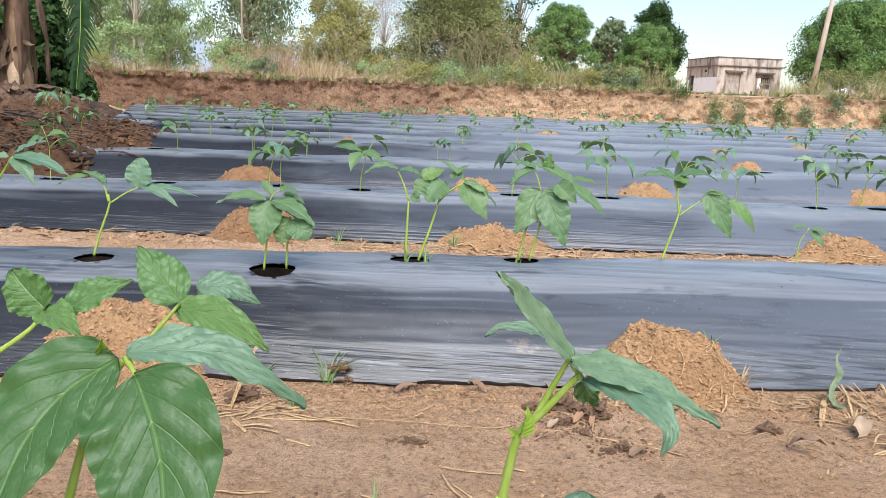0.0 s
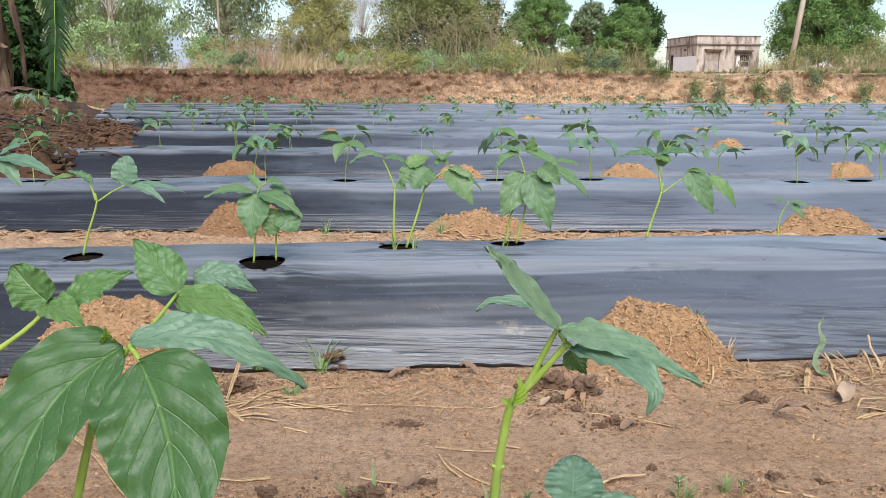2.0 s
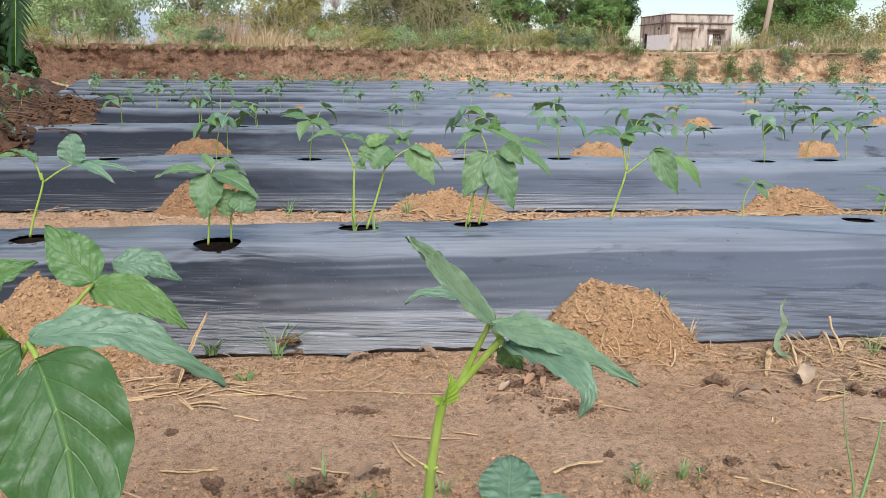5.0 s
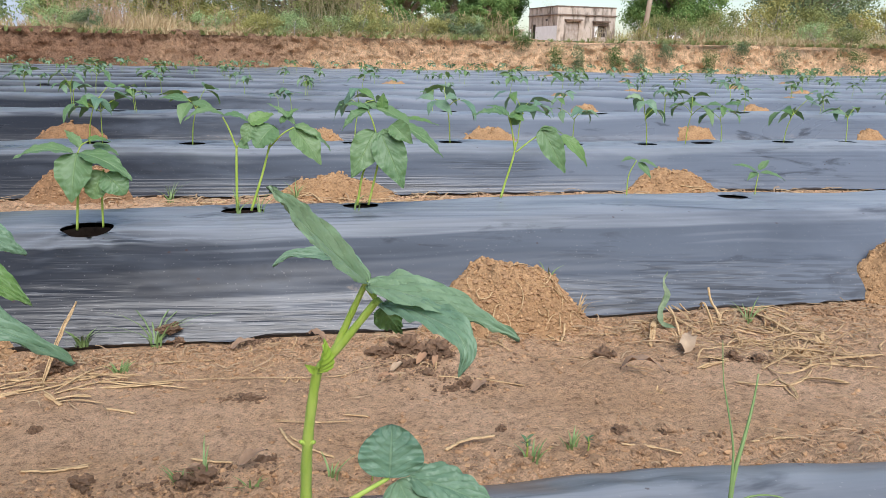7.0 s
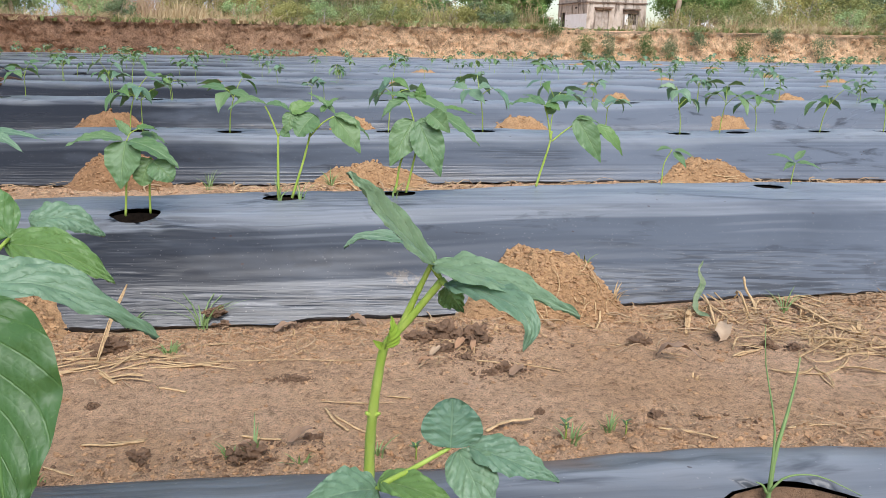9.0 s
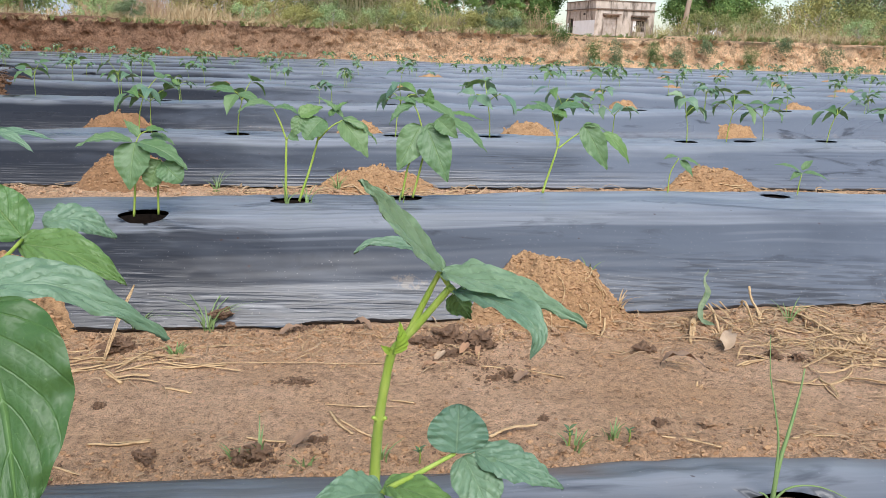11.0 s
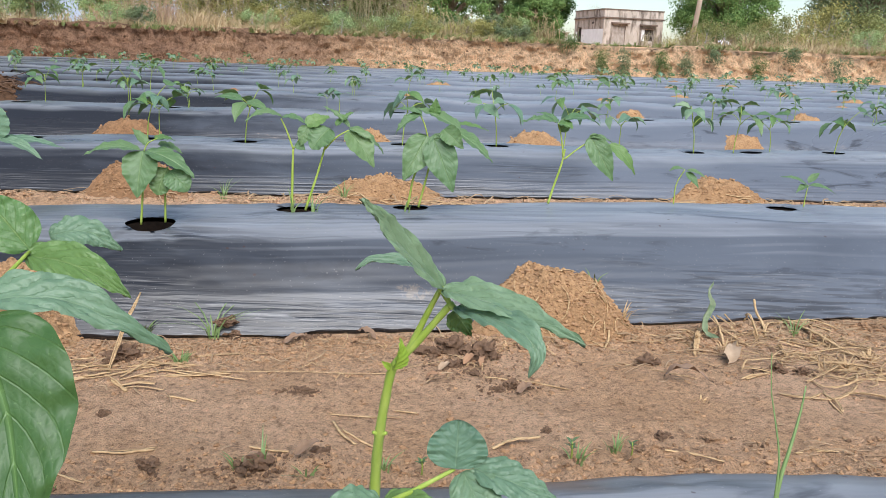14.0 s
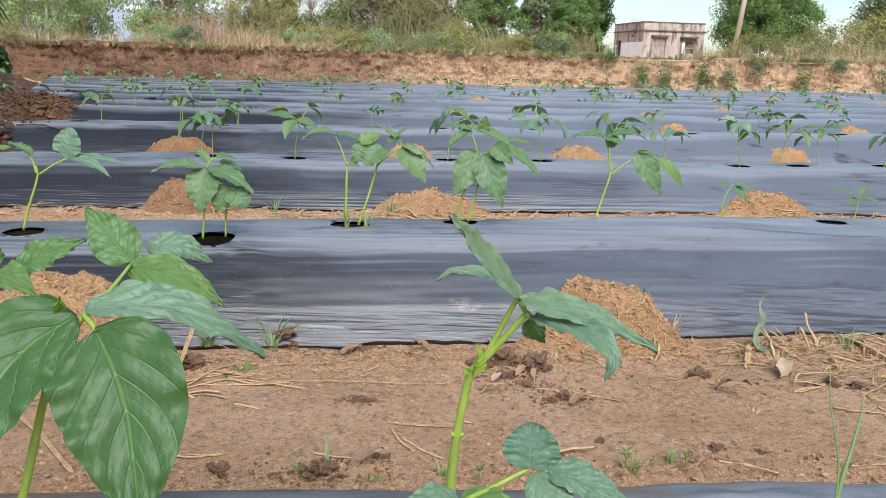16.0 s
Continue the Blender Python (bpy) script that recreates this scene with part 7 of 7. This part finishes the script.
def banana_leaf(points, width, seed, parent, tear=0.35):
    """A hanging leaf torn into many narrow strips along its midrib."""
    rng = random.Random(seed)
    n = 84
    cp = curve_points(points, n)
    v, f = tube(cp, [0.010 * (1 - 0.7 * i / (n - 1)) for i in range(n)], 6)
    mesh_object("midrib", v, f, M_STEM, parent)
    verts, faces = [], []
    lift = {-1: 0.0, 1: 0.0}
    for i in range(1, n - 1):
        d = (cp[i + 1] - cp[i - 1]).normalized()
        w = width * 0.5 * math.sin(math.pi * (0.08 + 0.9 * i / (n - 1))) ** 0.5
        for sgn in (-1, 1):
            if rng.random() < 0.3:
                lift[sgn] = rng.uniform(-0.05, 0.05)
            side = Vector((sgn * 0.85, 0.4 * lift[sgn] / 0.05, 0))
            ln = w * rng.uniform(1 - tear, 1)
            droop = (d + Vector((0, 0, -0.5))) * (0.55 + 4 * lift[sgn]) * ln
            h = 0.5 * (cp[i] - cp[i - 1]).length * rng.uniform(1.05, 1.35)
            k = len(verts)
            for t, drop, wide in ((0.0, 0.0, 1.0), (0.35, 0.12, 1.05), (0.7, 0.45, 0.9), (1.0, 1.0, 0.25)):
                p = cp[i] + side * ln * t + droop * drop + Vector((0, -0.04 * math.sin(t * 3), 0))
                verts += [p - d * h * wide, p + d * h * wide]
            faces += [(k + 2 * q, k + 2 * q + 1, k + 2 * q + 3, k + 2 * q + 2) for q in range(3)]
    mesh_object("leaf_blade", verts, faces, M_BANANA, parent, smooth=False)


banana_leaf([(0.1, 0, 2.3), (0.5, 0.0, 2.5), (0.88, 0.0, 2.0), (0.88, 0.0, 1.2), (0.78, 0.0, 0.34)], 0.66, 1, banana, 0.5)
banana_leaf([(0.1, 0, 2.3), (0.5, 0.2, 2.6), (1.05, 0.2, 2.2), (1.15, 0.2, 1.45)], 0.22, 2, banana)
banana_leaf([(0.1, 0, 2.2), (-0.3, -0.1, 2.4), (-0.7, -0.2, 1.9), (-0.8, -0.2, 1.0)], 0.45, 3, banana)
v, f, uv = leaf_mesh((0.12, -0.16, 0.75), (0.40, -0.2, 0.86), 0.16, (0, -0.6, 1), 0.2, 0.5, 0.1, 9, 7)
tagged(mesh_object("dead_leaf", v, f, M_SHEATH, banana, uvs=uv), "curled orange-brown dead leaf")
v, f, uv = leaf_mesh((0.12, -0.2, 0.68), (0.16, -0.24, 0.22), 0.2, (0.2, -1, 0), 0.12, -0.8, 0.1, 9, 7)
tagged(mesh_object("dead_leaf", v, f, M_PALE_LEAF, banana, uvs=uv), "pale split leaf sheath")


def heap(x, y, rx, ry, h, seed, mat, label, category):
    o = Vector((x, y, ground_height(x, y)))
    verts, seg, rings = [], 120, 50
    for i in range(rings):
        r = i / (rings - 1)
        for j in range(seg):
            t = 2 * math.pi * j / seg
            px, py = x + math.cos(t) * r * rx, y + math.sin(t) * r * ry
            z = ground_height(px, py) + h * (1 - r ** 1.6) + 0.08 * (fbm(px * 5, py * 5, seed, 5) + 0.7 * abs(noise.noise((px * 11, py * 11, seed))) + 0.5 * abs(noise.noise((px * 26, py * 26, seed)))) * (1 - r ** 4) - 0.02 * r ** 3
            verts.append((px - o.x, py - o.y, z - o.z))
    ob = mesh_object("earth_mound", verts, [(i * seg + j, i * seg + (j + 1) % seg, (i + 1) * seg + (j + 1) % seg, (i + 1) * seg + j) for i in range(rings - 1) for j in range(seg)], mat)
    ob.location = o
    tagged(ob, label, category)


rt = random.Random(15)
for i in range(26):
    a, d = rt.uniform(0, 6.3), rt.uniform(0.1, 0.9)
    x, y = -5.3 + math.cos(a) * d, 9.0 + math.sin(a) * d * 0.7
    v, f, uv = leaf_mesh((0, 0, 0), (rt.gauss(0, 0.25), rt.gauss(0, 0.2), rt.uniform(-0.08, 0.10)), rt.uniform(0.05, 0.12), (rt.gauss(0, 0.5), -0.6, 1), 0.12, rt.uniform(-0.5, 0.6), 0.12, 10, 7, i)
    ob = mesh_object("dead_leaf", v, f, M_DARKSHEATH if i % 3 else M_SHEATH, uvs=uv)
    ob.location = (x, y, ground_height(x, y) + 0.30 * max(0.15, 1 - d))
    tagged(ob, "rotting brown banana leaf on the trash heap", "dead leaf", "rotting leaves under the banana plant")
heap(-3.9, 6.6, 1.6, 2.1, 0.08, 8.0, M_CLODDY, "rough spread of cloddy dark soil beside the beds", "soil heap")
heap(-5.6, 10.5, 1.9, 2.2, 0.10, 9.0, M_DARKSHEATH, "rough spread of cloddy dark soil beside the beds", "soil heap")
heap(-5.35, 9.2, 1.15, 0.9, 0.28, 1.0, M_DARKSHEATH, "dark heap of rotting banana trash and soil", "trash heap")
for x, y, rx, ry, h in ((-2.65, 4.35, 0.62, 0.42, 0.12), (-2.15, 3.80, 0.40, 0.24, 0.15), (-2.35, 5.15, 0.48, 0.26, 0.13), (-2.80, 6.30, 0.60, 0.28, 0.12), (-3.05, 5.6, 0.95, 0.5, 0.10), (-3.45, 7.0, 1.1, 0.5, 0.10), (-4.6, 8.6, 0.9, 0.6, 0.12)):
    heap(x, y, rx, ry, h, x + y, M_CLODDY, "rough heap of cloddy brown soil at the end of a bed", "soil heap")
HEAPS = ((-2.65, 4.35, 0.55), (-2.15, 3.80, 0.36), (-2.35, 5.15, 0.42), (-2.80, 6.30, 0.5), (-3.05, 5.6, 0.8), (-3.45, 7.0, 0.9), (-4.2, 7.9, 0.7), (-3.9, 6.6, 1.3))


def spoil():
    """Clods and trash scattered over the heaps beside the beds, too many to count."""
    rng = random.Random(61)
    bm = bmesh.new()
    bmesh.ops.create_icosphere(bm, subdivisions=1, radius=1.0)
    base = [q.co.copy() for q in bm.verts]
    tri = [tuple(q.index for q in fc.verts) for fc in bm.faces]
    bm.free()
    deps = bpy.context.evaluated_depsgraph_get()
    verts, faces, sv, sf = [], [], [], []
    for i in range(5200):
        cx, cy, w = rng.choice(HEAPS)
        x, y = cx + rng.gauss(0, 0.5) * w, cy + rng.gauss(0, 0.32) * w
        if x > field_edge(y) + 0.45:
            continue
        hit = scene.ray_cast(deps, Vector((x, y, 0.9)), Vector((0, 0, -1)))
        if not hit[0]:
            continue
        z = hit[1].z
        if i % 8:
            r, sd, k = 0.005 + 0.030 * rng.random() ** 3.6, rng.uniform(0, 50), len(verts)
            for b in base:
                q = 1 + 0.9 * noise.noise(b * 1.5 + Vector((sd, 0, 0))) + 0.7 * noise.noise(b * 4 + Vector((0, sd, 0)))
                verts.append(Vector((x, y, z)) + Vector((b.x * q, b.y * q, b.z * q * 0.5)) * r)
            faces += [(a + k, b + k, c + k) for a, b, c in tri]
        else:
            a, ln = rng.uniform(0, 6.3), rng.uniform(0.06, 0.3)
            d = Vector((math.cos(a), math.sin(a) * 0.6, rng.uniform(-0.15, 0.25)))
            p = Vector((x, y, z + 0.01))
            tv, tf = tube(curve_points([p, p + d * ln * 0.5 + Vector((0, 0, 0.02)), p + d * ln], 5), rng.uniform(0.0015, 0.0045), 5, len(sv))
            sv += tv
            sf += tf
    tagged(mesh_object("spoil_clods", verts, faces, M_CLODDY, smooth=False), "rough brown clods scattered over the spoil heaps", "soil clods", kind="stuff")
    tagged(mesh_object("spoil_trash", sv, sf, M_DARKSHEATH), "dry stalks and plant trash on the spoil heaps", "plant trash", kind="stuff")


spoil()
rl = random.Random(9)
for i in range(9):
    x, y = rl.uniform(-4.8, -2.6), rl.uniform(5.0, 9.5)
    if x > field_edge(y) - 0.1:
        x = field_edge(y) - 0.3
    upright_straw(x, y, 14, rl.uniform(0.12, 0.25), 300 + i, "grass_weed", M_WEED, "clump of green weeds beside the beds", width=0.008, spread=0.06)
for x, y in ((-3.1, 6.2), (-4.0, 7.4), (-4.3, 8.2), (-4.6, 9.4)):
    place_plant((x, y, surface(x, y) + 0.06), rng.uniform(1.3, 1.9))

M_HOSE = plain("black_hose", (0.012, 0.012, 0.013), (0.025, 0.025, 0.027), 30, 0.4)
for pts in (((-3.6, 5.2), (-3.15, 5.45), (-2.75, 5.60), (-2.4, 5.75), (-2.05, 5.95)), ((-4.6, 9.9), (-4.1, 9.2), (-3.4, 8.1), (-2.85, 7.35), (-2.35, 6.85), (-2.0, 6.55))):
    deps = bpy.context.evaluated_depsgraph_get()
    flat = curve_points([(x, y, 0.0) for x, y in pts], 36)
    over = [max(surface(p.x, p.y), scene.ray_cast(deps, Vector((p.x, p.y, 0.75)), Vector((0, 0, -1)))[1].z) + 0.012 for p in flat]
    cp = [Vector((p.x, p.y, max(over[max(0, i - 1):i + 2]))) for i, p in enumerate(flat)]
    o = Vector(cp[0])
    v, f = tube([p - o for p in cp], 0.0085, 8)
    ob = mesh_object("irrigation_hose", v, f, M_HOSE)
    ob.location = o
    tagged(ob, "black irrigation hose lying across the soil heaps", "hose")

# distance haze is put into the hills' blue-grey colour
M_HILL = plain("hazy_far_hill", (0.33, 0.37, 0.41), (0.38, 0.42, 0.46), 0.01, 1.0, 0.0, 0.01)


def hill_height(x, y):
    return 4 + smooth(900, 2400, y) * (20 + 130 * smooth(500, -600, x) + 50 * fbm(x * 0.0011, y * 0.0006, 3, 4) * smooth(900, -300, x))


hx, hy = axis((-3400, 3400, 70)), axis((900, 2600, 90))
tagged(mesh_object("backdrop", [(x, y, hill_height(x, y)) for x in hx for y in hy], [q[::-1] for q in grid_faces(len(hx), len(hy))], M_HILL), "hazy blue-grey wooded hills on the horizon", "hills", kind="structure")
far_house = thing("far_building", (-662, 1960, hill_height(-662, 1960) - 2), "long white building on the far hillside", "building")
part("wall", boxes((0, 60, 0, 15, 0, 16)), M_WHITEWASH, far_house)
part("roof", boxes((-2, 62, -2, 17, 16, 18)), M_SHEET, far_house)
